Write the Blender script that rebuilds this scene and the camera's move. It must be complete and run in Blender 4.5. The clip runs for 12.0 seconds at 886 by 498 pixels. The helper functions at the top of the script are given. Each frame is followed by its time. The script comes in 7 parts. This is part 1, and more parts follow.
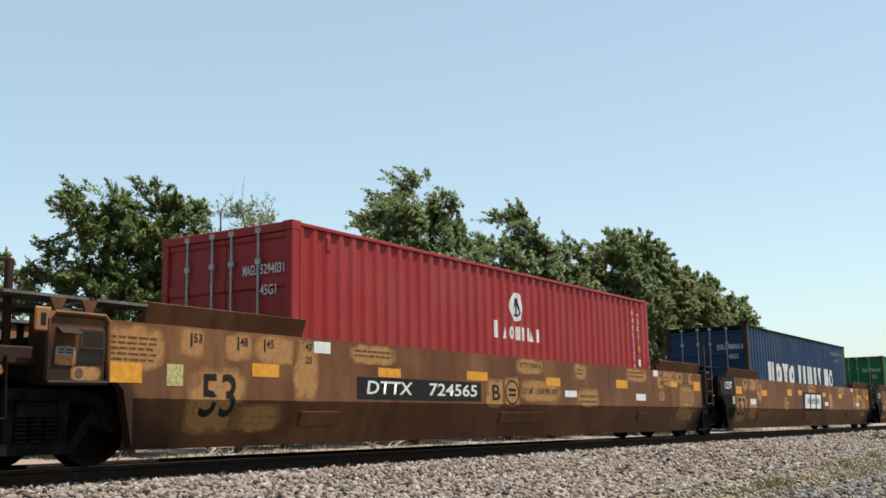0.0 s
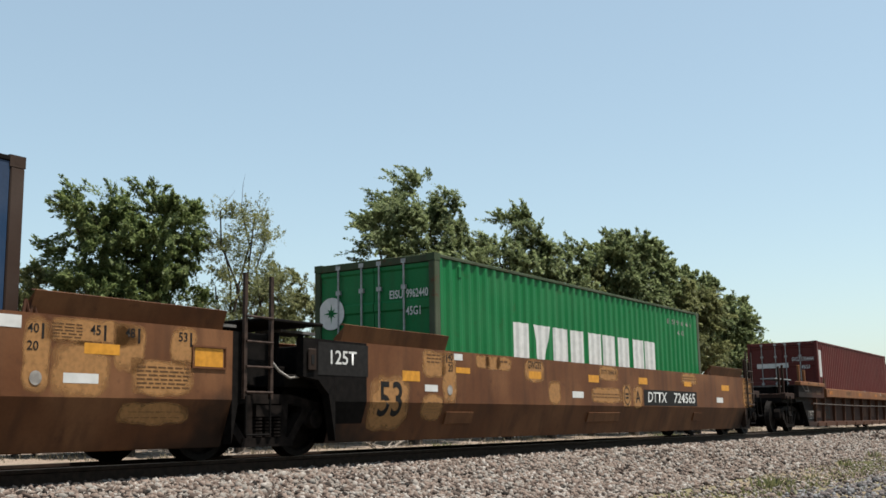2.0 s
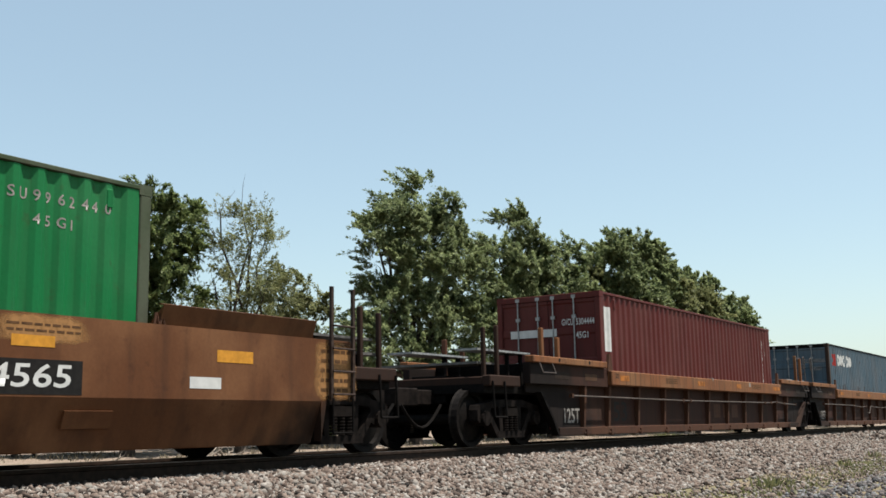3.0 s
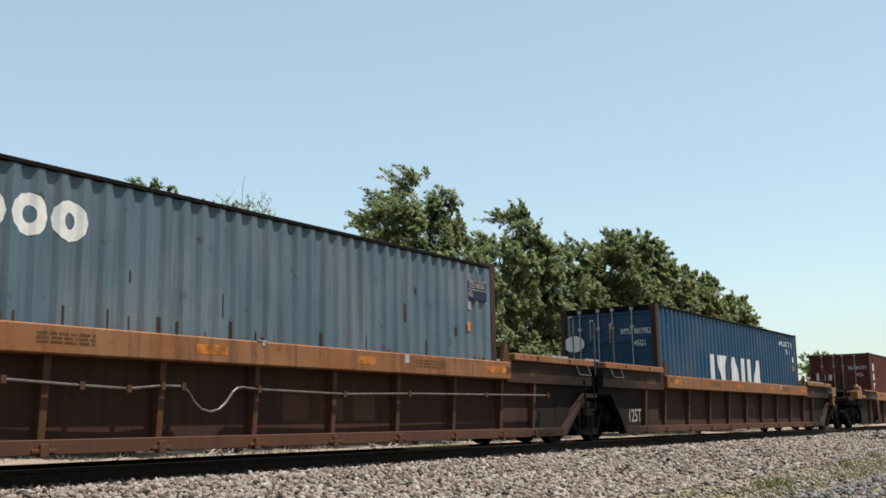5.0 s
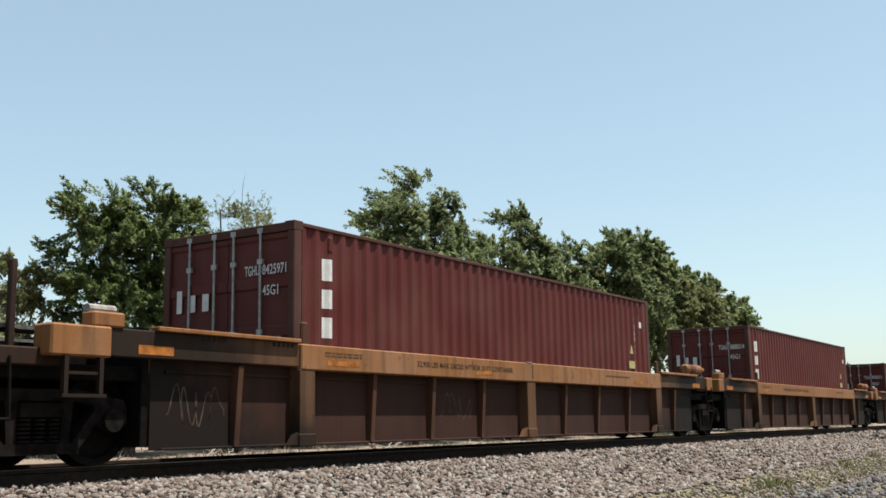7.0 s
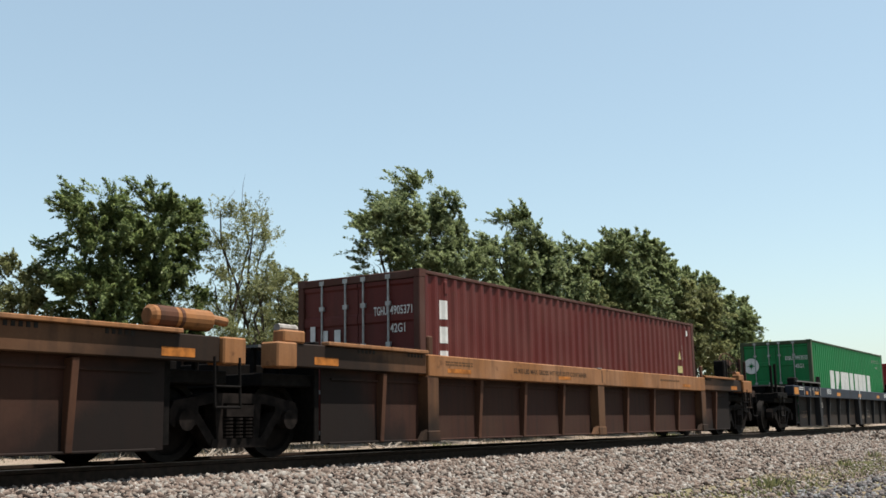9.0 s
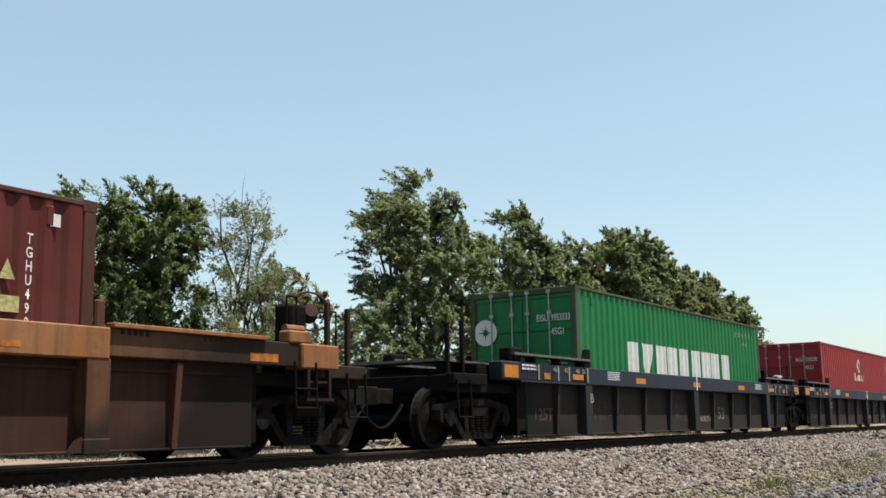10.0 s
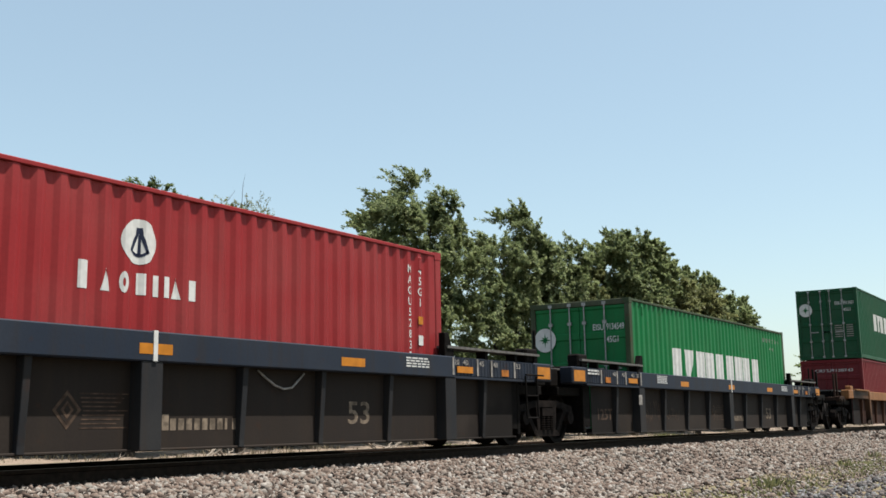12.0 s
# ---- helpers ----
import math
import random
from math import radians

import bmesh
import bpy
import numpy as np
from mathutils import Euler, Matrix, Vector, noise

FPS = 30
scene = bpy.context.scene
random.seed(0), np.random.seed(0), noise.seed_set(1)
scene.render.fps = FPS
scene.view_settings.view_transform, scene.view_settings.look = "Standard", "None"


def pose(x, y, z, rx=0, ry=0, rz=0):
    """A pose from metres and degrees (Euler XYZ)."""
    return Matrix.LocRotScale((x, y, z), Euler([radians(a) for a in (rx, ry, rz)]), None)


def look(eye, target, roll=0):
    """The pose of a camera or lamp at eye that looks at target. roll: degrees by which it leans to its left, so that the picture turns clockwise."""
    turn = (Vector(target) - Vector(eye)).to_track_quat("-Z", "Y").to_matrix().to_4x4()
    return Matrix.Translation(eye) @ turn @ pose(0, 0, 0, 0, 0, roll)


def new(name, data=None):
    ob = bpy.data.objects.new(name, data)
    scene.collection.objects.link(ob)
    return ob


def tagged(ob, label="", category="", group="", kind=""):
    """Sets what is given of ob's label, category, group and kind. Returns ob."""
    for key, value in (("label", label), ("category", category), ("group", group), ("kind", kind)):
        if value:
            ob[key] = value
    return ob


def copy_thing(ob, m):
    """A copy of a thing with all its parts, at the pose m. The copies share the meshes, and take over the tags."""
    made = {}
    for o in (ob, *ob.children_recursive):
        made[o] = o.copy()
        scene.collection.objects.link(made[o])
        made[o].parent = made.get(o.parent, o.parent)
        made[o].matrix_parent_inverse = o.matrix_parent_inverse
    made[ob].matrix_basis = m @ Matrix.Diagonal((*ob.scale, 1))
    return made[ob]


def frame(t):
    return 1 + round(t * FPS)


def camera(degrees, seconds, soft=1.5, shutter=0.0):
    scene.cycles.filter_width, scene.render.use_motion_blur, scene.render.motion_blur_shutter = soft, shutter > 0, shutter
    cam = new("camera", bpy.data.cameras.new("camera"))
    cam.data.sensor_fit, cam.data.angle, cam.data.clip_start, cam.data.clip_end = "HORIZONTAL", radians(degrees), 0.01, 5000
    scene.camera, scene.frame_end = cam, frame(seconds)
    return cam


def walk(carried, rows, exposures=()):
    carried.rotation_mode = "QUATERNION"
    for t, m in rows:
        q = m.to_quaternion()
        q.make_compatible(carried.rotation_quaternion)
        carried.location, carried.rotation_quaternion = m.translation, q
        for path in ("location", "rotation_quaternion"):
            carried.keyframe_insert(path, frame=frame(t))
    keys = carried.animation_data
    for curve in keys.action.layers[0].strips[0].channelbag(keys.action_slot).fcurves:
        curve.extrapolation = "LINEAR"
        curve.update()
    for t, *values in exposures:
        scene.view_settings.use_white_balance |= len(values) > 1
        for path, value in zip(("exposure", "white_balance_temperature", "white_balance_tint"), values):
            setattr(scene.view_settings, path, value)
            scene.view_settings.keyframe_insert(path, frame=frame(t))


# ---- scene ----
# Rail top is z = 0, the track runs along x, the camera stands at y = 0.
CAM_Z = 0.368
TRACK_Y = 10.27          # middle of the track
cam = camera(45.3, 12.0, soft=1.6)
EYE = pose(0, 0, CAM_Z, 99.46, 0.961, -57.198)
walk(cam, [(0.0, EYE), (12.0, EYE)], [(0.0, 0.98), (0.5, 0.85), (2.5, 0.88), (4.5, 0.94), (12.0, 0.94)])

# ---- world and sun ----
SUN_EL, SUN_AZ = radians(71.0), radians(24.0)   # azimuth: from the camera's side (-y) turned towards +x
SUN_WAY = Vector((math.cos(SUN_EL) * math.sin(SUN_AZ), -math.cos(SUN_EL) * math.cos(SUN_AZ), math.sin(SUN_EL)))
world = bpy.data.worlds.new("sky")
scene.world = world
world.use_nodes = True
wn = world.node_tree.nodes
sky = wn.new("ShaderNodeTexSky")
sky.sky_type, sky.sun_disc = "NISHITA", False
sky.sun_elevation = SUN_EL
sky.sun_rotation = math.atan2(SUN_WAY.x, SUN_WAY.y)
sky.altitude, sky.air_density, sky.dust_density, sky.ozone_density = 300, 1.0, 1.8, 1.0
haze = wn.new("ShaderNodeMix")
haze.data_type, haze.blend_type, haze.inputs[0].default_value = "RGBA", "MULTIPLY", 1.0
haze.inputs[7].default_value = (1.0, 0.985, 0.840, 1)
world.node_tree.links.new(sky.outputs["Color"], haze.inputs[6])
veil = wn.new("ShaderNodeMix")
veil.data_type, veil.inputs[0].default_value = "RGBA", 0.40
veil.inputs[7].default_value = (1.93, 2.52, 2.92, 1)
world.node_tree.links.new(haze.outputs[2], veil.inputs[6])
world.node_tree.links.new(veil.outputs[2], wn["Background"].inputs["Color"])
wn["Background"].inputs["Strength"].default_value = 0.126
sun = new("sun", bpy.data.lights.new("sun", "SUN"))
sun.data.energy, sun.data.angle, sun.data.color = 5.0, radians(0.53), (1.0, 0.95, 0.87)
sun.matrix_world = look(SUN_WAY * 60, (0, 0, 0))


# ---- materials ----
def node(nt, kind, **values):
    n = nt.nodes.new(kind)
    for key, value in values.items():
        n.inputs[key.replace("_", " ")].default_value = value
    return n


def blend(nt, fac, a, b, mode="MIX"):
    """Mix two colours, each a tuple or a socket."""
    n = nt.nodes.new("ShaderNodeMix")
    n.data_type, n.blend_type = "RGBA", mode
    for sock, v in ((n.inputs[0], fac), (n.inputs[6], a), (n.inputs[7], b)):
        if isinstance(v, bpy.types.NodeSocket):
            nt.links.new(v, sock)
        elif isinstance(v, (int, float)):
            sock.default_value = v
        else:
            sock.default_value = (*v, 1)
    return n.outputs[2]


def ramp(nt, sock, lo, hi):
    n = nt.nodes.new("ShaderNodeMapRange")
    n.inputs[1].default_value, n.inputs[2].default_value = lo, hi
    n.interpolation_type = "SMOOTHSTEP"
    nt.links.new(sock, n.inputs[0])
    return n.outputs[0]


def noise_at(nt, vec, scale, detail=4.0, stretch=(1, 1, 1)):
    m = nt.nodes.new("ShaderNodeMapping")
    m.inputs["Scale"].default_value = stretch
    nt.links.new(vec, m.inputs["Vector"])
    n = node(nt, "ShaderNodeTexNoise", Scale=scale, Detail=detail)
    nt.links.new(m.outputs[0], n.inputs["Vector"])
    return n.outputs["Fac"]


def material(name):
    m = bpy.data.materials.new(name)
    m.use_nodes = True
    m.node_tree.nodes["Principled BSDF"].inputs["Specular IOR Level"].default_value = 0.15
    return m, m.node_tree, m.node_tree.nodes["Principled BSDF"]


def bump(nt, bsdf, height, strength, distance):
    b = node(nt, "ShaderNodeBump", Strength=strength, Distance=distance)
    nt.links.new(height, b.inputs["Height"])
    nt.links.new(b.outputs[0], bsdf.inputs["Normal"])


def painted(name, rgb, fade=(0.238, 0.2125, 0.1955), fade_amt=0.25, rust=(0.0382, 0.0153, 0.0068), rust_amt=0.35, dirt=(0.0255, 0.0179, 0.0127),
            dirt_amt=0.3, rough=0.5, streak=1.0, spray=None):
    """Weathered paint on steel: sun fade in wide clouds, rust streaks, fine dust; spray: brake dirt thrown up over the
    wheels, its colour deepened to add shade at the ends (from, to, amount).
    """
    m, nt, b = material(name)
    tc = nt.nodes.new("ShaderNodeTexCoord")
    info = nt.nodes.new("ShaderNodeObjectInfo")
    shift = nt.nodes.new("ShaderNodeVectorMath")
    shift.operation = "MULTIPLY_ADD"
    shift.inputs[1].default_value = (1, 1, 1)
    nt.links.new(tc.outputs["Object"], shift.inputs[0])
    scl = nt.nodes.new("ShaderNodeVectorMath")
    scl.operation = "SCALE"
    scl.inputs["Scale"].default_value = 37.0
    comb = nt.nodes.new("ShaderNodeCombineXYZ")
    for k in range(3):
        nt.links.new(info.outputs["Random"], comb.inputs[k])
    nt.links.new(comb.outputs[0], scl.inputs[0])
    nt.links.new(scl.outputs[0], shift.inputs[2])
    vec = shift.outputs[0]
    cloud = noise_at(nt, vec, 0.9, 5)
    fine = noise_at(nt, vec, 26, 5)
    drip = noise_at(nt, vec, 1.0, 5, (9 * streak, 9 * streak, 0.7))
    spot = noise_at(nt, vec, 5.5, 8)
    col = blend(nt, ramp(nt, cloud, 0.35, 0.75), rgb, [c * (1 - fade_amt) + f * fade_amt for c, f in zip(rgb, fade)])
    mul = nt.nodes.new("ShaderNodeMath")
    mul.operation, mul.inputs[1].default_value = "MULTIPLY", dirt_amt
    nt.links.new(ramp(nt, drip, 0.42, 0.75), mul.inputs[0])
    col = blend(nt, mul.outputs[0], col, dirt)
    mul2 = nt.nodes.new("ShaderNodeMath")
    mul2.operation, mul2.inputs[1].default_value = "MULTIPLY", rust_amt
    nt.links.new(ramp(nt, spot, 0.62, 0.72), mul2.inputs[0])
    col = blend(nt, mul2.outputs[0], col, rust)
    col = blend(nt, 0.16, col, blend(nt, fine, (0.0, 0.0, 0.0), (1, 1, 1)), "SOFT_LIGHT")
    if spray:
        sep = nt.nodes.new("ShaderNodeSeparateXYZ")
        nt.links.new(tc.outputs["Object"], sep.inputs[0])
        total = nt.nodes.new("ShaderNodeMath")
        total.operation = "ABSOLUTE"
        nt.links.new(sep.outputs[0], total.inputs[0])
        for sock, k, off in ((sep.outputs[2], -1.6, 1.2), (noise_at(nt, vec, 2.2, 6), 1.6, -0.8)):
            scaled = nt.nodes.new("ShaderNodeMath")
            scaled.operation, scaled.inputs[1].default_value, scaled.inputs[2].default_value = "MULTIPLY_ADD", k, off
            nt.links.new(sock, scaled.inputs[0])
            both = nt.nodes.new("ShaderNodeMath")
            both.operation = "ADD"
            nt.links.new(total.outputs[0], both.inputs[0])
            nt.links.new(scaled.outputs[0], both.inputs[1])
            total = both
        amount = nt.nodes.new("ShaderNodeMath")
        amount.operation, amount.inputs[1].default_value = "MULTIPLY", spray[2]
        nt.links.new(ramp(nt, total.outputs[0], spray[0], spray[1]), amount.inputs[0])
        col = blend(nt, amount.outputs[0], col, (0.0050, 0.0037, 0.0032))
    nt.links.new(col, b.inputs["Base Color"])
    r = ramp(nt, cloud, 0.0, 1.0)
    rr = nt.nodes.new("ShaderNodeMapRange")
    rr.inputs[3].default_value, rr.inputs[4].default_value = rough - 0.1, rough + 0.15
    nt.links.new(r, rr.inputs[0])
    nt.links.new(rr.outputs[0], b.inputs["Roughness"])
    bump(nt, b, fine, 0.12, 0.01)
    return m


def plain(name, rgb, rough=0.6, metal=0.0, vary=0.25, scale=12, shine=0.15):
    m, nt, b = material(name)
    b.inputs["Specular IOR Level"].default_value = shine
    tc = nt.nodes.new("ShaderNodeTexCoord")
    n = noise_at(nt, tc.outputs["Object"], scale, 5)
    nt.links.new(blend(nt, ramp(nt, n, 0.3, 0.7), [c * (1 - vary) for c in rgb], [min(1, c * (1 + vary)) for c in rgb]), b.inputs["Base Color"])
    b.inputs["Roughness"].default_value, b.inputs["Metallic"].default_value = rough, metal
    bump(nt, b, n, 0.2, 0.01)
    return m


def clean_patch(name, rgb):
    """Paint left clean round a stencil, fading out into the dirt at its ragged edge."""
    m, nt, b = material(name)
    tc = nt.nodes.new("ShaderNodeTexCoord")
    sep = nt.nodes.new("ShaderNodeSeparateXYZ")
    nt.links.new(tc.outputs["Generated"], sep.inputs[0])
    edges = []
    for ax in (0, 2):
        a = nt.nodes.new("ShaderNodeMath")
        a.operation, a.inputs[1].default_value = "SUBTRACT", 0.5
        nt.links.new(sep.outputs[ax], a.inputs[0])
        c = nt.nodes.new("ShaderNodeMath")
        c.operation = "ABSOLUTE"
        nt.links.new(a.outputs[0], c.inputs[0])
        p = nt.nodes.new("ShaderNodeMath")
        p.operation, p.inputs[1].default_value = "POWER", 4.0
        nt.links.new(c.outputs[0], p.inputs[0])
        edges.append(p.outputs[0])
    s = nt.nodes.new("ShaderNodeMath")
    s.operation = "ADD"
    nt.links.new(edges[0], s.inputs[0])
    nt.links.new(edges[1], s.inputs[1])
    n = noise_at(nt, tc.outputs["Object"], 5, 5)
    k = nt.nodes.new("ShaderNodeMath")
    k.operation, k.inputs[1].default_value, k.inputs[2].default_value = "MULTIPLY_ADD", 0.10, -0.05
    nt.links.new(n, k.inputs[0])
    t = nt.nodes.new("ShaderNodeMath")
    t.operation = "ADD"
    nt.links.new(s.outputs[0], t.inputs[0])
    nt.links.new(k.outputs[0], t.inputs[1])
    cover = nt.nodes.new("ShaderNodeMapRange")
    cover.inputs[1].default_value, cover.inputs[2].default_value = 0.060, 0.014
    nt.links.new(t.outputs[0], cover.inputs[0])
    amt = nt.nodes.new("ShaderNodeMath")
    amt.operation, amt.inputs[1].default_value = "MULTIPLY", 0.85
    nt.links.new(cover.outputs[0], amt.inputs[0])
    f = noise_at(nt, tc.outputs["Object"], 22, 5)
    nt.links.new(blend(nt, ramp(nt, f, 0.35, 0.8), rgb, [c * 0.7 for c in rgb]), b.inputs["Base Color"])
    b.inputs["Roughness"].default_value = 0.6
    nt.links.new(amt.outputs[0], b.inputs["Alpha"])
    return m


M_RED = painted("container_red", (0.205, 0.0165, 0.0185), fade=(0.26, 0.11, 0.10), fade_amt=0.14, rust_amt=0.1, dirt_amt=0.18, rough=0.45)
M_BLUE = painted("container_blue", (0.0043, 0.0255, 0.068), fade_amt=0.10, rust_amt=0.2, dirt_amt=0.25)
M_BLUE2 = painted("container_teal_blue", (0.0059, 0.0357, 0.0748), fade_amt=0.10, rust_amt=0.15, dirt_amt=0.2)
M_GREEN = painted("container_green", (0.0045, 0.112, 0.032), fade=(0.10, 0.24, 0.13), fade_amt=0.10, rust_amt=0.22, dirt_amt=0.20)
M_MAROON = painted("container_maroon", (0.0715, 0.0122, 0.0103), fade=(0.17, 0.102, 0.085), fade_amt=0.14, rust=(0.0595, 0.0213, 0.0102), rust_amt=0.35, dirt=(0.0255, 0.0127, 0.0102), dirt_amt=0.3, rough=0.55)
M_GREEN2 = painted("container_dark_green", (0.0034, 0.051, 0.0204), fade_amt=0.06, rust_amt=0.15, dirt_amt=0.2)
M_RED2 = painted("container_dark_red", (0.1105, 0.0085, 0.0119), fade_amt=0.06, rust_amt=0.15, dirt_amt=0.2)
M_GREYBLUE = painted("container_grey_blue", (0.056, 0.0895, 0.116), fade_amt=0.2, rust_amt=0.55, dirt_amt=0.35, rough=0.6)
M_GREENFRAME = painted("worn_green_frame", (0.030, 0.046, 0.022), fade_amt=0.15, rust=(0.060, 0.030, 0.016), rust_amt=0.9, dirt_amt=0.4, rough=0.65)
M_MAROONFRAME = painted("rusty_maroon_frame", (0.052, 0.019, 0.0135), fade_amt=0.1, rust=(0.045, 0.022, 0.012), rust_amt=0.7, dirt_amt=0.35, rough=0.65)
M_POST_RUST = painted("rusty_frame", (0.030, 0.0165, 0.0115), fade_amt=0.08, rust_amt=0.45, dirt_amt=0.4, rough=0.7)
M_BROWN = painted("grimy_brown_paint", (0.0833, 0.0314, 0.0123), fade=(0.1997, 0.0952, 0.0442), fade_amt=0.55, rust=(0.0323, 0.0119, 0.0068), rust_amt=0.35, dirt=(0.0306, 0.0136, 0.0076), dirt_amt=0.5, rough=0.6, streak=0.5, spray=(8.3, 9.3, 0.85))
M_YELLOW = painted("weathered_yellow_paint", (0.186, 0.0790, 0.0275), fade=(0.236, 0.130, 0.0760), fade_amt=0.6, rust=(0.051, 0.0187, 0.0076), rust_amt=0.55, dirt=(0.0553, 0.0289, 0.0153), dirt_amt=0.55, rough=0.62)
M_RODSILL = painted("grimy_yellow_sill", (0.156, 0.059, 0.0225), fade=(0.20, 0.118, 0.062), fade_amt=0.5, rust=(0.05, 0.019, 0.008), rust_amt=0.65, dirt=(0.045, 0.024, 0.014), dirt_amt=0.65, rough=0.65)
# Sheet grime, with the shade below the top sill also put into the base colour.
M_PANEL = painted("grimy_shade_dark_sheet", (0.0315, 0.0118, 0.0078), fade=(0.0500, 0.0300, 0.0200), fade_amt=0.4, rust_amt=0.35, dirt=(0.0140, 0.0098, 0.0074), dirt_amt=0.55, rough=0.8, spray=(6.7, 7.9, 0.88))
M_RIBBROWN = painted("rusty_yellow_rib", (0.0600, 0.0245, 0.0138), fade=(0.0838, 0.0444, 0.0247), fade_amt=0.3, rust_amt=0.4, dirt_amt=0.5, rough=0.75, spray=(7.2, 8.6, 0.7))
M_LADDER = plain("worn_brown_ladder_steel", (0.034, 0.0215, 0.0165), 0.6, 0.1, 0.4)
M_NAVY = painted("faded_navy_paint", (0.0128, 0.0183, 0.0300), fade=(0.033, 0.036, 0.043), fade_amt=0.35, rust=(0.034, 0.0153, 0.0085), rust_amt=0.4, dirt=(0.021, 0.017, 0.015), dirt_amt=0.5, rough=0.6, spray=(7.4, 9.4, 0.6))
M_NAVYRIB = painted("grimy_navy_rib", (0.014, 0.0146, 0.0166), fade=(0.0382, 0.0357, 0.034), fade_amt=0.4, rust=(0.034, 0.0153, 0.0085), rust_amt=0.35, dirt=(0.0255, 0.0187, 0.0145), dirt_amt=0.5, rough=0.7, spray=(7.0, 8.6, 0.7))
M_POSTTAN = painted("stained_tan_post", (0.072, 0.033, 0.016), fade=(0.136, 0.0765, 0.0425), fade_amt=0.4, rust=(0.0425, 0.017, 0.0085), rust_amt=0.5, dirt=(0.034, 0.0187, 0.0119), dirt_amt=0.6, rough=0.7, spray=(5.7, 7.0, 0.85))
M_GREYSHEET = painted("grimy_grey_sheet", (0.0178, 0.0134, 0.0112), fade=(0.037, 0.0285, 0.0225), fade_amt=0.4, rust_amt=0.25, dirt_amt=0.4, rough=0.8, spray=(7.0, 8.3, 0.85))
# End, truck and wheel steel: deep shade around the trucks is put into these colours.
M_BLACK = plain("grimy_shade_black_steel", (0.0046, 0.0037, 0.0033), 0.8, 0.0, 0.4, shine=0.07)
M_TRUCK = plain("shade_dark_cast_steel", (0.0080, 0.0060, 0.0052), 0.85, 0.0, 0.6, 7, 0.06)
M_WHEEL = plain("worn_shade_dark_wheel_steel", (0.0062, 0.0050, 0.0045), 0.7, 0.1, 0.4, shine=0.08)
M_CHROME = plain("galvanised_bar", (0.238, 0.238, 0.238), 0.4, 0.5, 0.2)
M_WHITE = plain("white_marking_paint", (0.4529, 0.4529, 0.4406), 0.6, 0, 0.08, 9)
M_DIMWHITE = plain("dusty_white_paint", (0.2071, 0.1923, 0.1775), 0.7, 0, 0.3, 9)
M_BLACKINK = plain("black_stencil_paint", (0.0088, 0.0079, 0.0074), 0.7, 0, 0.3)
M_ORANGE = plain("orange_reflector", (0.357, 0.1318, 0.0136), 0.45, 0, 0.12, 9)
M_REDINK = plain("red_marking_paint", (0.2218, 0.0173, 0.0148), 0.6, 0, 0.1)
M_NAVYINK = plain("navy_marking_paint", (0.0099, 0.0148, 0.0345), 0.6, 0, 0.1)
M_PATCH = clean_patch("clean_yellow_paint", (0.306, 0.1573, 0.0612))
M_RESERVOIR = plain("pale_grey_tank_paint", (0.17, 0.18, 0.22), 0.6, 0, 0.2)
M_PLANK = plain("grey_walkway_grating", (0.0986, 0.0937, 0.0887), 0.7, 0.2, 0.3)
M_PIPE = plain("bare_grey_pipe", (0.085, 0.068, 0.060), 0.5, 0.3, 0.3)
M_GRATE = plain("pale_galvanised_grating", (0.22, 0.225, 0.225), 0.6, 0.2, 0.3)
M_RAIL = plain("rusty_rail_steel", (0.0238, 0.0153, 0.011), 0.7, 0.2, 0.35)
M_RAILTOP = plain("polished_rail_head", (0.16, 0.145, 0.135), 0.42, 0.9, 0.1)
M_TIE = plain("creosoted_timber", (0.0271, 0.0207, 0.0167), 0.85, 0, 0.4, 6)


def gravel_material(name, dark, light):
    m, nt, b = material(name)
    g = nt.nodes.new("ShaderNodeNewGeometry")
    tc = nt.nodes.new("ShaderNodeTexCoord")
    r = nt.nodes.new("ShaderNodeValToRGB")
    e = r.color_ramp.elements
    e[0].color, e[1].color = (*dark, 1), (*light, 1)
    warm = [(a + c) / 2 for a, c in zip(dark, light)]
    for at, k in ((0.30, (0.93, 0.76, 0.69)), (0.55, (1.12, 0.95, 0.87)), (0.80, (0.98, 0.98, 0.96))):
        e.new(at).color = (*[c * f * (0.7 + at * 0.6) for c, f in zip(warm, k)], 1)
    nt.links.new(g.outputs["Random Per Island"], r.inputs[0])
    n = noise_at(nt, tc.outputs["Object"], 55, 4)
    nt.links.new(blend(nt, 0.5, r.outputs[0], blend(nt, n, (0.1, 0.1, 0.1), (0.9, 0.9, 0.9)), "SOFT_LIGHT"), b.inputs["Base Color"])
    b.inputs["Roughness"].default_value = 0.9
    return m


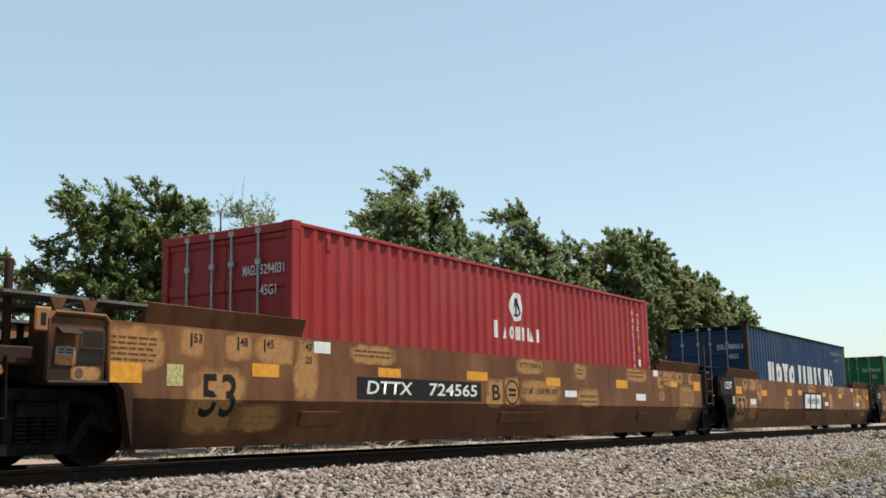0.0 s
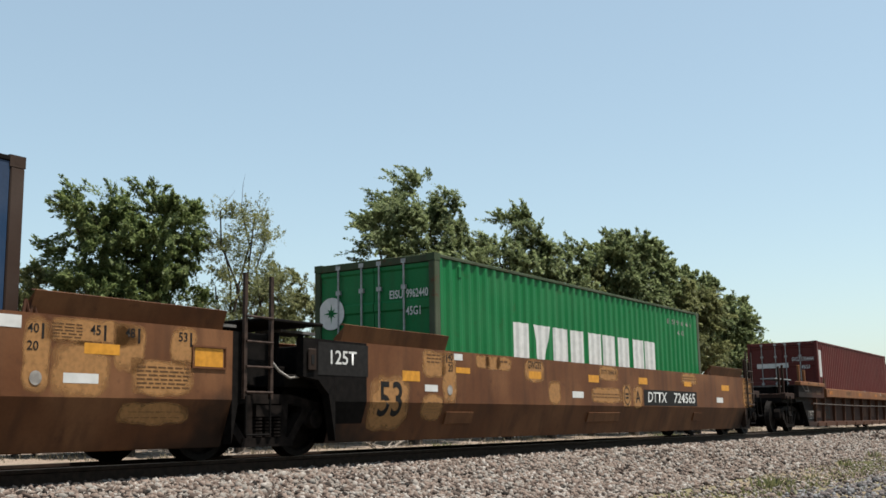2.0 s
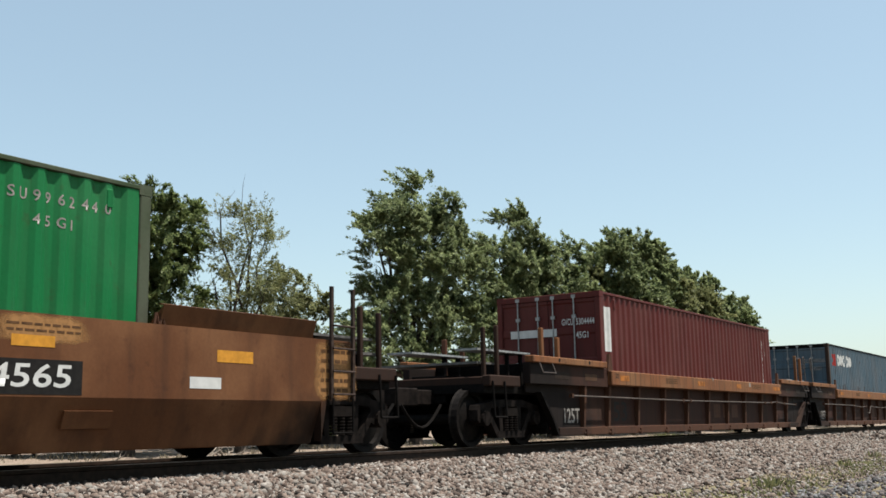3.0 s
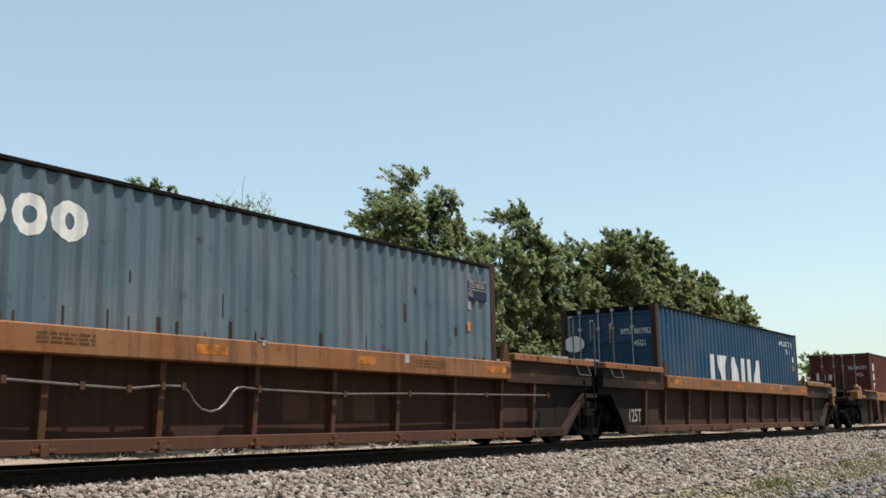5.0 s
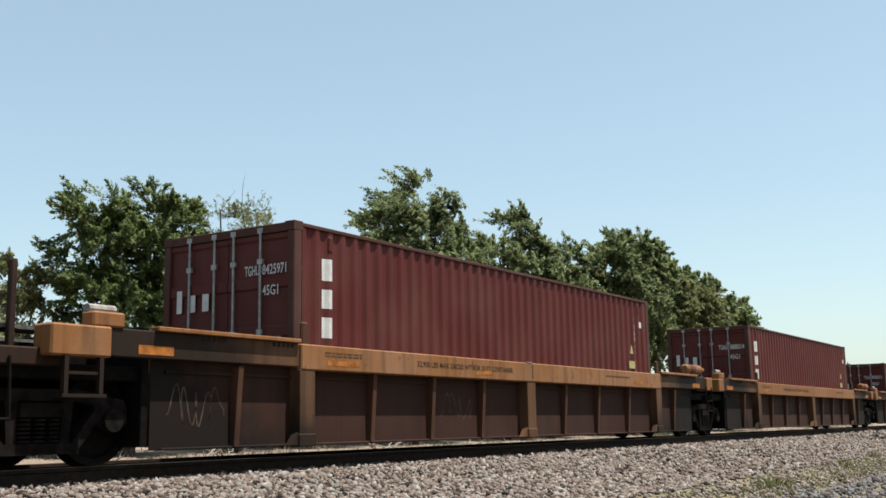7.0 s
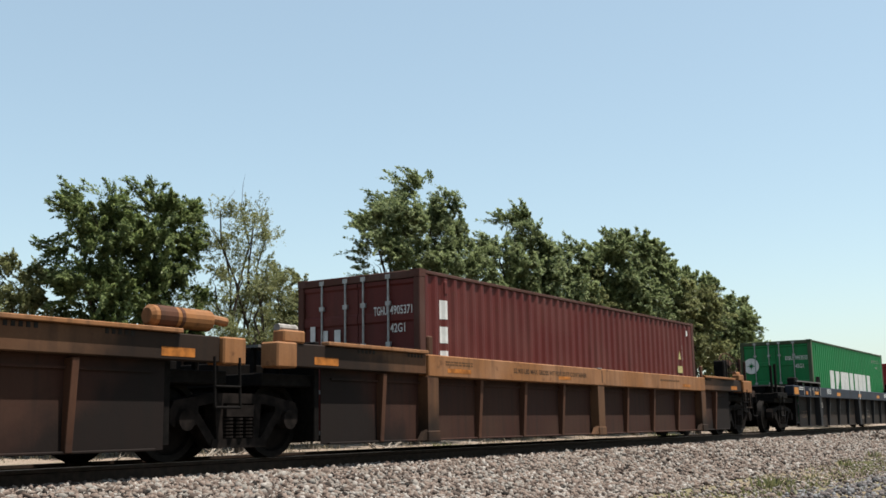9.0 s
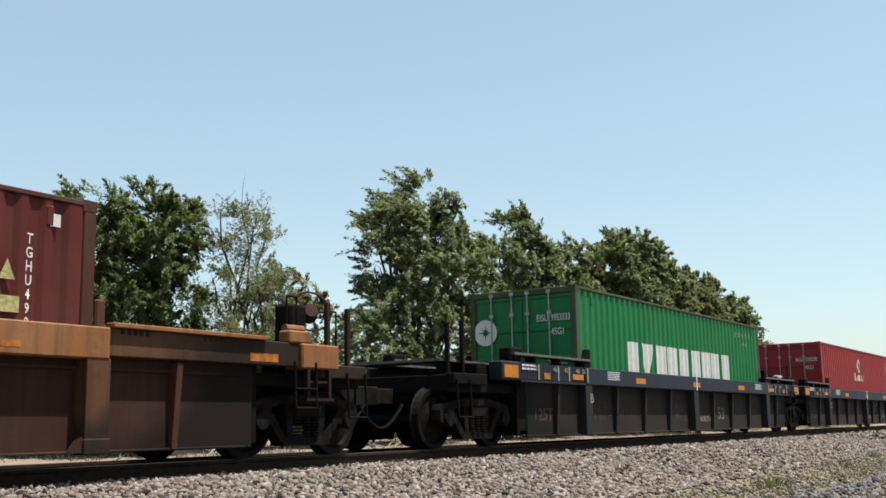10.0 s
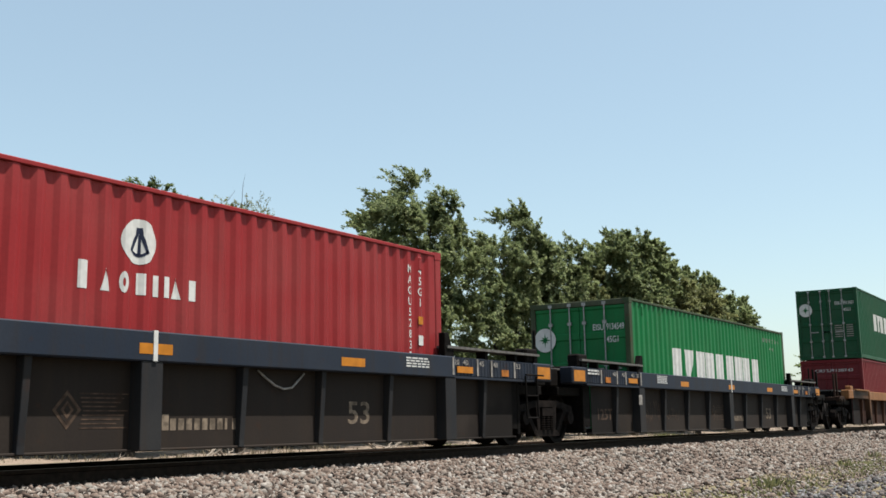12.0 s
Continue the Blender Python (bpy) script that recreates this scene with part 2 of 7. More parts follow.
def ground_material():
    """Dirt, ballast and grass by the strip of ground that they lie in."""
    m, nt, b = material("railside_ground")
    tc = nt.nodes.new("ShaderNodeTexCoord")
    o = tc.outputs["Object"]
    vor = node(nt, "ShaderNodeTexVoronoi", Scale=17.0)
    nt.links.new(o, vor.inputs["Vector"])
    big = noise_at(nt, o, 0.35, 5)
    mid = noise_at(nt, o, 3.0, 6)
    fine = noise_at(nt, o, 40, 4)
    stone = blend(nt, vor.outputs["Color"], (0.036, 0.030, 0.026), (0.13, 0.117, 0.106))
    dirt = blend(nt, ramp(nt, mid, 0.35, 0.65), (0.135, 0.100, 0.070), (0.175, 0.140, 0.095))
    dry = blend(nt, ramp(nt, fine, 0.3, 0.7), (0.155, 0.130, 0.075), (0.095, 0.088, 0.045))
    land = blend(nt, ramp(nt, big, 0.42, 0.58), dirt, dry)
    sep = nt.nodes.new("ShaderNodeSeparateXYZ")
    nt.links.new(o, sep.inputs[0])
    bank = blend(nt, ramp(nt, mid, 0.35, 0.7), (0.185, 0.135, 0.105), (0.105, 0.092, 0.060))
    bank = blend(nt, ramp(nt, fine, 0.35, 0.7), bank, (0.235, 0.185, 0.150))
    land = blend(nt, ramp(nt, sep.outputs[1], TRACK_Y + 2.5, TRACK_Y + 3.5), land, bank)
    d = nt.nodes.new("ShaderNodeMath")
    d.operation, d.inputs[1].default_value = "SUBTRACT", TRACK_Y - 0.1
    nt.links.new(sep.outputs[1], d.inputs[0])
    a = nt.nodes.new("ShaderNodeMath")
    a.operation = "ABSOLUTE"
    nt.links.new(d.outputs[0], a.inputs[0])
    w = nt.nodes.new("ShaderNodeMath")
    w.operation, w.inputs[1].default_value = "MULTIPLY_ADD", 1.2
    nt.links.new(mid, w.inputs[0])
    nt.links.new(a.outputs[0], w.inputs[2])
    nt.links.new(blend(nt, ramp(nt, w.outputs[0], 4.3, 4.9), stone, land), b.inputs["Base Color"])
    b.inputs["Roughness"].default_value = 0.95
    bump(nt, b, vor.outputs["Distance"], 0.6, 0.04)
    return m


def leaf_material(name, dark, light):
    m, nt, b = material(name)
    g = nt.nodes.new("ShaderNodeNewGeometry")
    tc = nt.nodes.new("ShaderNodeTexCoord")
    n = noise_at(nt, tc.outputs["Object"], 0.9, 3)
    c = blend(nt, g.outputs["Random Per Island"], dark, light)
    c = blend(nt, 0.35, c, blend(nt, ramp(nt, n, 0.35, 0.65), (0.2, 0.2, 0.2), (0.8, 0.8, 0.7)), "SOFT_LIGHT")
    nt.links.new(c, b.inputs["Base Color"])
    b.inputs["Roughness"].default_value = 0.5
    tr = nt.nodes.new("ShaderNodeBsdfTranslucent")
    nt.links.new(c, tr.inputs["Color"])
    mix = nt.nodes.new("ShaderNodeMixShader")
    mix.inputs[0].default_value = 0.48
    nt.links.new(b.outputs[0], mix.inputs[1])
    nt.links.new(tr.outputs[0], mix.inputs[2])
    nt.links.new(mix.outputs[0], nt.nodes["Material Output"].inputs["Surface"])
    return m


M_GROUND = ground_material()
M_STONE = gravel_material("ballast_stone", (0.0085, 0.0074, 0.0066), (0.255, 0.231, 0.210))
M_GRAVEL = gravel_material("grey_gravel", (0.036, 0.037, 0.039), (0.17, 0.172, 0.178))
M_LEAF = leaf_material("elm_leaf", (0.040, 0.066, 0.022), (0.190, 0.228, 0.092))
M_LEAF2 = leaf_material("pale_leaf", (0.09, 0.105, 0.042), (0.24, 0.245, 0.12))
# Lighter copy of the elm leaf for the farther trees, haze put into its colour.
M_LEAF3 = leaf_material("haze_pale_elm_leaf", (0.060, 0.088, 0.036), (0.255, 0.290, 0.146))
M_GRASS = leaf_material("green_grass", (0.075, 0.088, 0.034), (0.21, 0.205, 0.10))
M_DRY = leaf_material("dry_grass", (0.09, 0.075, 0.050), (0.23, 0.195, 0.14))
M_DEADWOOD = plain("bleached_dead_wood", (0.20, 0.17, 0.14), 0.85, 0, 0.4, 8)
M_BARK = plain("elm_bark", (0.0493, 0.0384, 0.0296), 0.9, 0, 0.4, 5)


# ---- mesh helpers ----
def box(bm, x0, x1, y0, y1, z0, z1):
    v = [bm.verts.new((x, y, z)) for x in (x0, x1) for y in (y0, y1) for z in (z0, z1)]
    for f in ((0, 1, 3, 2), (4, 6, 7, 5), (0, 4, 5, 1), (2, 3, 7, 6), (0, 2, 6, 4), (1, 5, 7, 3)):
        bm.faces.new([v[i] for i in f])


def prism(bm, pts, axis, a, b):
    """A polygon swept from a to b along an axis; pts are the other two coordinates in order."""
    def at(p, s):
        return {"x": (s, *p), "y": (p[0], s, p[1]), "z": (*p, s)}[axis]
    lo, hi = [bm.verts.new(at(p, a)) for p in pts], [bm.verts.new(at(p, b)) for p in pts]
    bm.faces.new(lo), bm.faces.new(hi[::-1])
    for i in range(len(pts)):
        j = (i + 1) % len(pts)
        bm.faces.new((lo[i], hi[i], hi[j], lo[j]))


def rod(bm, p, q, r, n=8, r2=None):
    p, q = Vector(p), Vector(q)
    m = Matrix.Translation(p) @ (q - p).to_track_quat("Z", "Y").to_matrix().to_4x4()
    h = (q - p).length
    lo = [bm.verts.new(m @ Vector((r * math.cos(6.2832 * k / n), r * math.sin(6.2832 * k / n), 0))) for k in range(n)]
    s = r if r2 is None else r2
    hi = [bm.verts.new(m @ Vector((s * math.cos(6.2832 * k / n), s * math.sin(6.2832 * k / n), h))) for k in range(n)]
    bm.faces.new(lo[::-1]), bm.faces.new(hi)
    for k in range(n):
        bm.faces.new((lo[k], lo[(k + 1) % n], hi[(k + 1) % n], hi[k]))


def strip(bm, prof, axis, a, b, thick_dir):
    """An open profile given thickness and swept along x."""
    inner = [(p[0] + thick_dir[0], p[1] + thick_dir[1]) for p in prof]
    prism(bm, prof + inner[::-1], axis, a, b)


def part(name, bm, mat, parent=None, label="", bevel=0.0):
    bmesh.ops.recalc_face_normals(bm, faces=bm.faces)
    if bevel:
        bmesh.ops.bevel(bm, geom=[e for e in bm.edges if len(e.link_faces) == 2 and e.calc_face_angle(0) > 0.6], offset=bevel, segments=1, affect="EDGES", clamp_overlap=True)
    me = bpy.data.meshes.new(name)
    bm.to_mesh(me)
    bm.free()
    me.materials.append(mat)
    ob = new(name, me)
    ob.parent = parent
    if label:
        tagged(ob, label)
    return ob


def boxes(name, mat, parent, *dims, label="", bevel=0.0):
    bm = bmesh.new()
    for d in dims:
        box(bm, *d)
    return part(name, bm, mat, parent, label, bevel)


def thing(name, label, category, group="", kind=""):
    return tagged(new(name), label, category, group, kind)


TEXTS = {}


def text_mesh(words, size, squeeze):
    key = (words, size, squeeze)
    if key not in TEXTS:
        cu = bpy.data.curves.new("writing", "FONT")
        cu.body, cu.size, cu.align_x, cu.align_y, cu.resolution_u, cu.offset = words, size, "CENTER", "CENTER", 3, size * 0.012
        ob = new("writing", cu)
        bpy.context.view_layer.update()
        me = bpy.data.meshes.new_from_object(ob.evaluated_get(bpy.context.evaluated_depsgraph_get()))
        bpy.data.objects.remove(ob)
        xs = [v.co.x for v in me.vertices]
        if squeeze:
            k = squeeze / (max(xs) - min(xs))
            for v in me.vertices:
                v.co.x *= k
        TEXTS[key] = me
    return TEXTS[key]


def writing(words, size, m, mat, parent, width=0.0, name="writing"):
    """Flat lettering, size = capital height / 0.7, optionally fitted to a width."""
    me = text_mesh(words, size, width)
    if not me.materials:
        me.materials.append(mat)
    elif me.materials[0] != mat:
        me = me.copy()
        me.materials[0] = mat
    ob = new(name, me)
    ob.parent = parent
    ob.matrix_basis = m
    return ob


# ---- containers ----
C_LEN, C_W, PITCH, DEPTH = 12.192, 1.219, 0.285, 0.036
CORR_X0 = 0.17


def corr_breaks():
    """x and recess of the side sheet's folds."""
    out, x = [], CORR_X0
    while x < C_LEN - 0.17 - PITCH * 0.99:
        out += [(x, 0.0), (x + 0.062, 0.0), (x + 0.075, 0.003), (x + 0.132, DEPTH - 0.003), (x + 0.145, DEPTH), (x + 0.210, DEPTH), (x + 0.223, DEPTH - 0.003), (x + 0.277, 0.003)]
        x += PITCH
    out += [(x, 0.0), (C_LEN - CORR_X0, 0.0)]
    return out


BREAKS = corr_breaks()


def recess(x):
    return float(np.interp(x, [b[0] for b in BREAKS], [b[1] for b in BREAKS]))


def on_folds(bm):
    """Cuts a flat drawing at the side sheet's folds and lays it on them."""
    xs = [v.co.x for v in bm.verts]
    for fold in [b[0] for b in BREAKS if min(xs) < b[0] < max(xs)]:
        bmesh.ops.bisect_plane(bm, geom=bm.verts[:] + bm.edges[:] + bm.faces[:], plane_co=(fold, 0, 0), plane_no=(1, 0, 0))
    for v in bm.verts:
        v.co.y = -C_W + 0.010 + recess(v.co.x) - 0.003


def side_marking(name, mat, parent, shapes, label=""):
    """Painted shapes on the folded side, each a list of polygons of (x, z)."""
    for polygons in shapes:
        bm = bmesh.new()
        for pts in polygons:
            bm.faces.new([bm.verts.new((x, 0, z)) for x, z in pts])
        on_folds(bm)
        part(name, bm, mat, parent, label)


def oblong(x0, x1, z0, z1):
    return [[(x0, z0), (x1, z0), (x1, z1), (x0, z1)]]


def container(paint, frame_mat, h, label, inner=""):
    root = thing("shipping_container", label, "shipping container", "containers on the train")
    # corner posts and rails
    for x0, x1 in ((0.0, 0.16), (C_LEN - 0.16, C_LEN)):
        for s in (-1, 1):
            y0, y1 = sorted((s * C_W, s * (C_W - 0.12)))
            boxes("corner_post", frame_mat, root, (x0, x1, y0, y1, 0.12, h - 0.12), bevel=0.012)
            for z0 in (0.0, h - 0.12):
                yy = sorted((s * (C_W + 0.001), s * (C_W - 0.16)))
                bm = bmesh.new()
                xa, xb = (x0 - 0.004, x0 + 0.176) if x0 == 0 else (x1 - 0.176, x1 + 0.004)
                box(bm, xa, xb, *yy, z0, z0 + 0.12)
                rod(bm, ((xa + xb) / 2, s * (C_W + 0.0005), z0 + 0.06), ((xa + xb) / 2, s * (C_W + 0.002), z0 + 0.06), 0.03, 10)
                part("corner_casting", bm, frame_mat, root)
    for s in (-1, 1):
        y0, y1 = sorted((s * C_W, s * (C_W - 0.06)))
        boxes("top_rail", M_BLACK if frame_mat is M_POST_RUST else frame_mat, root, (0.16, C_LEN - 0.16, y0, y1, h - 0.065, h - 0.012), bevel=0.008)
        boxes("bottom_rail", paint, root, (0.16, C_LEN - 0.16, y0, y1, 0.03, 0.17), bevel=0.008)
        bm = bmesh.new()
        prev = None
        for x, r in BREAKS:
            y = s * (C_W - 0.010 - r)
            cur = [bm.verts.new((x, y, 0.16)), bm.verts.new((x, y, h - 0.07))]
            if prev:
                bm.faces.new((prev[0], cur[0], cur[1], prev[1]))
            prev = cur
        part("side_panel", bm, paint, root)
    bm = bmesh.new()
    box(bm, 0.1, C_LEN - 0.1, -C_W + 0.03, C_W - 0.03, h - 0.05, h - 0.02)
    for k in range(56):
        x = 0.3 + k * 0.209
        box(bm, x, x + 0.1, -C_W + 0.12, C_W - 0.12, h - 0.02, h - 0.004)
    part("roof", bm, paint, root)
    for x in (0.72, C_LEN - 0.62):
        boxes("vent", paint, root, (x, x + 0.09, -C_W - 0.002, -C_W + 0.03, h - 0.34, h - 0.13), bevel=0.012)
    boxes("floor_panel", M_POST_RUST, root, (0.1, C_LEN - 0.1, -C_W + 0.03, C_W - 0.03, 0.10, 0.14))
    bm = bmesh.new()
    box(bm, C_LEN - 0.05, C_LEN - 0.02, -C_W + 0.11, C_W - 0.11, 0.1, h - 0.1)
    for k in range(8):
        y = -1.0 + k * 0.265
        box(bm, C_LEN - 0.02, C_LEN - 0.004, y, y + 0.13, 0.16, h - 0.14)
    part("front_panel", bm, paint, root)
    boxes("door_header", M_BLACK if frame_mat is M_POST_RUST else frame_mat, root, (0.0, 0.1, -C_W + 0.12, C_W - 0.12, h - 0.13, h - 0.01), bevel=0.008)
    boxes("door_sill", paint, root, (0.0, 0.1, -C_W + 0.12, C_W - 0.12, 0.01, 0.13), bevel=0.008)
    for s in (-1, 1):
        y0, y1 = sorted((s * 0.008, s * (C_W - 0.125)))
        zz = (h - 0.28) / 4
        pts = [(0.085, 0.14), (0.025, 0.14), (0.025, 0.20)]
        for k in range(4):
            z = 0.14 + k * zz
            pts += [(0.048, z + 0.09), (0.048, z + zz - 0.09)] + ([(0.025, z + zz - 0.06), (0.025, z + zz + 0.06)] if k < 3 else [])
        pts += [(0.025, h - 0.20), (0.025, h - 0.14), (0.085, h - 0.14)]
        bm = bmesh.new()
        lo, hi = ([bm.verts.new((x, y, z)) for x, z in pts] for y in (y0, y1))
        bm.faces.new(lo), bm.faces.new(hi[::-1])
        for k in range(len(pts)):
            n = (k + 1) % len(pts)
            bm.faces.new((lo[k], hi[k], hi[n], lo[n]))
        door = part("door", bm, paint, root)
        for yy in ((0.23, 0.71) if s > 0 else (-0.13, -0.62)):
            bm = bmesh.new()
            rod(bm, (0.005, yy, 0.06), (0.005, yy, h - 0.05), 0.017, 8)
            for z in (0.1, 0.75, 1.45, h - 0.5, h - 0.08):
                box(bm, -0.012, 0.03, yy - 0.045, yy + 0.045, z - 0.035, z + 0.035)
            part("locking_bar", bm, M_CHROME if inner != "dark" else paint, door)
        for yy in ((0.23, 0.71) if s > 0 else (-0.13, -0.62)):
            boxes("handle", M_CHROME if inner != "dark" else paint, door, (-0.02, -0.004, min(yy, yy - s * 0.32), max(yy, yy - s * 0.32), 1.10, 1.14))
    return root


SHAPE_WIDTH = {"r": 1.0, "n": 0.42, "a": 1.1, "v": 1.1, "o": 1.0}


def row_of_shapes(kinds, x0, x1, z0, z1, gap, slim=1.0):
    """Plain shapes filling x0..x1 in place of a maker's lettering: r block, n narrow block, a and v tapered blocks, o rounded ring."""
    unit = (x1 - x0 - gap * (len(kinds) - 1)) / sum(SHAPE_WIDTH[k] for k in kinds)
    out, a, h = [], x0, z1 - z0
    for k in kinds:
        w = unit * SHAPE_WIDTH[k]
        b = a + w * (slim if k != "n" else 1.0)
        if k in "rn":
            out.append([[(a, z0), (b, z0), (b, z1), (a, z1)]])
        elif k == "a":
            out.append([[(a, z0), (b, z0), (b - w * 0.33, z1), (a + w * 0.33, z1)]])
        elif k == "v":
            out.append([[(a + w * 0.33, z0), (b - w * 0.33, z0), (b, z1), (a, z1)]])
        else:
            rim = [((a + b) / 2 + (b - a) / 2 * math.cos(t), (z0 + z1) / 2 + h / 2 * math.sin(t)) for t in [q * math.pi / 6 for q in range(12)]]
            core = [((a + b) / 2 + (x - (a + b) / 2) * 0.34, (z0 + z1) / 2 + (z - (z0 + z1) / 2) * 0.42) for x, z in rim]
            out.append([[rim[q], rim[(q + 1) % 12], core[(q + 1) % 12], core[q]] for q in range(12)])
        a += w + gap
    return out


SIDE_Y = -C_W + 0.005
DOOR_M = lambda y, z: pose(0.020, y, z, 90, 0, -90)
SIDE_M = lambda x, z, turn=0: pose(x, SIDE_Y, z, 90, turn, 0)


def door_codes(root, code, kind_code, h, mat=None):
    """Owner code and size code on the right-hand door, with the small table of weights as bars."""
    mat = mat or M_WHITE
    a, b = code
    writing(a, 0.19, DOOR_M(-0.46, h - 0.62), mat, root, 0.26)
    writing(b, 0.19, DOOR_M(-0.865, h - 0.62), mat, root, 0.42)
    writing(kind_code, 0.19, DOOR_M(-0.80, h - 0.90), mat, root, 0.28)
    bm = bmesh.new()
    for k in range(6):
        z = h - 1.55 - k * 0.09
        box(bm, 0.018, 0.022, -0.56, -0.26, z, z + 0.035)
        box(bm, 0.018, 0.022, -0.98, -0.72, z, z + 0.035)
    tagged(part("weight_table", bm, M_DIMWHITE, root), kind="stuff")


def disc(name, mat, parent, m, r, label="", squash=1.0):
    bm = bmesh.new()
    vs = [bm.verts.new(m @ Vector((r * math.cos(k * 0.19635), r * squash * math.sin(k * 0.19635), 0))) for k in range(32)]
    bm.faces.new(vs)
    return part(name, bm, mat, parent, label)


def emblem(parent, x, z, r):
    """White roundel with a plain dark frame of two legs on an arc in it, painted over the folds."""
    def spot(pts):
        return [(x + p * r, z + q * r) for p, q in pts]
    rim = [(math.cos(k * math.pi / 16), math.sin(k * math.pi / 16)) for k in range(32)]
    side_marking("roundel", M_WHITE, parent, [[spot(rim)]])
    bm = bmesh.new()
    arc = [(0.66 * math.sin(a), 0.30 - 0.98 * math.cos(a)) for a in [-0.72 + 0.24 * k for k in range(7)]]
    bars = [[(-0.12, 0.62), (0.16, 0.62), (0.20, 0.34), (-0.16, 0.34)], [(-0.14, 0.34), (0.0, 0.34), (-0.36, -0.52), (-0.54, -0.40)], [(0.02, 0.34), (0.18, 0.34), (0.52, -0.46), (0.36, -0.54)],
            [(-0.02, 0.30), (0.10, 0.30), (0.10, -0.60), (-0.06, -0.60)]]
    bars += [[p, q, (q[0] * 0.94, q[1] + 0.13), (p[0] * 0.94, p[1] + 0.13)] for p, q in zip(arc, arc[1:])]
    for pts in bars:
        bm.faces.new([bm.verts.new((p, 0, q)) for p, q in spot(pts)])
    on_folds(bm)
    for v in bm.verts:
        v.co.y -= 0.003
    part("emblem", bm, M_NAVYINK, parent)


H_HIGH, H_LOW = 2.896, 2.591


def red_container(code):
    c = container(M_RED, M_RED, H_HIGH, "bright red corrugated steel container with a white roundel", "")
    emblem(c, 6.08, 2.25, 0.255)
    side_marking("brand_marking", M_WHITE, c, row_of_shapes("r", 5.27, 5.50, 1.66, 1.96, 0, 0.5) + row_of_shapes("aornnar", 5.56, 7.02, 1.66, 1.90, 0.06, 0.62))
    door_codes(c, code, "45G1", H_HIGH)
    disc("door_roundel", M_DIMWHITE, c, DOOR_M(0.92, 1.75), 0.07)
    boxes("door_marking", M_DIMWHITE, c, (0.018, 0.022, 0.78, 1.06, 1.56, 1.60))
    for words, x in ((" ".join(code), 11.34), ("45G1", 11.61)):
        zz = H_HIGH - 0.35
        for ch in words.replace(" ", ""):
            side_letters(ch, 0.17, x, zz, M_WHITE, c)
            zz -= 0.165
    boxes("caution_label", M_ORANGE, c, (11.55, 11.67, SIDE_Y - 0.004, SIDE_Y, 1.72, 1.84))
    boxes("data_label", M_WHITE, c, (11.55, 11.67, SIDE_Y - 0.004, SIDE_Y, 1.40, 1.55))
    return c


def side_letters(words, size, x, z, mat, c):
    """Lettering painted over the folds of the side sheet."""
    bm = bmesh.new()
    bm.from_mesh(text_mesh(words, size, 0.0))
    for v in bm.verts:
        v.co = Vector((x + v.co.x, 0, z + v.co.y))
    on_folds(bm)
    me = bpy.data.meshes.new("writing")
    bm.to_mesh(me)
    bm.free()
    me.materials.append(mat)
    ob = new("writing", me)
    ob.parent = c
    return ob


def end_codes(c, code, h, x0=10.12, gap=0.205, top=0.36, kind_code="45G1", size=0.165, mat=None):
    for k, ch in enumerate(code):
        side_letters(ch, size, x0 + k * gap * 0.72, h - top, mat or M_DIMWHITE, c)
    for k, ch in enumerate(kind_code):
        side_letters(ch, size * 0.95, x0 + 0.6 + k * gap * 0.72, h - top - 0.24, mat or M_DIMWHITE, c)


def green_container(code, frame_mat, x0, x1, z0, z1, label, paint=None):
    c = container(paint or M_GREEN, frame_mat, H_HIGH, label)
    side_marking("brand_marking", M_WHITE, c, row_of_shapes("rvrrrrrrr", x0, x1, z0, z1, 0.11, 0.92))
    door_codes(c, code, "45G1", H_HIGH)
    disc("door_roundel", M_WHITE, c, pose(0.006, 0.86, 2.06, 90, 0, -90), 0.27)
    bm = bmesh.new()
    for k in range(8):
        a = k * math.pi / 4
        l = 0.17 if k % 2 == 0 else 0.11
        pts = [(0, 0), (0.04 * math.cos(a + 0.6), 0.04 * math.sin(a + 0.6)), (l * math.cos(a), l * math.sin(a)), (0.04 * math.cos(a - 0.6), 0.04 * math.sin(a - 0.6))]
        bm.faces.new([bm.verts.new((0.003, 0.86 - p[0], 2.06 + p[1])) for p in pts])
    part("star", bm, M_GREEN, c)
    end_codes(c, "".join(code), H_HIGH)
    return c


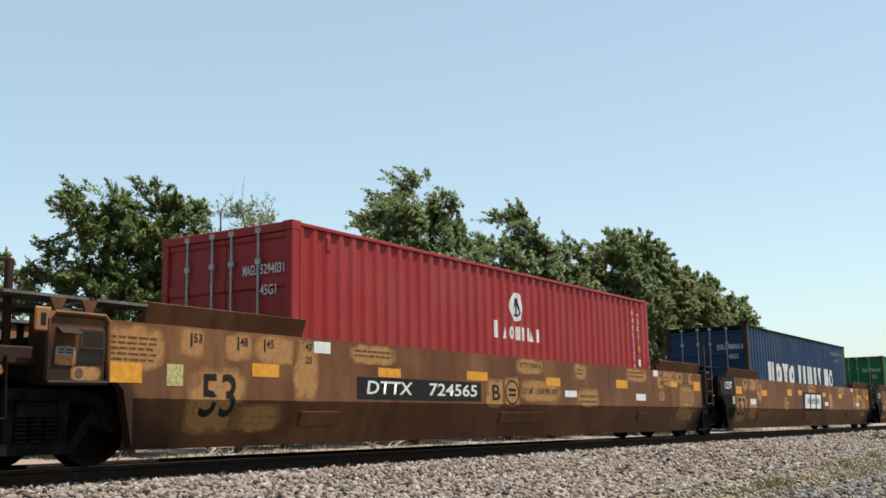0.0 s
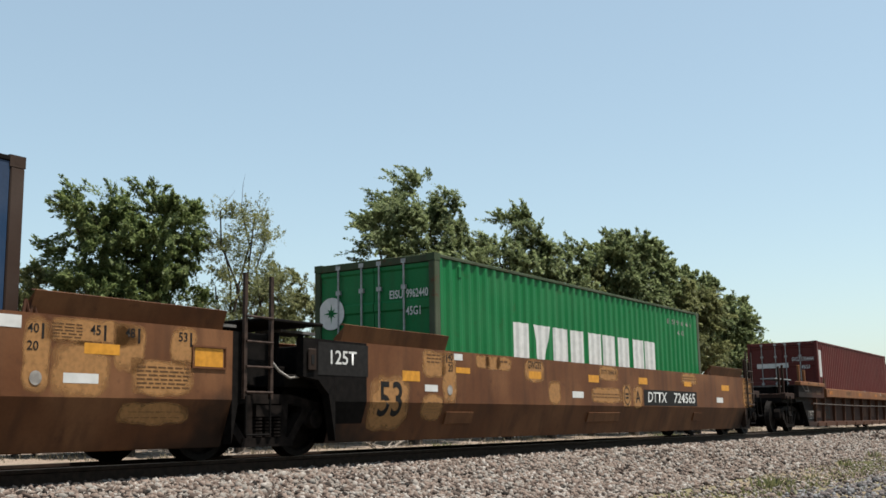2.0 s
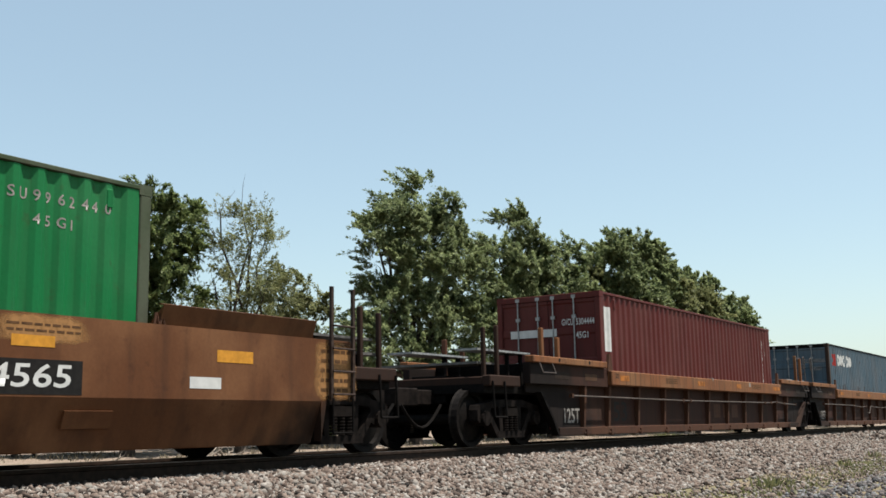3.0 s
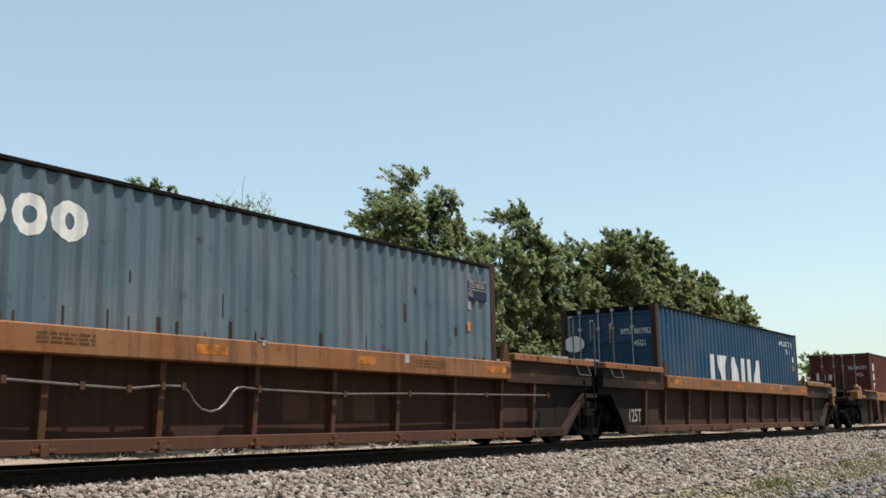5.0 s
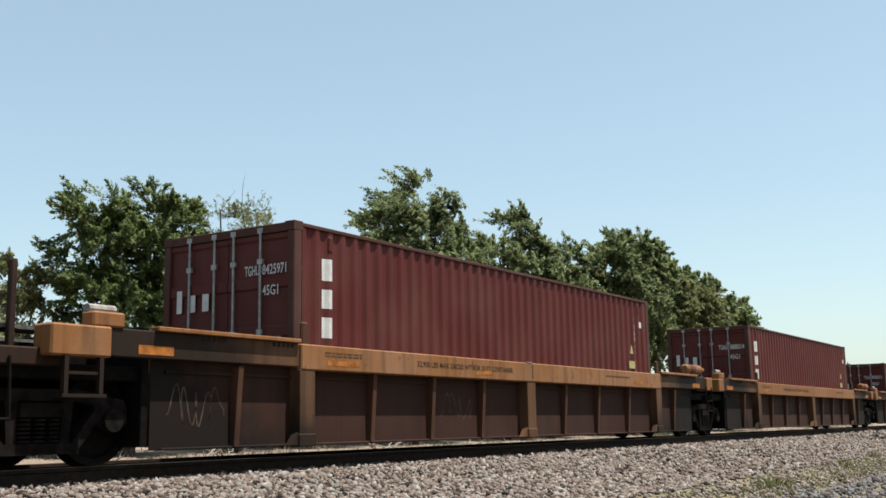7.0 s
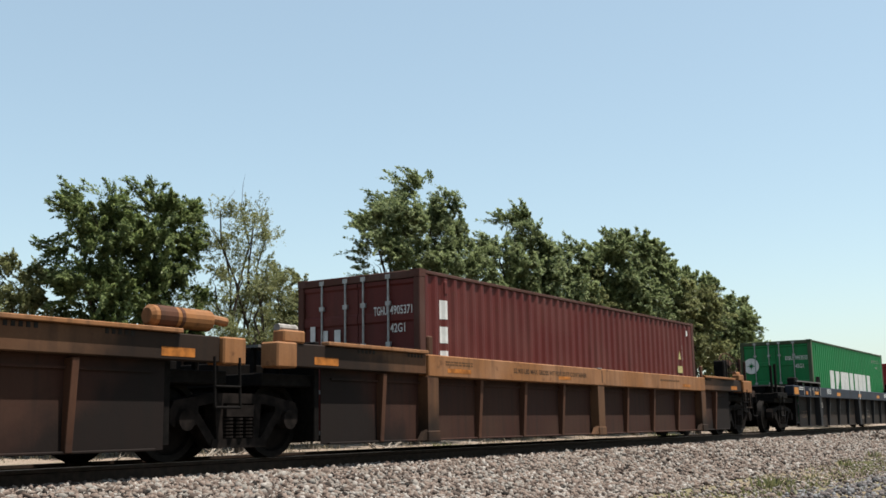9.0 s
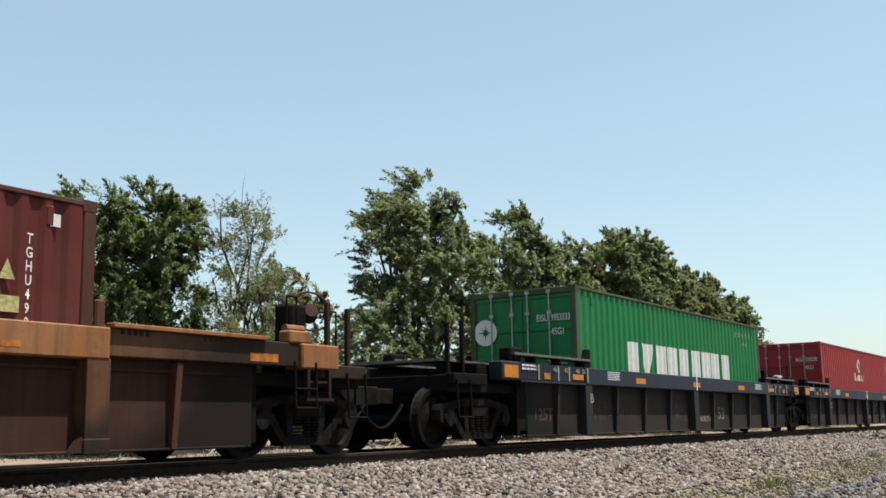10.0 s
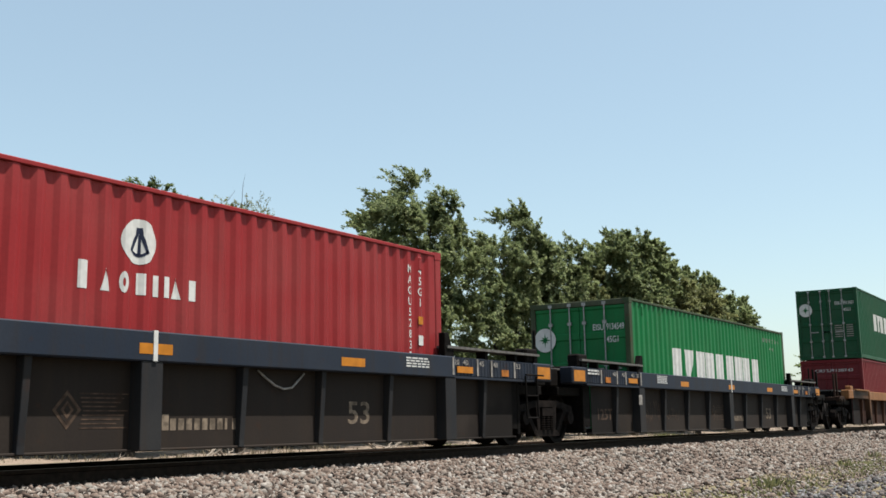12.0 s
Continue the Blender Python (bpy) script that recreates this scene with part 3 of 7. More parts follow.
def make_containers():
    out = {}
    out["m1"] = red_container(("MAGU", "5294031"))
    lt = container(M_BLUE, M_POST_RUST, H_HIGH, "dark blue corrugated steel container with tall white marking")
    side_marking("brand_marking", M_WHITE, lt, row_of_shapes("nnovo", 2.0, 4.9, 1.22, 1.92, 0.16) + row_of_shapes("vrnrrv", 5.34, 8.5, 1.22, 1.94, 0.14, 0.8) + row_of_shapes("ro", 8.8, 10.11, 1.22, 1.94, 0.14))
    door_codes(lt, ("EISU", "8880313"), "45G1", H_HIGH)
    end_codes(lt, "EISU8880313", H_HIGH)
    out["lt"] = lt
    out["e1"] = green_container(("EISU", "9962440"), M_GREENFRAME, 2.53, 9.28, 1.16, 1.98, "bright green corrugated container with white marking, in brown car")
    c1 = container(M_MAROON, M_MAROON, H_HIGH, "dark maroon corrugated container with a white emblem")
    door_codes(c1, ("GVCU", "5304444"), "45G1", H_HIGH)
    side_marking("brand_marking", M_WHITE, c1, [oblong(0.20, 0.55, 1.65, 2.58)])
    boxes("door_marking", M_WHITE, c1, (0.018, 0.022, -0.2, 0.9, 2.0, 2.16))
    for words, x, zz in (("GVCU5304444", 11.46, 2.42), ("45G1", 11.72, 2.42)):
        for ch in words:
            side_letters(ch, 0.17, x, zz, M_WHITE, c1)
            zz -= 0.155
    out["c1"] = c1
    se = container(M_GREYBLUE, M_POST_RUST, H_HIGH, "faded grey-blue corrugated shipping container with rust streaks", "")
    side_marking("brand_marking", M_WHITE, se, row_of_shapes("ooooo", 1.29, 3.65, 2.12, 2.56, 0.04))
    side_marking("brand_prefix", M_REDINK, se, row_of_shapes("or", 0.51, 1.22, 2.10, 2.54, 0.06))
    door_codes(se, ("GESU", "4889365"), "45G1", H_HIGH, M_DIMWHITE)
    boxes("code_panel", M_NAVYINK, se, (11.30, 11.90, SIDE_Y - 0.002, SIDE_Y + 0.001, 2.25, 2.57))
    for z in (2.555, 2.405):
        boxes("panel_line", M_DIMWHITE, se, (11.30, 11.90, SIDE_Y - 0.0035, SIDE_Y - 0.002, z, z + 0.012))
    writing("GESU 488936 5", 0.14, pose(11.60, SIDE_Y - 0.004, 2.485, 90), M_DIMWHITE, se, 0.54)
    writing("45G1", 0.14, pose(11.39, SIDE_Y - 0.004, 2.335, 90), M_DIMWHITE, se, 0.15)
    boxes("data_label", M_DIMWHITE, se, (11.29, 11.39, SIDE_Y - 0.004, SIDE_Y, 2.07, 2.20))
    boxes("caution_label", M_ORANGE, se, (11.26, 11.35, SIDE_Y - 0.004, SIDE_Y, 1.71, 1.86))
    rng = np.random.default_rng(14)
    for k in range(34):
        x = BREAKS[8 * int(rng.integers(2, 41)) + int(rng.choice([2, 6]))][0]
        low = rng.uniform() < 0.7
        z = 1.20 if low else rng.uniform(1.5, 2.3)
        side_marking("rust_scrape", M_POST_RUST, se, [oblong(x - 0.018, x + rng.uniform(0.015, 0.035), z, z + rng.uniform(0.10, 0.30))])
    out["se"] = se
    it = container(M_BLUE2, M_POST_RUST, H_HIGH, "blue corrugated container with large white marking low down")
    side_marking("brand_marking", M_WHITE, it, row_of_shapes("nvanna", 3.72, 8.13, 1.14, 1.90, 0.28))
    door_codes(it, ("IMTU", "9017952"), "45G1", H_HIGH)
    disc("door_roundel", M_WHITE, it, pose(0.006, 0.88, 2.06, 90, 0, -90), 0.27, squash=0.72)
    end_codes(it, "IMTU9017952", H_HIGH, 10.25, size=0.21, mat=M_WHITE)
    boxes("caution_label", M_ORANGE, it, (11.58, 11.70, SIDE_Y - 0.004, SIDE_Y, 1.72, 1.89))
    boxes("data_label", M_WHITE, it, (11.58, 11.70, SIDE_Y - 0.004, SIDE_Y, 2.0, 2.16))
    out["it"] = it
    for key, h, code, kc in (("t1", H_HIGH, ("TGHU", "8425971"), "45G1"), ("t2", H_HIGH, ("TGHU", "8888014"), "45G1"), ("t3", H_LOW, ("TGHU", "4905371"), "42G1")):
        t = container(M_MAROON, M_MAROONFRAME, h, "dark maroon corrugated container with white marks running down" if key != "t3" else "lower maroon corrugated shipping container with white marks and rust scrapes")
        zt = h - 0.46
        for a, b in ((zt - 0.30, zt + 0.02), (zt - 0.68, zt - 0.40), (zt - 1.08, zt - 0.78)):
            side_marking("brand_marking", M_WHITE, t, [oblong(0.62, 0.80, a + 0.02, b)])
        for y0, y1, z1 in ((0.86, 0.96, 2.02), (0.60, 0.69, 1.94), (0.34, 0.46, 1.94)):
            boxes("door_marking", M_WHITE, t, (0.017, 0.022, y0, y1, 1.80 - (H_HIGH - h), z1 + 0.1 - (H_HIGH - h)))
        door_codes(t, code, kc, h)
        zz = h - 0.5
        for ch in "".join(code):
            side_letters(ch, 0.15, 11.41, zz, M_WHITE, t)
            zz -= 0.14
        boxes("caution_label", M_YELLOWLABEL, t, (10.98, 11.30, SIDE_Y - 0.004, SIDE_Y, 1.34, 1.50))
        bm = bmesh.new()
        prism(bm, [(11.06, 1.66), (11.24, 1.66), (11.15, 1.86)], "y", SIDE_Y - 0.004, SIDE_Y)
        part("caution_triangle", bm, M_YELLOWLABEL, t)
        boxes("data_label", M_WHITE, t, (11.62, 11.74, SIDE_Y - 0.004, SIDE_Y, 2.25, 2.38))
        out[key] = t
    out["e2"] = green_container(("EISU", "9953533"), M_GREENFRAME, 2.54, 9.47, 1.15, 1.92, "bright green corrugated shipping container with worn corner posts and white marking")
    out["m2"] = red_container(("MAGU", "5283280"))
    out["e3"] = green_container(("EISU", "9134549"), M_GREENFRAME, 2.54, 9.47, 1.15, 1.92, "bright green corrugated container with white marking, in navy car")
    low = container(M_RED2, M_RED2, H_LOW, "faded dark red shipping container under another container", "dark")
    writing("".join(("CRXU", "9138743")), 0.16, DOOR_M(-0.1, H_LOW - 0.45), M_WHITE, low, 1.5)
    out["low"] = low
    out["top"] = green_container(("EISU", "9013421"), M_GREEN2, 3.1, 9.75, 1.30, 2.02, "dark green corrugated shipping container stacked on a red one", M_GREEN2)
    return out


# ---- wheels and trucks ----
WHEEL_R = 0.483


def lathe(bm, prof, y0, n=28):
    """Turned profile (y, r) about the y axis."""
    rings = [[bm.verts.new((r * math.cos(6.28318 * k / n), y0 + y, r * math.sin(6.28318 * k / n))) for k in range(n)] for y, r in prof]
    for a, b in zip(rings, rings[1:]):
        for k in range(n):
            bm.faces.new((a[k], a[(k + 1) % n], b[(k + 1) % n], b[k]))
    bm.faces.new(rings[0]), bm.faces.new(rings[-1])


def wheelset_mesh():
    bm = bmesh.new()
    for s in (-1, 1):
        prof = [(0.07, 0.12), (0.05, 0.20), (0.0, 0.38), (0.055, 0.40), (0.06, 0.475), (-0.05, 0.483), (-0.075, 0.51), (-0.085, 0.50), (-0.085, 0.40), (-0.04, 0.38), (-0.02, 0.20), (-0.09, 0.12)]
        lathe(bm, [(s * y, r) for y, r in prof], s * 0.80)
    rod(bm, (0, -1.06, 0), (0, 1.06, 0), 0.085, 14)
    for s in (-1, 1):
        for k in range(3):
            a = k * 2.094
            rod(bm, (0.05 * math.cos(a), s * 1.06, 0.05 * math.sin(a)), (0.05 * math.cos(a), s * 1.085, 0.05 * math.sin(a)), 0.016, 6)
    bmesh.ops.recalc_face_normals(bm, faces=bm.faces)
    me = bpy.data.meshes.new("wheelset")
    bm.to_mesh(me)
    bm.free()
    me.materials.append(M_WHEEL)
    return me


WHEELSET = wheelset_mesh()
WHEELS = []


def side_frame_mesh():
    """Cast side frame with its two windows, springs and bearing caps, about the truck's middle."""
    bm = bmesh.new()
    y0, y1 = -0.09, 0.09
    prism(bm, [(-1.10, 0.60), (-1.05, 0.70), (-0.45, 0.80), (0.45, 0.80), (1.05, 0.70), (1.10, 0.60), (0.80, 0.62), (0.42, 0.68), (-0.42, 0.68), (-0.80, 0.62)], "y", y0, y1)
    for s in (-1, 1):
        prism(bm, [(s * 1.10, 0.62), (s * 1.10, 0.44), (s * 1.02, 0.40), (s * 0.98, 0.55), (s * 0.80, 0.55), (s * 0.76, 0.40), (s * 0.68, 0.44), (s * 0.66, 0.64)], "y", y0, y1)
        prism(bm, [(s * 0.70, 0.62), (s * 0.74, 0.50), (s * 0.46, 0.16), (s * 0.34, 0.20)], "y", y0, y1)
        prism(bm, [(s * 0.26, 0.68), (s * 0.40, 0.68), (s * 0.36, 0.22), (s * 0.26, 0.22)], "y", y0, y1)
        rod(bm, (s * 0.889, y0 - 0.06, WHEEL_R), (s * 0.889, y1, WHEEL_R), 0.125, 14)
    prism(bm, [(-0.48, 0.15), (0.48, 0.15), (0.44, 0.26), (-0.44, 0.26)], "y", y0 - 0.02, y1 + 0.02)
    box(bm, -0.25, 0.25, y0 - 0.05, y1, 0.52, 0.66)
    for x in (-0.17, 0.0, 0.17):
        for k in range(6):
            z = 0.27 + k * 0.042
            rod(bm, (x, y0 + 0.02, z), (x, y0 + 0.02, z + 0.024), 0.072, 10)
    bmesh.ops.recalc_face_normals(bm, faces=bm.faces)
    me = bpy.data.meshes.new("side_frame")
    bm.to_mesh(me)
    bm.free()
    me.materials.append(M_TRUCK)
    return me


SIDE_FRAME = side_frame_mesh()


def truck(parent, x):
    """A two-axle truck: bolster with side frames and wheelsets."""
    bm = bmesh.new()
    box(bm, -0.22, 0.22, -1.0, 1.0, 0.55, 0.72)
    rod(bm, (0, 0, 0.7), (0, 0, 0.84), 0.22, 16)
    for s in (-1, 1):
        box(bm, s * 0.45 - 0.05, s * 0.45 + 0.05, -0.85, 0.85, 0.42, 0.5)
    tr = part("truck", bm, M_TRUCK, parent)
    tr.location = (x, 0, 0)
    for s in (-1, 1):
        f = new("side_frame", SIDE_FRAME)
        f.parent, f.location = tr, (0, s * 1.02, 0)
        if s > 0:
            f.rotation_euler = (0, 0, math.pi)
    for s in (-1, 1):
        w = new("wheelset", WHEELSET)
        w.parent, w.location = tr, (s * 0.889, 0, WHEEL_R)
        WHEELS.append((w, s * 0.889))
    return tr


# ---- well cars ----
SILL_Y = -1.42           # near face of the car's side
HALF = 9.8               # from a unit's middle to its truck


def ladder(parent, x, y, z0, z1, w=0.42, rungs=4, mat=None, name="ladder"):
    bm = bmesh.new()
    for a in (x, x + w):
        box(bm, a - 0.025, a + 0.025, y - 0.02, y + 0.02, z0, z1)
    for k in range(rungs):
        z = z0 + 0.08 + k * (z1 - z0 - 0.6) / max(1, rungs - 1)
        rod(bm, (x, y - 0.03, z), (x + w, y - 0.03, z), 0.016, 6)
    return part(name, bm, mat or M_BLACK, parent)


def hand_rail(parent, pts, r=0.014, mat=None, name="grab_iron"):
    bm = bmesh.new()
    for a, b in zip(pts, pts[1:]):
        rod(bm, a, b, r, 6)
    return part(name, bm, mat or M_BLACK, parent)


def end_deck(parent, s, mat, end, deck_z=1.62):
    """What stands over the truck at one end of a unit: bulkhead, deck, posts; a coupler at a car's end."""
    a, b = (8.55, 9.55) if not end else (8.55, 10.75)
    x0, x1 = sorted((s * a, s * b))
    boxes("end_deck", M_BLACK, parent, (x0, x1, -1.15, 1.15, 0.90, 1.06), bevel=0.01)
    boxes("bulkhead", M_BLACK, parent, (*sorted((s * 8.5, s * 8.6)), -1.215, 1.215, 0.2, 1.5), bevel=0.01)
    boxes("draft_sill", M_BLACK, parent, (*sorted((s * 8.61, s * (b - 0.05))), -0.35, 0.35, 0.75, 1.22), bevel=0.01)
    for y0, y1 in ((-0.95, -0.5), (0.4, 0.95)):
        boxes("walkway", M_GRATE if deck_z > 1.63 else M_PLANK, parent, (*sorted((s * 8.7, s * (b - 0.15))), y0, y1, deck_z, deck_z + 0.035))
        for x in (8.85, 9.35):
            boxes("walkway_support", M_BLACK, parent, (s * x - 0.03, s * x + 0.03, y0 + 0.1, y0 + 0.16, 1.0, deck_z))
    if end:
        boxes("end_beam", M_RIBBROWN if mat != M_NAVY else M_BLACK, parent, (*sorted((s * 9.7, s * 10.75)), -1.28, -1.12, 1.02, 1.20), bevel=0.015)
        boxes("end_beam", M_RIBBROWN if mat != M_NAVY else M_BLACK, parent, (*sorted((s * 10.6, s * 10.75)), -1.12, 1.28, 1.04, 1.18), bevel=0.015)
        for x, z in ((10.15, 2.08), (10.6, 2.02)):
            boxes("end_post", M_RIBBROWN if mat != M_NAVY else M_BLACK, parent, (s * x - 0.035, s * x + 0.035, -1.10, -1.03, 1.06, z), bevel=0.01)
        boxes("cross_walk", M_PLANK, parent, (*sorted((s * 10.0, s * 10.7)), -1.0, 1.0, 1.40, 1.44))
        boxes("cross_walk_leg", M_BLACK, parent, (*sorted((s * 10.3, s * 10.36)), -0.9, -0.84, 1.06, 1.40))
        hand_rail(parent, [(s * 10.3, -1.3, 1.1), (s * 10.3, -1.33, 0.5), (s * 10.7, -1.33, 0.5), (s * 10.7, -1.3, 1.1)], 0.018, name="stirrup_step")
        bm = bmesh.new()
        box(bm, *sorted((s * 10.6, s * 11.45)), -0.12, 0.12, 0.72, 0.98)
        box(bm, *sorted((s * 11.3, s * 11.95)), -0.20, 0.16, 0.70, 1.0)
        part("coupler", bm, M_TRUCK, parent, bevel=0.02)
        bm = bmesh.new()
        prev = None
        for k in range(9):
            x = 10.8 + k * 0.15
            p = (s * x, -0.32, 0.72 - 0.38 * math.sin(k / 8 * math.pi))
            if prev:
                rod(bm, prev, p, 0.028, 6)
            prev = p
        part("brake_hose", bm, M_BLACK, parent)


FOLD_Z = 0.71


def side_y(z):
    """y of a smooth car's near side at height z."""
    return SILL_Y if z > FOLD_Z else SILL_Y + (FOLD_Z - z) * 0.34


def on_side(name, mat, root, x0, x1, z0, z1, lift=0.0015):
    """A thin painted patch that follows the side's fold."""
    zs = sorted({z0, z1, *([FOLD_Z] if z0 < FOLD_Z < z1 else [])})
    bm = bmesh.new()
    prev = None
    for z in zs:
        cur = [bm.verts.new((x, side_y(z) - lift, z)) for x in (x0, x1)]
        if prev:
            bm.faces.new((prev[0], prev[1], cur[1], cur[0]))
        prev = cur
    return part(name, bm, mat, root)


def patch(root, x0, x1, z0, z1):
    """Clean paint, wider than the stencil in it."""
    return on_side("paint_patch", M_PATCH, root, x0 - 0.09, x1 + 0.09, z0 - 0.06, min(z1 + 0.06, 1.512))


def stencil(words, root, x0, x1, z0, z1, mat=None, slant=0.0, lift=0.0042):
    """Lettering fitted to a box on the folded side."""
    me = text_mesh(words, (z1 - z0) / 0.7, x1 - x0).copy()
    mid = (z0 + z1) / 2
    for v in me.vertices:
        z = mid + v.co.y
        v.co = Vector(((x0 + x1) / 2 + v.co.x + slant * (z - mid), side_y(z) - lift, z))
    me.materials.clear()
    me.materials.append(mat or M_BLACKINK)
    ob = new("stencil", me)
    ob.parent = root
    return ob


def reflector(root, x0, x1, z0, z1, mat=None, name="reflector"):
    return on_side(name, mat or M_AMBER, root, x0, x1, z0, z1, 0.003)


def fine_print(root, x0, x1, z0, z1, rows, mat=None):
    """Unreadable small print as bars."""
    bm = bmesh.new()
    rng = np.random.default_rng(int(abs(x0) * 100))
    step = (z1 - z0) / rows
    for k in range(rows):
        a = z1 - (k + 0.75) * step
        x = x0
        while x < x1 - 0.03:
            w = rng.uniform(0.05, 0.14)
            box(bm, x, min(x + w, x1), side_y(a) - 0.0035, side_y(a) - 0.002, a, a + step * 0.38)
            x += w + 0.025
    return tagged(part("fine_print", bm, mat or M_PRINT, root), kind="stuff")


def husky(s_left_end, s_right_end, first):
    """Smooth-sided brown well car unit; end flags tell where a coupler is."""
    root = thing("well_car", "smooth-sided well car in grimy brown with clean yellow patches", "rail car", "well cars of the train")
    for sg in (-1, 1):
        y = sg * 1.42
        bm = bmesh.new()
        prof = [(sg * 1.25, 1.515), (y, 1.515), (y, FOLD_Z), (sg * 1.24, 0.18), (sg * 1.05, 0.18)]
        strip(bm, prof, "x", -8.85, 8.85, (-sg * 0.02, -0.012))
        part("side_sill", bm, M_BROWN, root)
        for e in (-1, 1):
            bm = bmesh.new()
            prism(bm, [(e * 8.85, 0.20), (e * 8.85, 1.515), (e * 9.50, 1.515), (e * 9.50, 1.02), (e * 9.20, 0.98), (e * 8.98, 0.80)], "y", *sorted((sg * 1.30, y)))
            part("end_plate", bm, M_BROWN if (s_left_end and e < 0) or (s_right_end and e > 0) else M_BLACK, root)
            bm = bmesh.new()
            strip(bm, [(sg * 1.39, 1.51), (sg * 1.47, 1.735), (sg * 1.40, 1.75)], "x", *sorted((e * 6.1, e * 8.7)), (-sg * 0.02, -0.01))
            for x in (6.12, 7.0, 7.9, 8.66):
                prism(bm, [(sg * 1.25, 1.50), (sg * 1.38, 1.50), (sg * 1.45, 1.73), (sg * 1.25, 1.56)], "x", e * x - 0.01, e * x + 0.01)
            part("container_guide", bm, M_BROWN, root)
    for x in (-6.0, -3.0, 0.0, 3.0, 6.0):
        boxes("cross_member", M_BLACK, root, (x - 0.12, x + 0.12, -1.1, 1.1, 0.19, 0.27))
    for x0, x1 in ((-1.0, 0.5), (-6.1, -5.3), (4.9, 5.5)):
        bm = bmesh.new()
        prism(bm, [(side_y(0.58), 0.58), (side_y(0.58) - 0.03, 0.575), (side_y(0.40) - 0.035, 0.40), (side_y(0.40) + 0.01, 0.395)], "x", x0, x1)
        part("side_pad", bm, M_BROWN, root)
    end_deck(root, -1, M_BROWN, s_left_end)
    end_deck(root, 1, M_BROWN, s_right_end)
    if not s_left_end:
        boxes("bracket_plate", M_POSTTAN, root, (-9.43, -9.27, -1.45, -1.43, 1.10, 1.38), bevel=0.01)
        boxes("bracket_slot", M_BLACKINK, root, (-9.38, -9.32, -1.456, -1.45, 1.18, 1.30))
        hose = [(-10.05, -1.2, 1.50), (-10.08, -1.25, 1.38), (-10.0, -1.3, 1.22), (-9.85, -1.32, 1.08), (-9.65, -1.32, 1.0), (-9.45, -1.3, 1.02)]
        hand_rail(root, hose, 0.016, M_DIMWHITE, "air_hose")
        on_side("end_panel", M_BLACK, root, -8.85, -8.16, 0.42, 1.512, 0.0012)
        boxes("end_cap", M_BLACK, root, (-10.1, -8.95, -1.30, 1.30, 1.70, 1.74), bevel=0.01)
    for x in (6.02, 6.10):
        hand_rail(root, [(x, -1.40, 1.515), (x + 0.02, -1.40, 1.64), (x + 0.06, -1.40, 1.515)], 0.018, M_RIBBROWN, "lashing_loop")
    ladder(root, 9.0, -1.47, 0.72, 2.22, 0.46, 4, M_LADDER)
    hand_rail(root, [(9.0, -1.5, 0.75), (9.0, -1.5, 0.30), (9.42, -1.5, 0.30), (9.42, -1.5, 0.75)], name="stirrup_step")
    ladder(root, -9.45, 1.44, 0.72, 2.10, 0.46, 4)
    if first:
        truck(root, -HALF)
    truck(root, HALF if not s_right_end else HALF - 0.14)
    return root


POSTS = (-7.20, -6.04, -4.50, -2.98, -1.48, 0.03, 1.54, 3.02, 4.55, 6.04, 7.20)


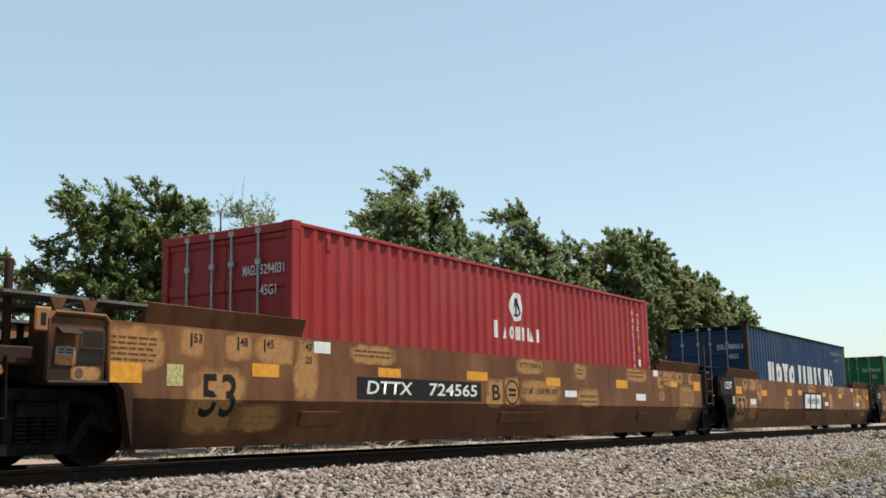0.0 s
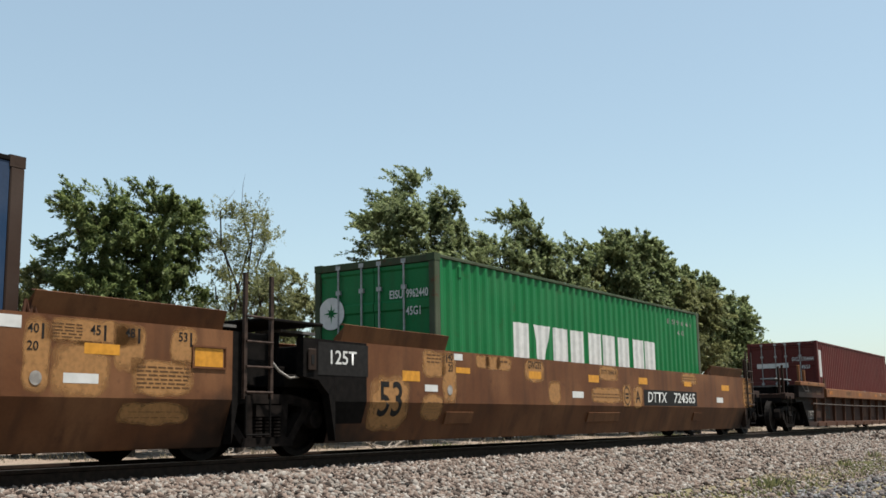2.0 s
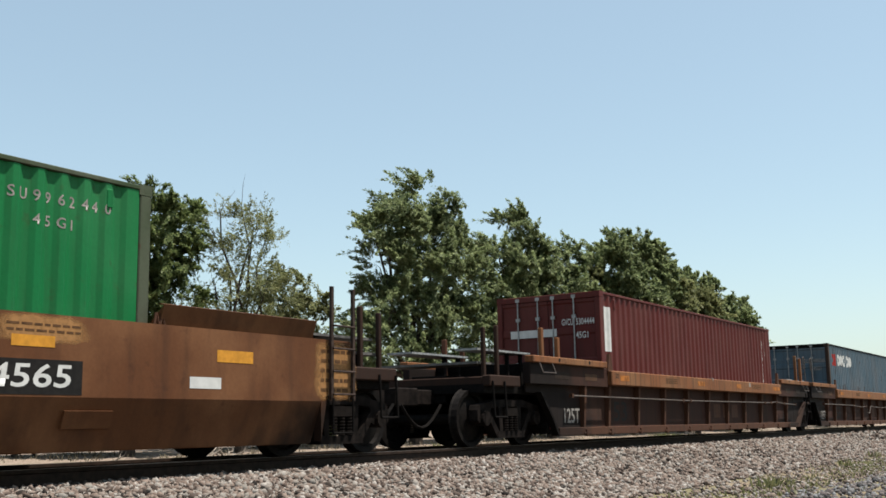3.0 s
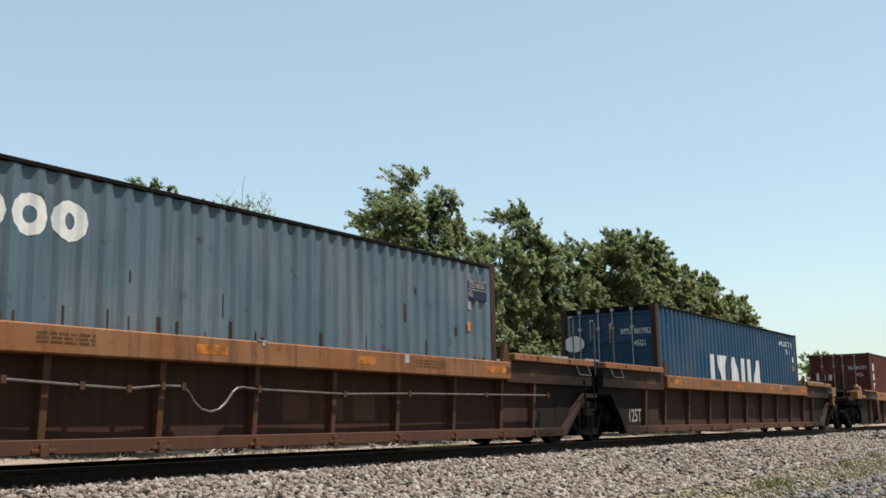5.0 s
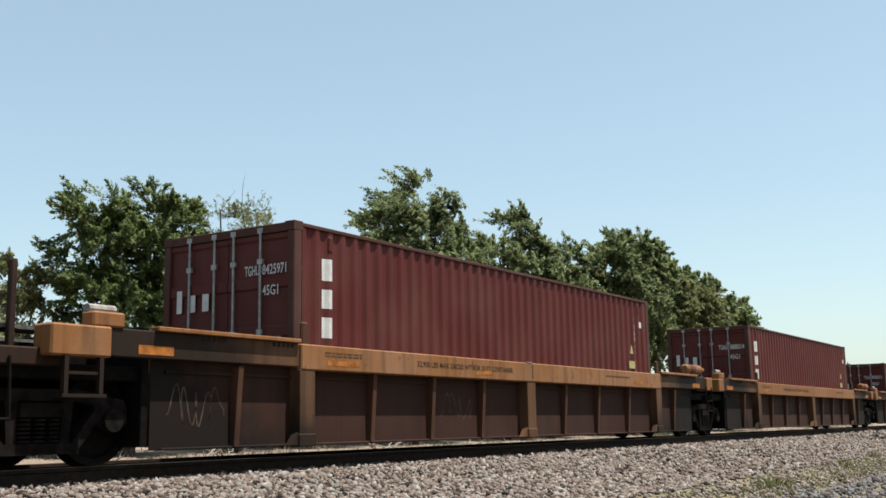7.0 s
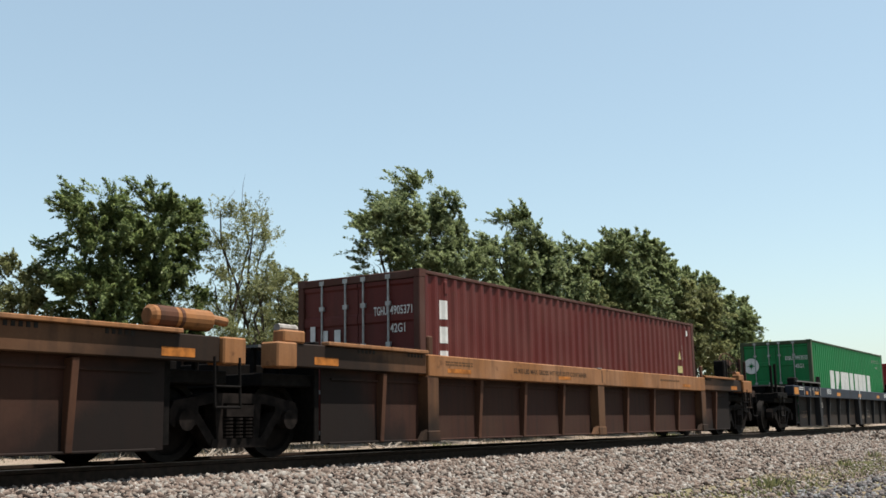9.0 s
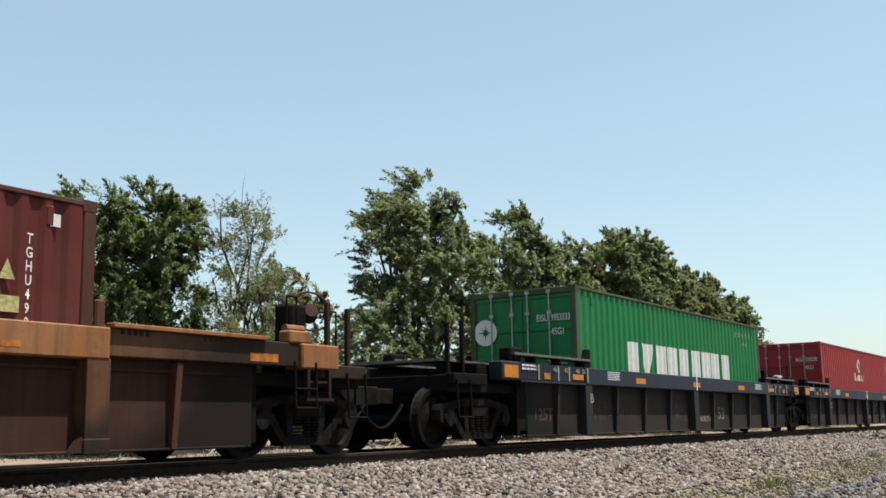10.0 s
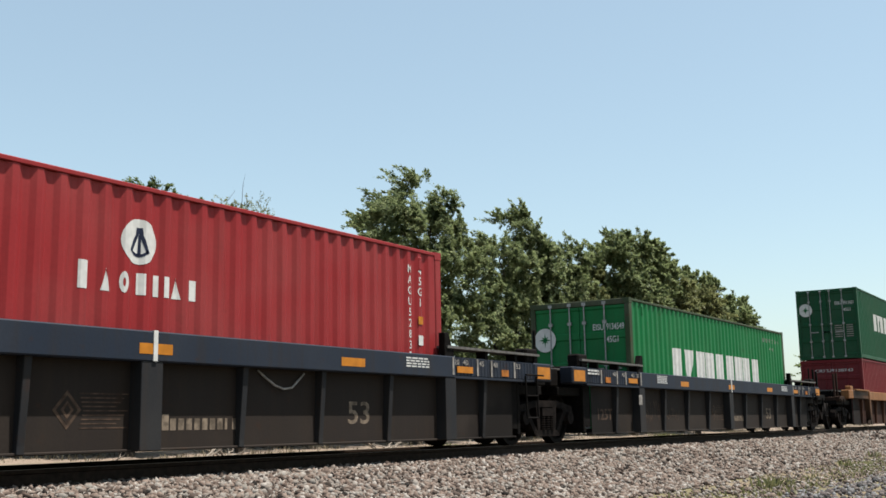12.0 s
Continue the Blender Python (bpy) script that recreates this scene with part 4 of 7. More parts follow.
def ribbed(style, s_left_end, s_right_end, first):
    """Well car unit with a deep top sill, recessed side sheets and upright ribs."""
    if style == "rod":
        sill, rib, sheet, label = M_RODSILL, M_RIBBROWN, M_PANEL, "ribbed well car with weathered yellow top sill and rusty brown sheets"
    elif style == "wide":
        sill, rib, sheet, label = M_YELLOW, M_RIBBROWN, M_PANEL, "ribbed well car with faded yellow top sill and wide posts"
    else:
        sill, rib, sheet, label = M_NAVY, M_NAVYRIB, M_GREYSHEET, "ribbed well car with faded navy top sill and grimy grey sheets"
    root = thing("well_car", label, "rail car", "well cars of the train")
    top, low = (1.415, 1.125) if style == "rod" else (1.435, 1.105)
    for sg in (-1, 1):
        out, inn = sg * (1.46 if style == "rod" else 1.42), sg * 1.22
        boxes("top_sill", sill, root, (-6.17, 6.17, *sorted((out, inn)), low, top), bevel=0.015)
        for e, a, b in ((-1, 6.172, 9.5 if style == "rod" else 9.2), (1, 6.172, 9.55 if style == "rod" else 9.2)):
            x0, x1 = sorted((e * a, e * b))
            if style == "rod":
                bm = bmesh.new()
                box(bm, *sorted((e * (a + 0.17), e * b)), *sorted((sg * 1.44, sg * 1.26)), 1.46, 1.58)
                part("end_rail", bm, sill, root, bevel=0.012)
                boxes("end_sill", sheet, root, (x0, x1, *sorted((sg * 1.37, inn)), 1.08, 1.46), bevel=0.01)
                for x in (a + 1.0, a + 2.3):
                    bm = bmesh.new()
                    rod(bm, (e * x, sg * 1.441, 1.53), (e * x, sg * 1.446, 1.53), 0.035, 12)
                    part("rail_hole", bm, M_BLACKINK, root)
            else:
                boxes("end_sill", sill if style == "navy" else M_POSTTAN, root, (*sorted((e * a, e * (8.79 if style == "navy" else b))), *sorted((sg * 1.38, inn)), 1.14, 1.44), bevel=0.012)
                if style == "wide":
                    boxes("guide_plate", sill, root, (*sorted((e * (a + 0.02), e * (a + 2.4))), *sorted((sg * 1.44, sg * 1.30)), 1.44, 1.49), bevel=0.008)
                    coupled = s_left_end if e < 0 else s_right_end
                    boxes("corner_box", sill, root, (*sorted((e * 9.2, e * (9.95 if coupled else 9.58))), *sorted((sg * 1.44, sg * 1.15)), 1.12, 1.44), bevel=0.02)
                    if coupled or e < 0:
                        boxes("top_box", sill, root, (*sorted((e * 9.0, e * 9.42)), *sorted((sg * 1.40, sg * 1.2)), 1.44, 1.60), bevel=0.02)
                else:
                    xs = [e * (a + 0.08 + k * 0.035) for k in range(74)]
                    prof = [(x, sg * (1.40 if k % 3 == 1 else 1.383)) for k, x in enumerate(xs)]
                    bm = bmesh.new()
                    prism(bm, prof + [(xs[-1], sg * 1.37), (xs[0], sg * 1.37)], "z", 1.15, 1.42)
                    part("ribbed_plate", bm, sill, root)
                    boxes("lower_lip", sill, root, (*sorted((e * a, e * 8.79)), *sorted((sg * 1.410, sg * 1.25)), 1.100, 1.138))
                    boxes("walk_plank", M_PLANK, root, (*sorted((e * 5.95, e * 9.0)), *sorted((sg * 1.42, sg * 1.10)), 1.56, 1.60))
                    [boxes("plank_stand", M_BLACK, root, (e * x - 0.04, e * x + 0.04, *sorted((sg * 1.38, sg * 1.2)), 1.43, 1.56)) for x in (6.15, 7.2, 8.2, 8.9)]
                    bm = bmesh.new()
                    prism(bm, [(e * 6.18, 1.41), (e * 5.90, 1.41), (e * 5.90, 1.80), (e * 6.02, 1.80)], "y", *sorted((sg * 1.40, sg * 1.28)))
                    part("container_stop", bm, M_BLACK, root, bevel=0.01)
                    boxes("end_block", M_BLACK, root, (*sorted((e * 8.62, e * 9.05)), *sorted((sg * 1.36, sg * 1.12)), 1.442, 1.70), bevel=0.03)
                    boxes("corner_box", sill, root, (*sorted((e * 8.80, e * 9.45)), *sorted((sg * 1.42, sg * 1.15)), 1.12, 1.44), bevel=0.02)
                    boxes("end_web", M_BLACK, root, (*sorted((e * 8.27, e * 8.498)), *sorted((sg * 1.21, sg * 1.05)), 0.3, 1.12))
                    boxes("joint_beam", M_BLACK, root, (*sorted((e * 9.452, e * 9.77)), *sorted((sg * 1.12, sg * 0.62)), 1.07, 1.40), bevel=0.02)
                    boxes("reflector", M_ORANGE, root, (*sorted((e * 8.90, e * 9.38)), *sorted((sg * 1.42, sg * 1.426)), 1.165, 1.375))
        # recessed sheet, lower flange and ribs
        end_x = 8.27 if style == "navy" else 8.49
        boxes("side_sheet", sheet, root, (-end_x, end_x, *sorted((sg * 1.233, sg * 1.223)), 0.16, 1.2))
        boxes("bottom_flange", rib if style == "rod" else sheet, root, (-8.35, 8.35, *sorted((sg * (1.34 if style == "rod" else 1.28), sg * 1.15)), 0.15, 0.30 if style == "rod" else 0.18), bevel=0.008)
        wide = (-6.04, 0.03, 6.04)
        for x in POSTS:
            big = style != "rod" and x in wide
            w = 0.15 if big else 0.045
            bm = bmesh.new()
            o, i = sg * (1.41 if big else 1.36), sg * 1.21
            prism(bm, [(o, low + 0.005), (i, low + 0.005), (i, 0.16), (sg * 1.30, 0.16), (sg * (1.36 if big else 1.30), 0.24)] if not big else [(o, low + 0.005), (i, low + 0.005), (i, 0.16), (o, 0.16)], "x", x - w, x + w)
            if style == "rod":
                box(bm, x - 0.14, x + 0.14, *sorted((sg * 1.345, sg * 1.36)), 0.17, 0.21)
                box(bm, x - 0.05, x + 0.05, *sorted((sg * 1.30, sg * 1.37)), 0.13, 0.26)
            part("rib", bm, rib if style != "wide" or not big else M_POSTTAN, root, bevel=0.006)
            if big and style == "wide":
                boxes("post_foot", M_POSTTAN, root, (x - 0.165, x + 0.165, *sorted((sg * 1.425, sg * 1.25)), 0.14, 0.30), bevel=0.012)
                bm = bmesh.new()
                prism(bm, [(x - 0.165, 0.16), (x - 0.165, 0.32), (x - 0.30, 0.16)], "y", *sorted((sg * 1.40, sg * 1.30)))
                part("post_brace", bm, M_POSTTAN, root)
        if style == "rod":
            bm = bmesh.new()
            prism(bm, [(8.24, 0.16), (8.36, 0.16), (9.22, 0.87), (9.75, 0.87), (9.75, 0.94), (9.18, 0.94)], "y", *sorted((sg * 1.241, sg * 1.38)))
            part("end_brace", bm, rib, root)
            bm = bmesh.new()
            prism(bm, [(8.20, 0.17), (8.30, 0.17), (9.20, 0.92), (9.52, 0.92), (9.52, 1.14), (8.20, 1.14)], "y", *sorted((sg * 1.215, sg * 1.239)))
            part("end_gusset", bm, sheet, root)
            bm = bmesh.new()
            prism(bm, [(-8.20, 0.16), (-8.40, 0.16), (-8.55, 0.40), (-9.05, 0.92), (-9.45, 0.94), (-9.45, 1.14), (-8.20, 1.14)], "y", *sorted((sg * 1.215, sg * 1.239)))
            part("end_gusset", bm, sheet, root)
            bm = bmesh.new()
            prism(bm, [(-8.36, 0.16), (-8.44, 0.16), (-8.62, 0.42), (-9.10, 0.94), (-9.02, 0.94), (-8.55, 0.42)], "y", *sorted((sg * 1.239, sg * 1.36)))
            part("end_flange", bm, M_BLACK, root)
    for x in (-6.0, -3.0, 0.0, 3.0, 6.0):
        boxes("cross_member", M_BLACK, root, (x - 0.12, x + 0.12, -1.15, 1.15, 0.16, 0.25))
    end_deck(root, -1, sill, s_left_end, 1.64 if style == "rod" else 1.40)
    end_deck(root, 1, sill, s_right_end, 1.64 if style == "rod" else 1.40)
    if style == "rod":
        stakes = [(-8.75, 2.12), (-8.1, 1.98), (8.86, 2.40), (9.44, 2.34)] if s_left_end else []
        for x, z in stakes:
            boxes("stake_post", M_RODSILL, root, (x - 0.045, x + 0.045, -1.25, -1.17, 1.3, z), bevel=0.01)
            boxes("stake_post", rib, root, (x - 0.035, x + 0.035, 0.85, 0.95, 1.3, z - 0.1), bevel=0.01)
        hoops = ([] if s_left_end else [-9.42, -8.46]) + ([] if s_left_end or s_right_end else [9.20])
        for x in hoops:
            hand_rail(root, [(x, -1.17, 1.3), (x, -1.17, 2.38), (x - 0.03, -1.17, 2.42), (x - 0.15, -1.17, 2.42), (x - 0.18, -1.17, 2.38), (x - 0.18, -1.17, 2.02)], 0.017, M_PIPE, "grab_hoop")
        if s_right_end:
            boxes("corner_box", sill, root, (9.55, 10.15, -1.44, -1.15, 1.14, 1.46), bevel=0.02)
            boxes("corner_plate", sill, root, (9.58, 9.92, -1.42, -1.36, 0.84, 1.14), bevel=0.01)
        for e in (-1, 1):
            hand_rail(root, [(e * 9.25, -1.43, 1.46), (e * 9.25, -1.5, 1.28), (e * 8.75, -1.5, 1.28), (e * 8.75, -1.43, 1.46)], 0.011, M_PIPE)
    lx, lz = (8.41, 0.48) if style == "navy" else (9.05, 0.62)
    hand_rail(root, [(lx, -1.44, 1.2), (lx, -1.46, lz), (lx + 0.41, -1.46, lz), (lx + 0.41, -1.44, 1.2)], 0.018, name="step_ladder")
    hand_rail(root, [(lx, -1.46, 0.86), (lx + 0.41, -1.46, 0.86)], 0.016, name="step_rung")
    if style == "navy":
        hand_rail(root, [(lx - 0.02, -1.46, 1.22), (9.05, -1.46, 1.22)], 0.016, name="step_rung")
        boxes("end_post", M_BLACK, root, (9.38, 9.43, -1.13, -1.085, 1.06, 2.08), bevel=0.01)
        if first:
            bm = bmesh.new()
            rod(bm, (8.72, -0.92, 1.665), (9.26, -0.92, 1.665), 0.10, 14)
            part("air_reservoir", bm, M_RESERVOIR, root, "pale grey air tank", bevel=0.03)
    if first:
        truck(root, -HALF)
    truck(root, HALF if not s_right_end else HALF - 0.14)
    return root


M_AMBER = plain("amber_reflector", (0.425, 0.1913, 0.0238), 0.5, 0, 0.15, 12)
M_DARKPRINT = plain("worn_black_stencil", (0.0298, 0.017, 0.0093), 0.7, 0, 0.4, 20)
M_PRINT = plain("faded_stencil_print", (0.0723, 0.0357, 0.0153), 0.7, 0, 0.3)
M_YELLOWLABEL = plain("pale_yellow_label", (0.2712, 0.2465, 0.1085), 0.6, 0, 0.3, 30)


def ring(root, x, z, rx, rz):
    """A round stencilled badge: dark ring with a plain centre."""
    bm = bmesh.new()
    n = 24
    outer = [bm.verts.new((x + rx * math.cos(6.2832 * k / n), SILL_Y - 0.004, z + rz * math.sin(6.2832 * k / n))) for k in range(n)]
    inner = [bm.verts.new((x + rx * 0.86 * math.cos(6.2832 * k / n), SILL_Y - 0.004, z + rz * 0.86 * math.sin(6.2832 * k / n))) for k in range(n)]
    for k in range(n):
        bm.faces.new((outer[k], outer[(k + 1) % n], inner[(k + 1) % n], inner[k]))
    for a in (-0.3, 0.1):
        box(bm, x - rx * 0.5, x + rx * 0.5, SILL_Y - 0.0045, SILL_Y - 0.003, z + rz * a, z + rz * (a + 0.2))
    patch(root, x - rx, x + rx, z - rz, z + rz)
    return part("badge", bm, M_BLACKINK, root)


def marker(root, x, words, side=0):
    """An upright black bar with a length in feet beside it."""
    a = x + (0.17 if side else 0.0)
    reflector(root, a, a + 0.03, 1.29, 1.45, M_BLACKINK, "marker_bar")
    b = x if side else x + 0.05
    stencil(words, root, b, b + 0.13, 1.34, 1.44)


def brand_bars(root, x0, x1, z0, z1):
    """Three slanted white blocks crossed by thin dark lines."""
    w = (x1 - x0) / 3
    for k in range(3):
        bm = bmesh.new()
        a = x0 + k * w
        pts = [(a, z0), (a + w * 0.80, z0), (a + w * 0.80 + 0.09, z1), (a + 0.09, z1)]
        prism(bm, [(p, q) for p, q in pts], "y", SILL_Y - 0.006, SILL_Y - 0.004)
        part("brand_block", bm, M_WHITE, root)
    bm = bmesh.new()
    for k in range(4):
        z = z0 + (z1 - z0) * (0.36 + 0.1 * k)
        box(bm, x0 + 0.3, x1 - 0.3, SILL_Y - 0.009, SILL_Y - 0.007, z, z + 0.018)
    tagged(part("brand_line", bm, M_BLACKINK, root), kind="stuff")


def marks_m1(c):
    patch(c, -8.01, -7.18, 0.34, 1.05)
    stencil("53", c, -7.86, -7.30, 0.49, 0.97)
    patch(c, -7.27, -6.53, 0.38, 0.62)
    fine_print(c, -7.21, -6.59, 0.42, 0.57, 2)
    on_side("number_panel", M_BLACKINK, c, -4.98, -1.68, 0.75, 1.05, 0.003)
    stencil("DTTX", c, -4.76, -3.67, 0.81, 0.99, M_WHITE, 0.18)
    stencil("724565", c, -3.20, -1.81, 0.81, 0.99, M_WHITE, 0.12)
    patch(c, -1.47, -0.94, 0.68, 1.08)
    ring(c, -0.65, 0.91, 0.24, 0.21)
    patch(c, -9.22, -8.49, 1.04, 1.44)
    fine_print(c, -9.16, -8.55, 1.09, 1.38, 5)
    reflector(c, -9.20, -8.74, 0.87, 1.08)
    reflector(c, -8.39, -8.15, 0.85, 1.09, M_YELLOWLABEL, "label_plate")
    patch(c, -8.14, -7.90, 1.21, 1.48)
    patch(c, -7.42, -7.12, 1.21, 1.48)
    patch(c, -6.94, -6.24, 1.19, 1.50)
    reflector(c, -7.04, -6.56, 0.99, 1.15)
    patch(c, -6.22, -5.87, 0.72, 1.51)
    reflector(c, -5.89, -5.55, 1.33, 1.48, M_WHITE, "label_plate")
    patch(c, -5.08, -4.12, 1.27, 1.49)
    fine_print(c, -5.02, -4.18, 1.31, 1.44, 2)
    reflector(c, -4.49, -3.94, 1.06, 1.19)
    reflector(c, -2.11, -1.47, 1.08, 1.22)
    patch(c, -0.44, 0.49, 1.28, 1.52)
    stencil("DTTX 724565 B", c, -0.36, 0.40, 1.345, 1.425, M_DARKPRINT)
    reflector(c, 0.62, 1.18, 1.05, 1.20)
    patch(c, -0.33, 1.15, 0.80, 1.09)
    stencil("LD LMT 115300 PER UNIT", c, -0.26, 1.06, 0.89, 0.99, M_DARKPRINT)
    reflector(c, 1.36, 1.86, 0.86, 0.98, M_WHITE, "label_plate")
    reflector(c, 4.74, 5.26, 0.83, 0.97, M_WHITE, "label_plate")
    patch(c, 1.84, 2.24, 1.24, 1.47)
    fine_print(c, 1.90, 2.18, 1.28, 1.42, 2)
    patch(c, 1.94, 2.80, 0.70, 0.99)
    fine_print(c, 2.00, 2.74, 0.74, 0.94, 2)
    patch(c, 4.26, 5.29, 1.26, 1.51)
    fine_print(c, 4.32, 5.23, 1.30, 1.46, 2)
    reflector(c, 3.71, 4.29, 1.07, 1.24)
    patch(c, 6.04, 6.29, 1.13, 1.49)
    patch(c, 6.35, 6.72, 1.21, 1.46)
    fine_print(c, 6.41, 6.66, 1.25, 1.41, 2)
    patch(c, 6.82, 7.05, 1.29, 1.46)
    reflector(c, 6.75, 7.20, 1.16, 1.29)
    patch(c, 7.22, 7.52, 1.29, 1.46)
    patch(c, 8.02, 8.22, 1.27, 1.46)
    reflector(c, 8.30, 8.74, 1.10, 1.32)
    patch(c, 7.36, 8.24, 0.74, 1.15)
    fine_print(c, 7.42, 8.18, 0.79, 1.09, 5)
    patch(c, 7.23, 8.22, 0.44, 0.66)
    fine_print(c, 7.29, 8.16, 0.48, 0.61, 2)
    reflector(c, 5.76, 6.02, 1.37, 1.50, M_WHITE, "label_plate")
    ring(c, 6.21, 0.95, 0.08, 0.07)
    stencil("B", c, -1.34, -1.08, 0.76, 1.01)
    marker(c, -8.05, "53")
    marker(c, -7.30, "48")
    marker(c, -6.84, "45")
    marker(c, 6.88, "45", 1)
    marker(c, 7.30, "48", 1)
    marker(c, 8.08, "53", 1)
    stencil("40", c, -6.06, -5.93, 1.35, 1.44)
    stencil("20", c, -6.06, -5.93, 1.18, 1.27)
    stencil("40", c, 6.10, 6.23, 1.35, 1.44)
    stencil("20", c, 6.10, 6.23, 1.18, 1.27)


def marks_lt(c):
    on_side("number_panel", M_BLACKINK, c, -9.21, -8.13, 1.05, 1.48, 0.005)
    stencil("125T", c, -8.98, -8.42, 1.19, 1.37, M_WHITE, 0.0, 0.0065)
    reflector(c, -8.05, -7.56, 1.08, 1.28)
    patch(c, -7.97, -7.20, 0.36, 1.03)
    stencil("53", c, -7.89, -7.30, 0.49, 0.94)
    reflector(c, -8.38, -8.18, 0.81, 1.01, M_YELLOWLABEL, "label_plate")
    reflector(c, -6.83, -6.31, 0.81, 0.96, M_WHITE, "label_plate")
    patch(c, -6.92, -6.29, 0.43, 0.81)
    fine_print(c, -6.86, -6.35, 0.48, 0.75, 5)
    patch(c, -7.38, -7.10, 1.22, 1.45)
    patch(c, -6.88, -6.22, 1.23, 1.49)
    patch(c, -6.13, -5.81, 0.92, 1.46)
    reflector(c, -5.73, -5.21, 1.06, 1.22)
    reflector(c, -3.04, -2.55, 1.10, 1.30)
    patch(c, -3.38, -3.02, 0.67, 1.02)
    reflector(c, -1.78, -1.33, 1.14, 1.29)
    patch(c, -0.52, 0.48, 1.24, 1.51)
    stencil("DTTX 724565 C", c, -0.40, 0.38, 1.345, 1.425, M_DARKPRINT)
    on_side("brand_panel", M_BLACKINK, c, -1.29, 1.29, 0.66, 1.24, 0.003)
    brand_bars(c, -1.04, 1.14, 0.73, 1.18)
    reflector(c, 1.33, 1.78, 1.13, 1.26)
    patch(c, 3.65, 4.69, 1.25, 1.49)
    fine_print(c, 3.71, 4.63, 1.29, 1.44, 2)
    reflector(c, 3.65, 4.21, 1.11, 1.24)
    reflector(c, 1.60, 2.07, 0.83, 0.95, M_WHITE, "label_plate")
    patch(c, 2.24, 2.63, 0.72, 1.26)
    patch(c, 6.33, 7.40, 1.28, 1.51)
    fine_print(c, 6.34, 6.70, 1.29, 1.45, 5)
    patch(c, 6.40, 7.00, 0.76, 1.22)
    patch(c, 7.18, 7.45, 1.02, 1.46)
    patch(c, 7.96, 8.20, 1.12, 1.47)
    patch(c, 6.10, 6.25, 0.78, 1.46)
    reflector(c, 6.73, 7.18, 1.15, 1.26)
    reflector(c, 6.49, 6.92, 0.85, 0.95, M_WHITE, "label_plate")
    reflector(c, 5.74, 5.99, 1.36, 1.48, M_WHITE, "label_plate")
    disc("round_label", M_DIMWHITE, c, pose(6.17, side_y(0.89) - 0.008, 0.89, 90), 0.07)
    boxes("reflector_frame", M_BROWN, c, (8.20, 8.74, -1.436, -1.421, 1.055, 1.075), (8.20, 8.74, -1.436, -1.421, 1.295, 1.315), (8.20, 8.22, -1.436, -1.421, 1.075, 1.295), (8.72, 8.74, -1.436, -1.421, 1.075, 1.295))
    reflector(c, 8.25, 8.69, 1.08, 1.29)
    patch(c, 7.42, 8.16, 0.78, 1.08)
    fine_print(c, 7.42, 8.17, 0.81, 1.07, 6)
    patch(c, 7.30, 8.14, 0.48, 0.62)
    fine_print(c, 7.36, 8.10, 0.49, 0.61, 2)
    marker(c, 6.80, "45", 1)
    marker(c, 7.25, "48", 1)
    marker(c, 8.00, "53", 1)
    reflector(c, 6.22, 6.25, 1.27, 1.42, M_BLACKINK, "marker_bar")
    stencil("40", c, 6.06, 6.19, 1.32, 1.41)
    stencil("20", c, 6.06, 6.19, 1.15, 1.24)
    stencil("C", c, -3.32, -3.08, 0.74, 0.98)
    marker(c, -7.32, "48")
    marker(c, -6.85, "45")
    stencil("40", c, -6.06, -5.90, 1.32, 1.44)
    stencil("20", c, -6.06, -5.90, 1.16, 1.28)


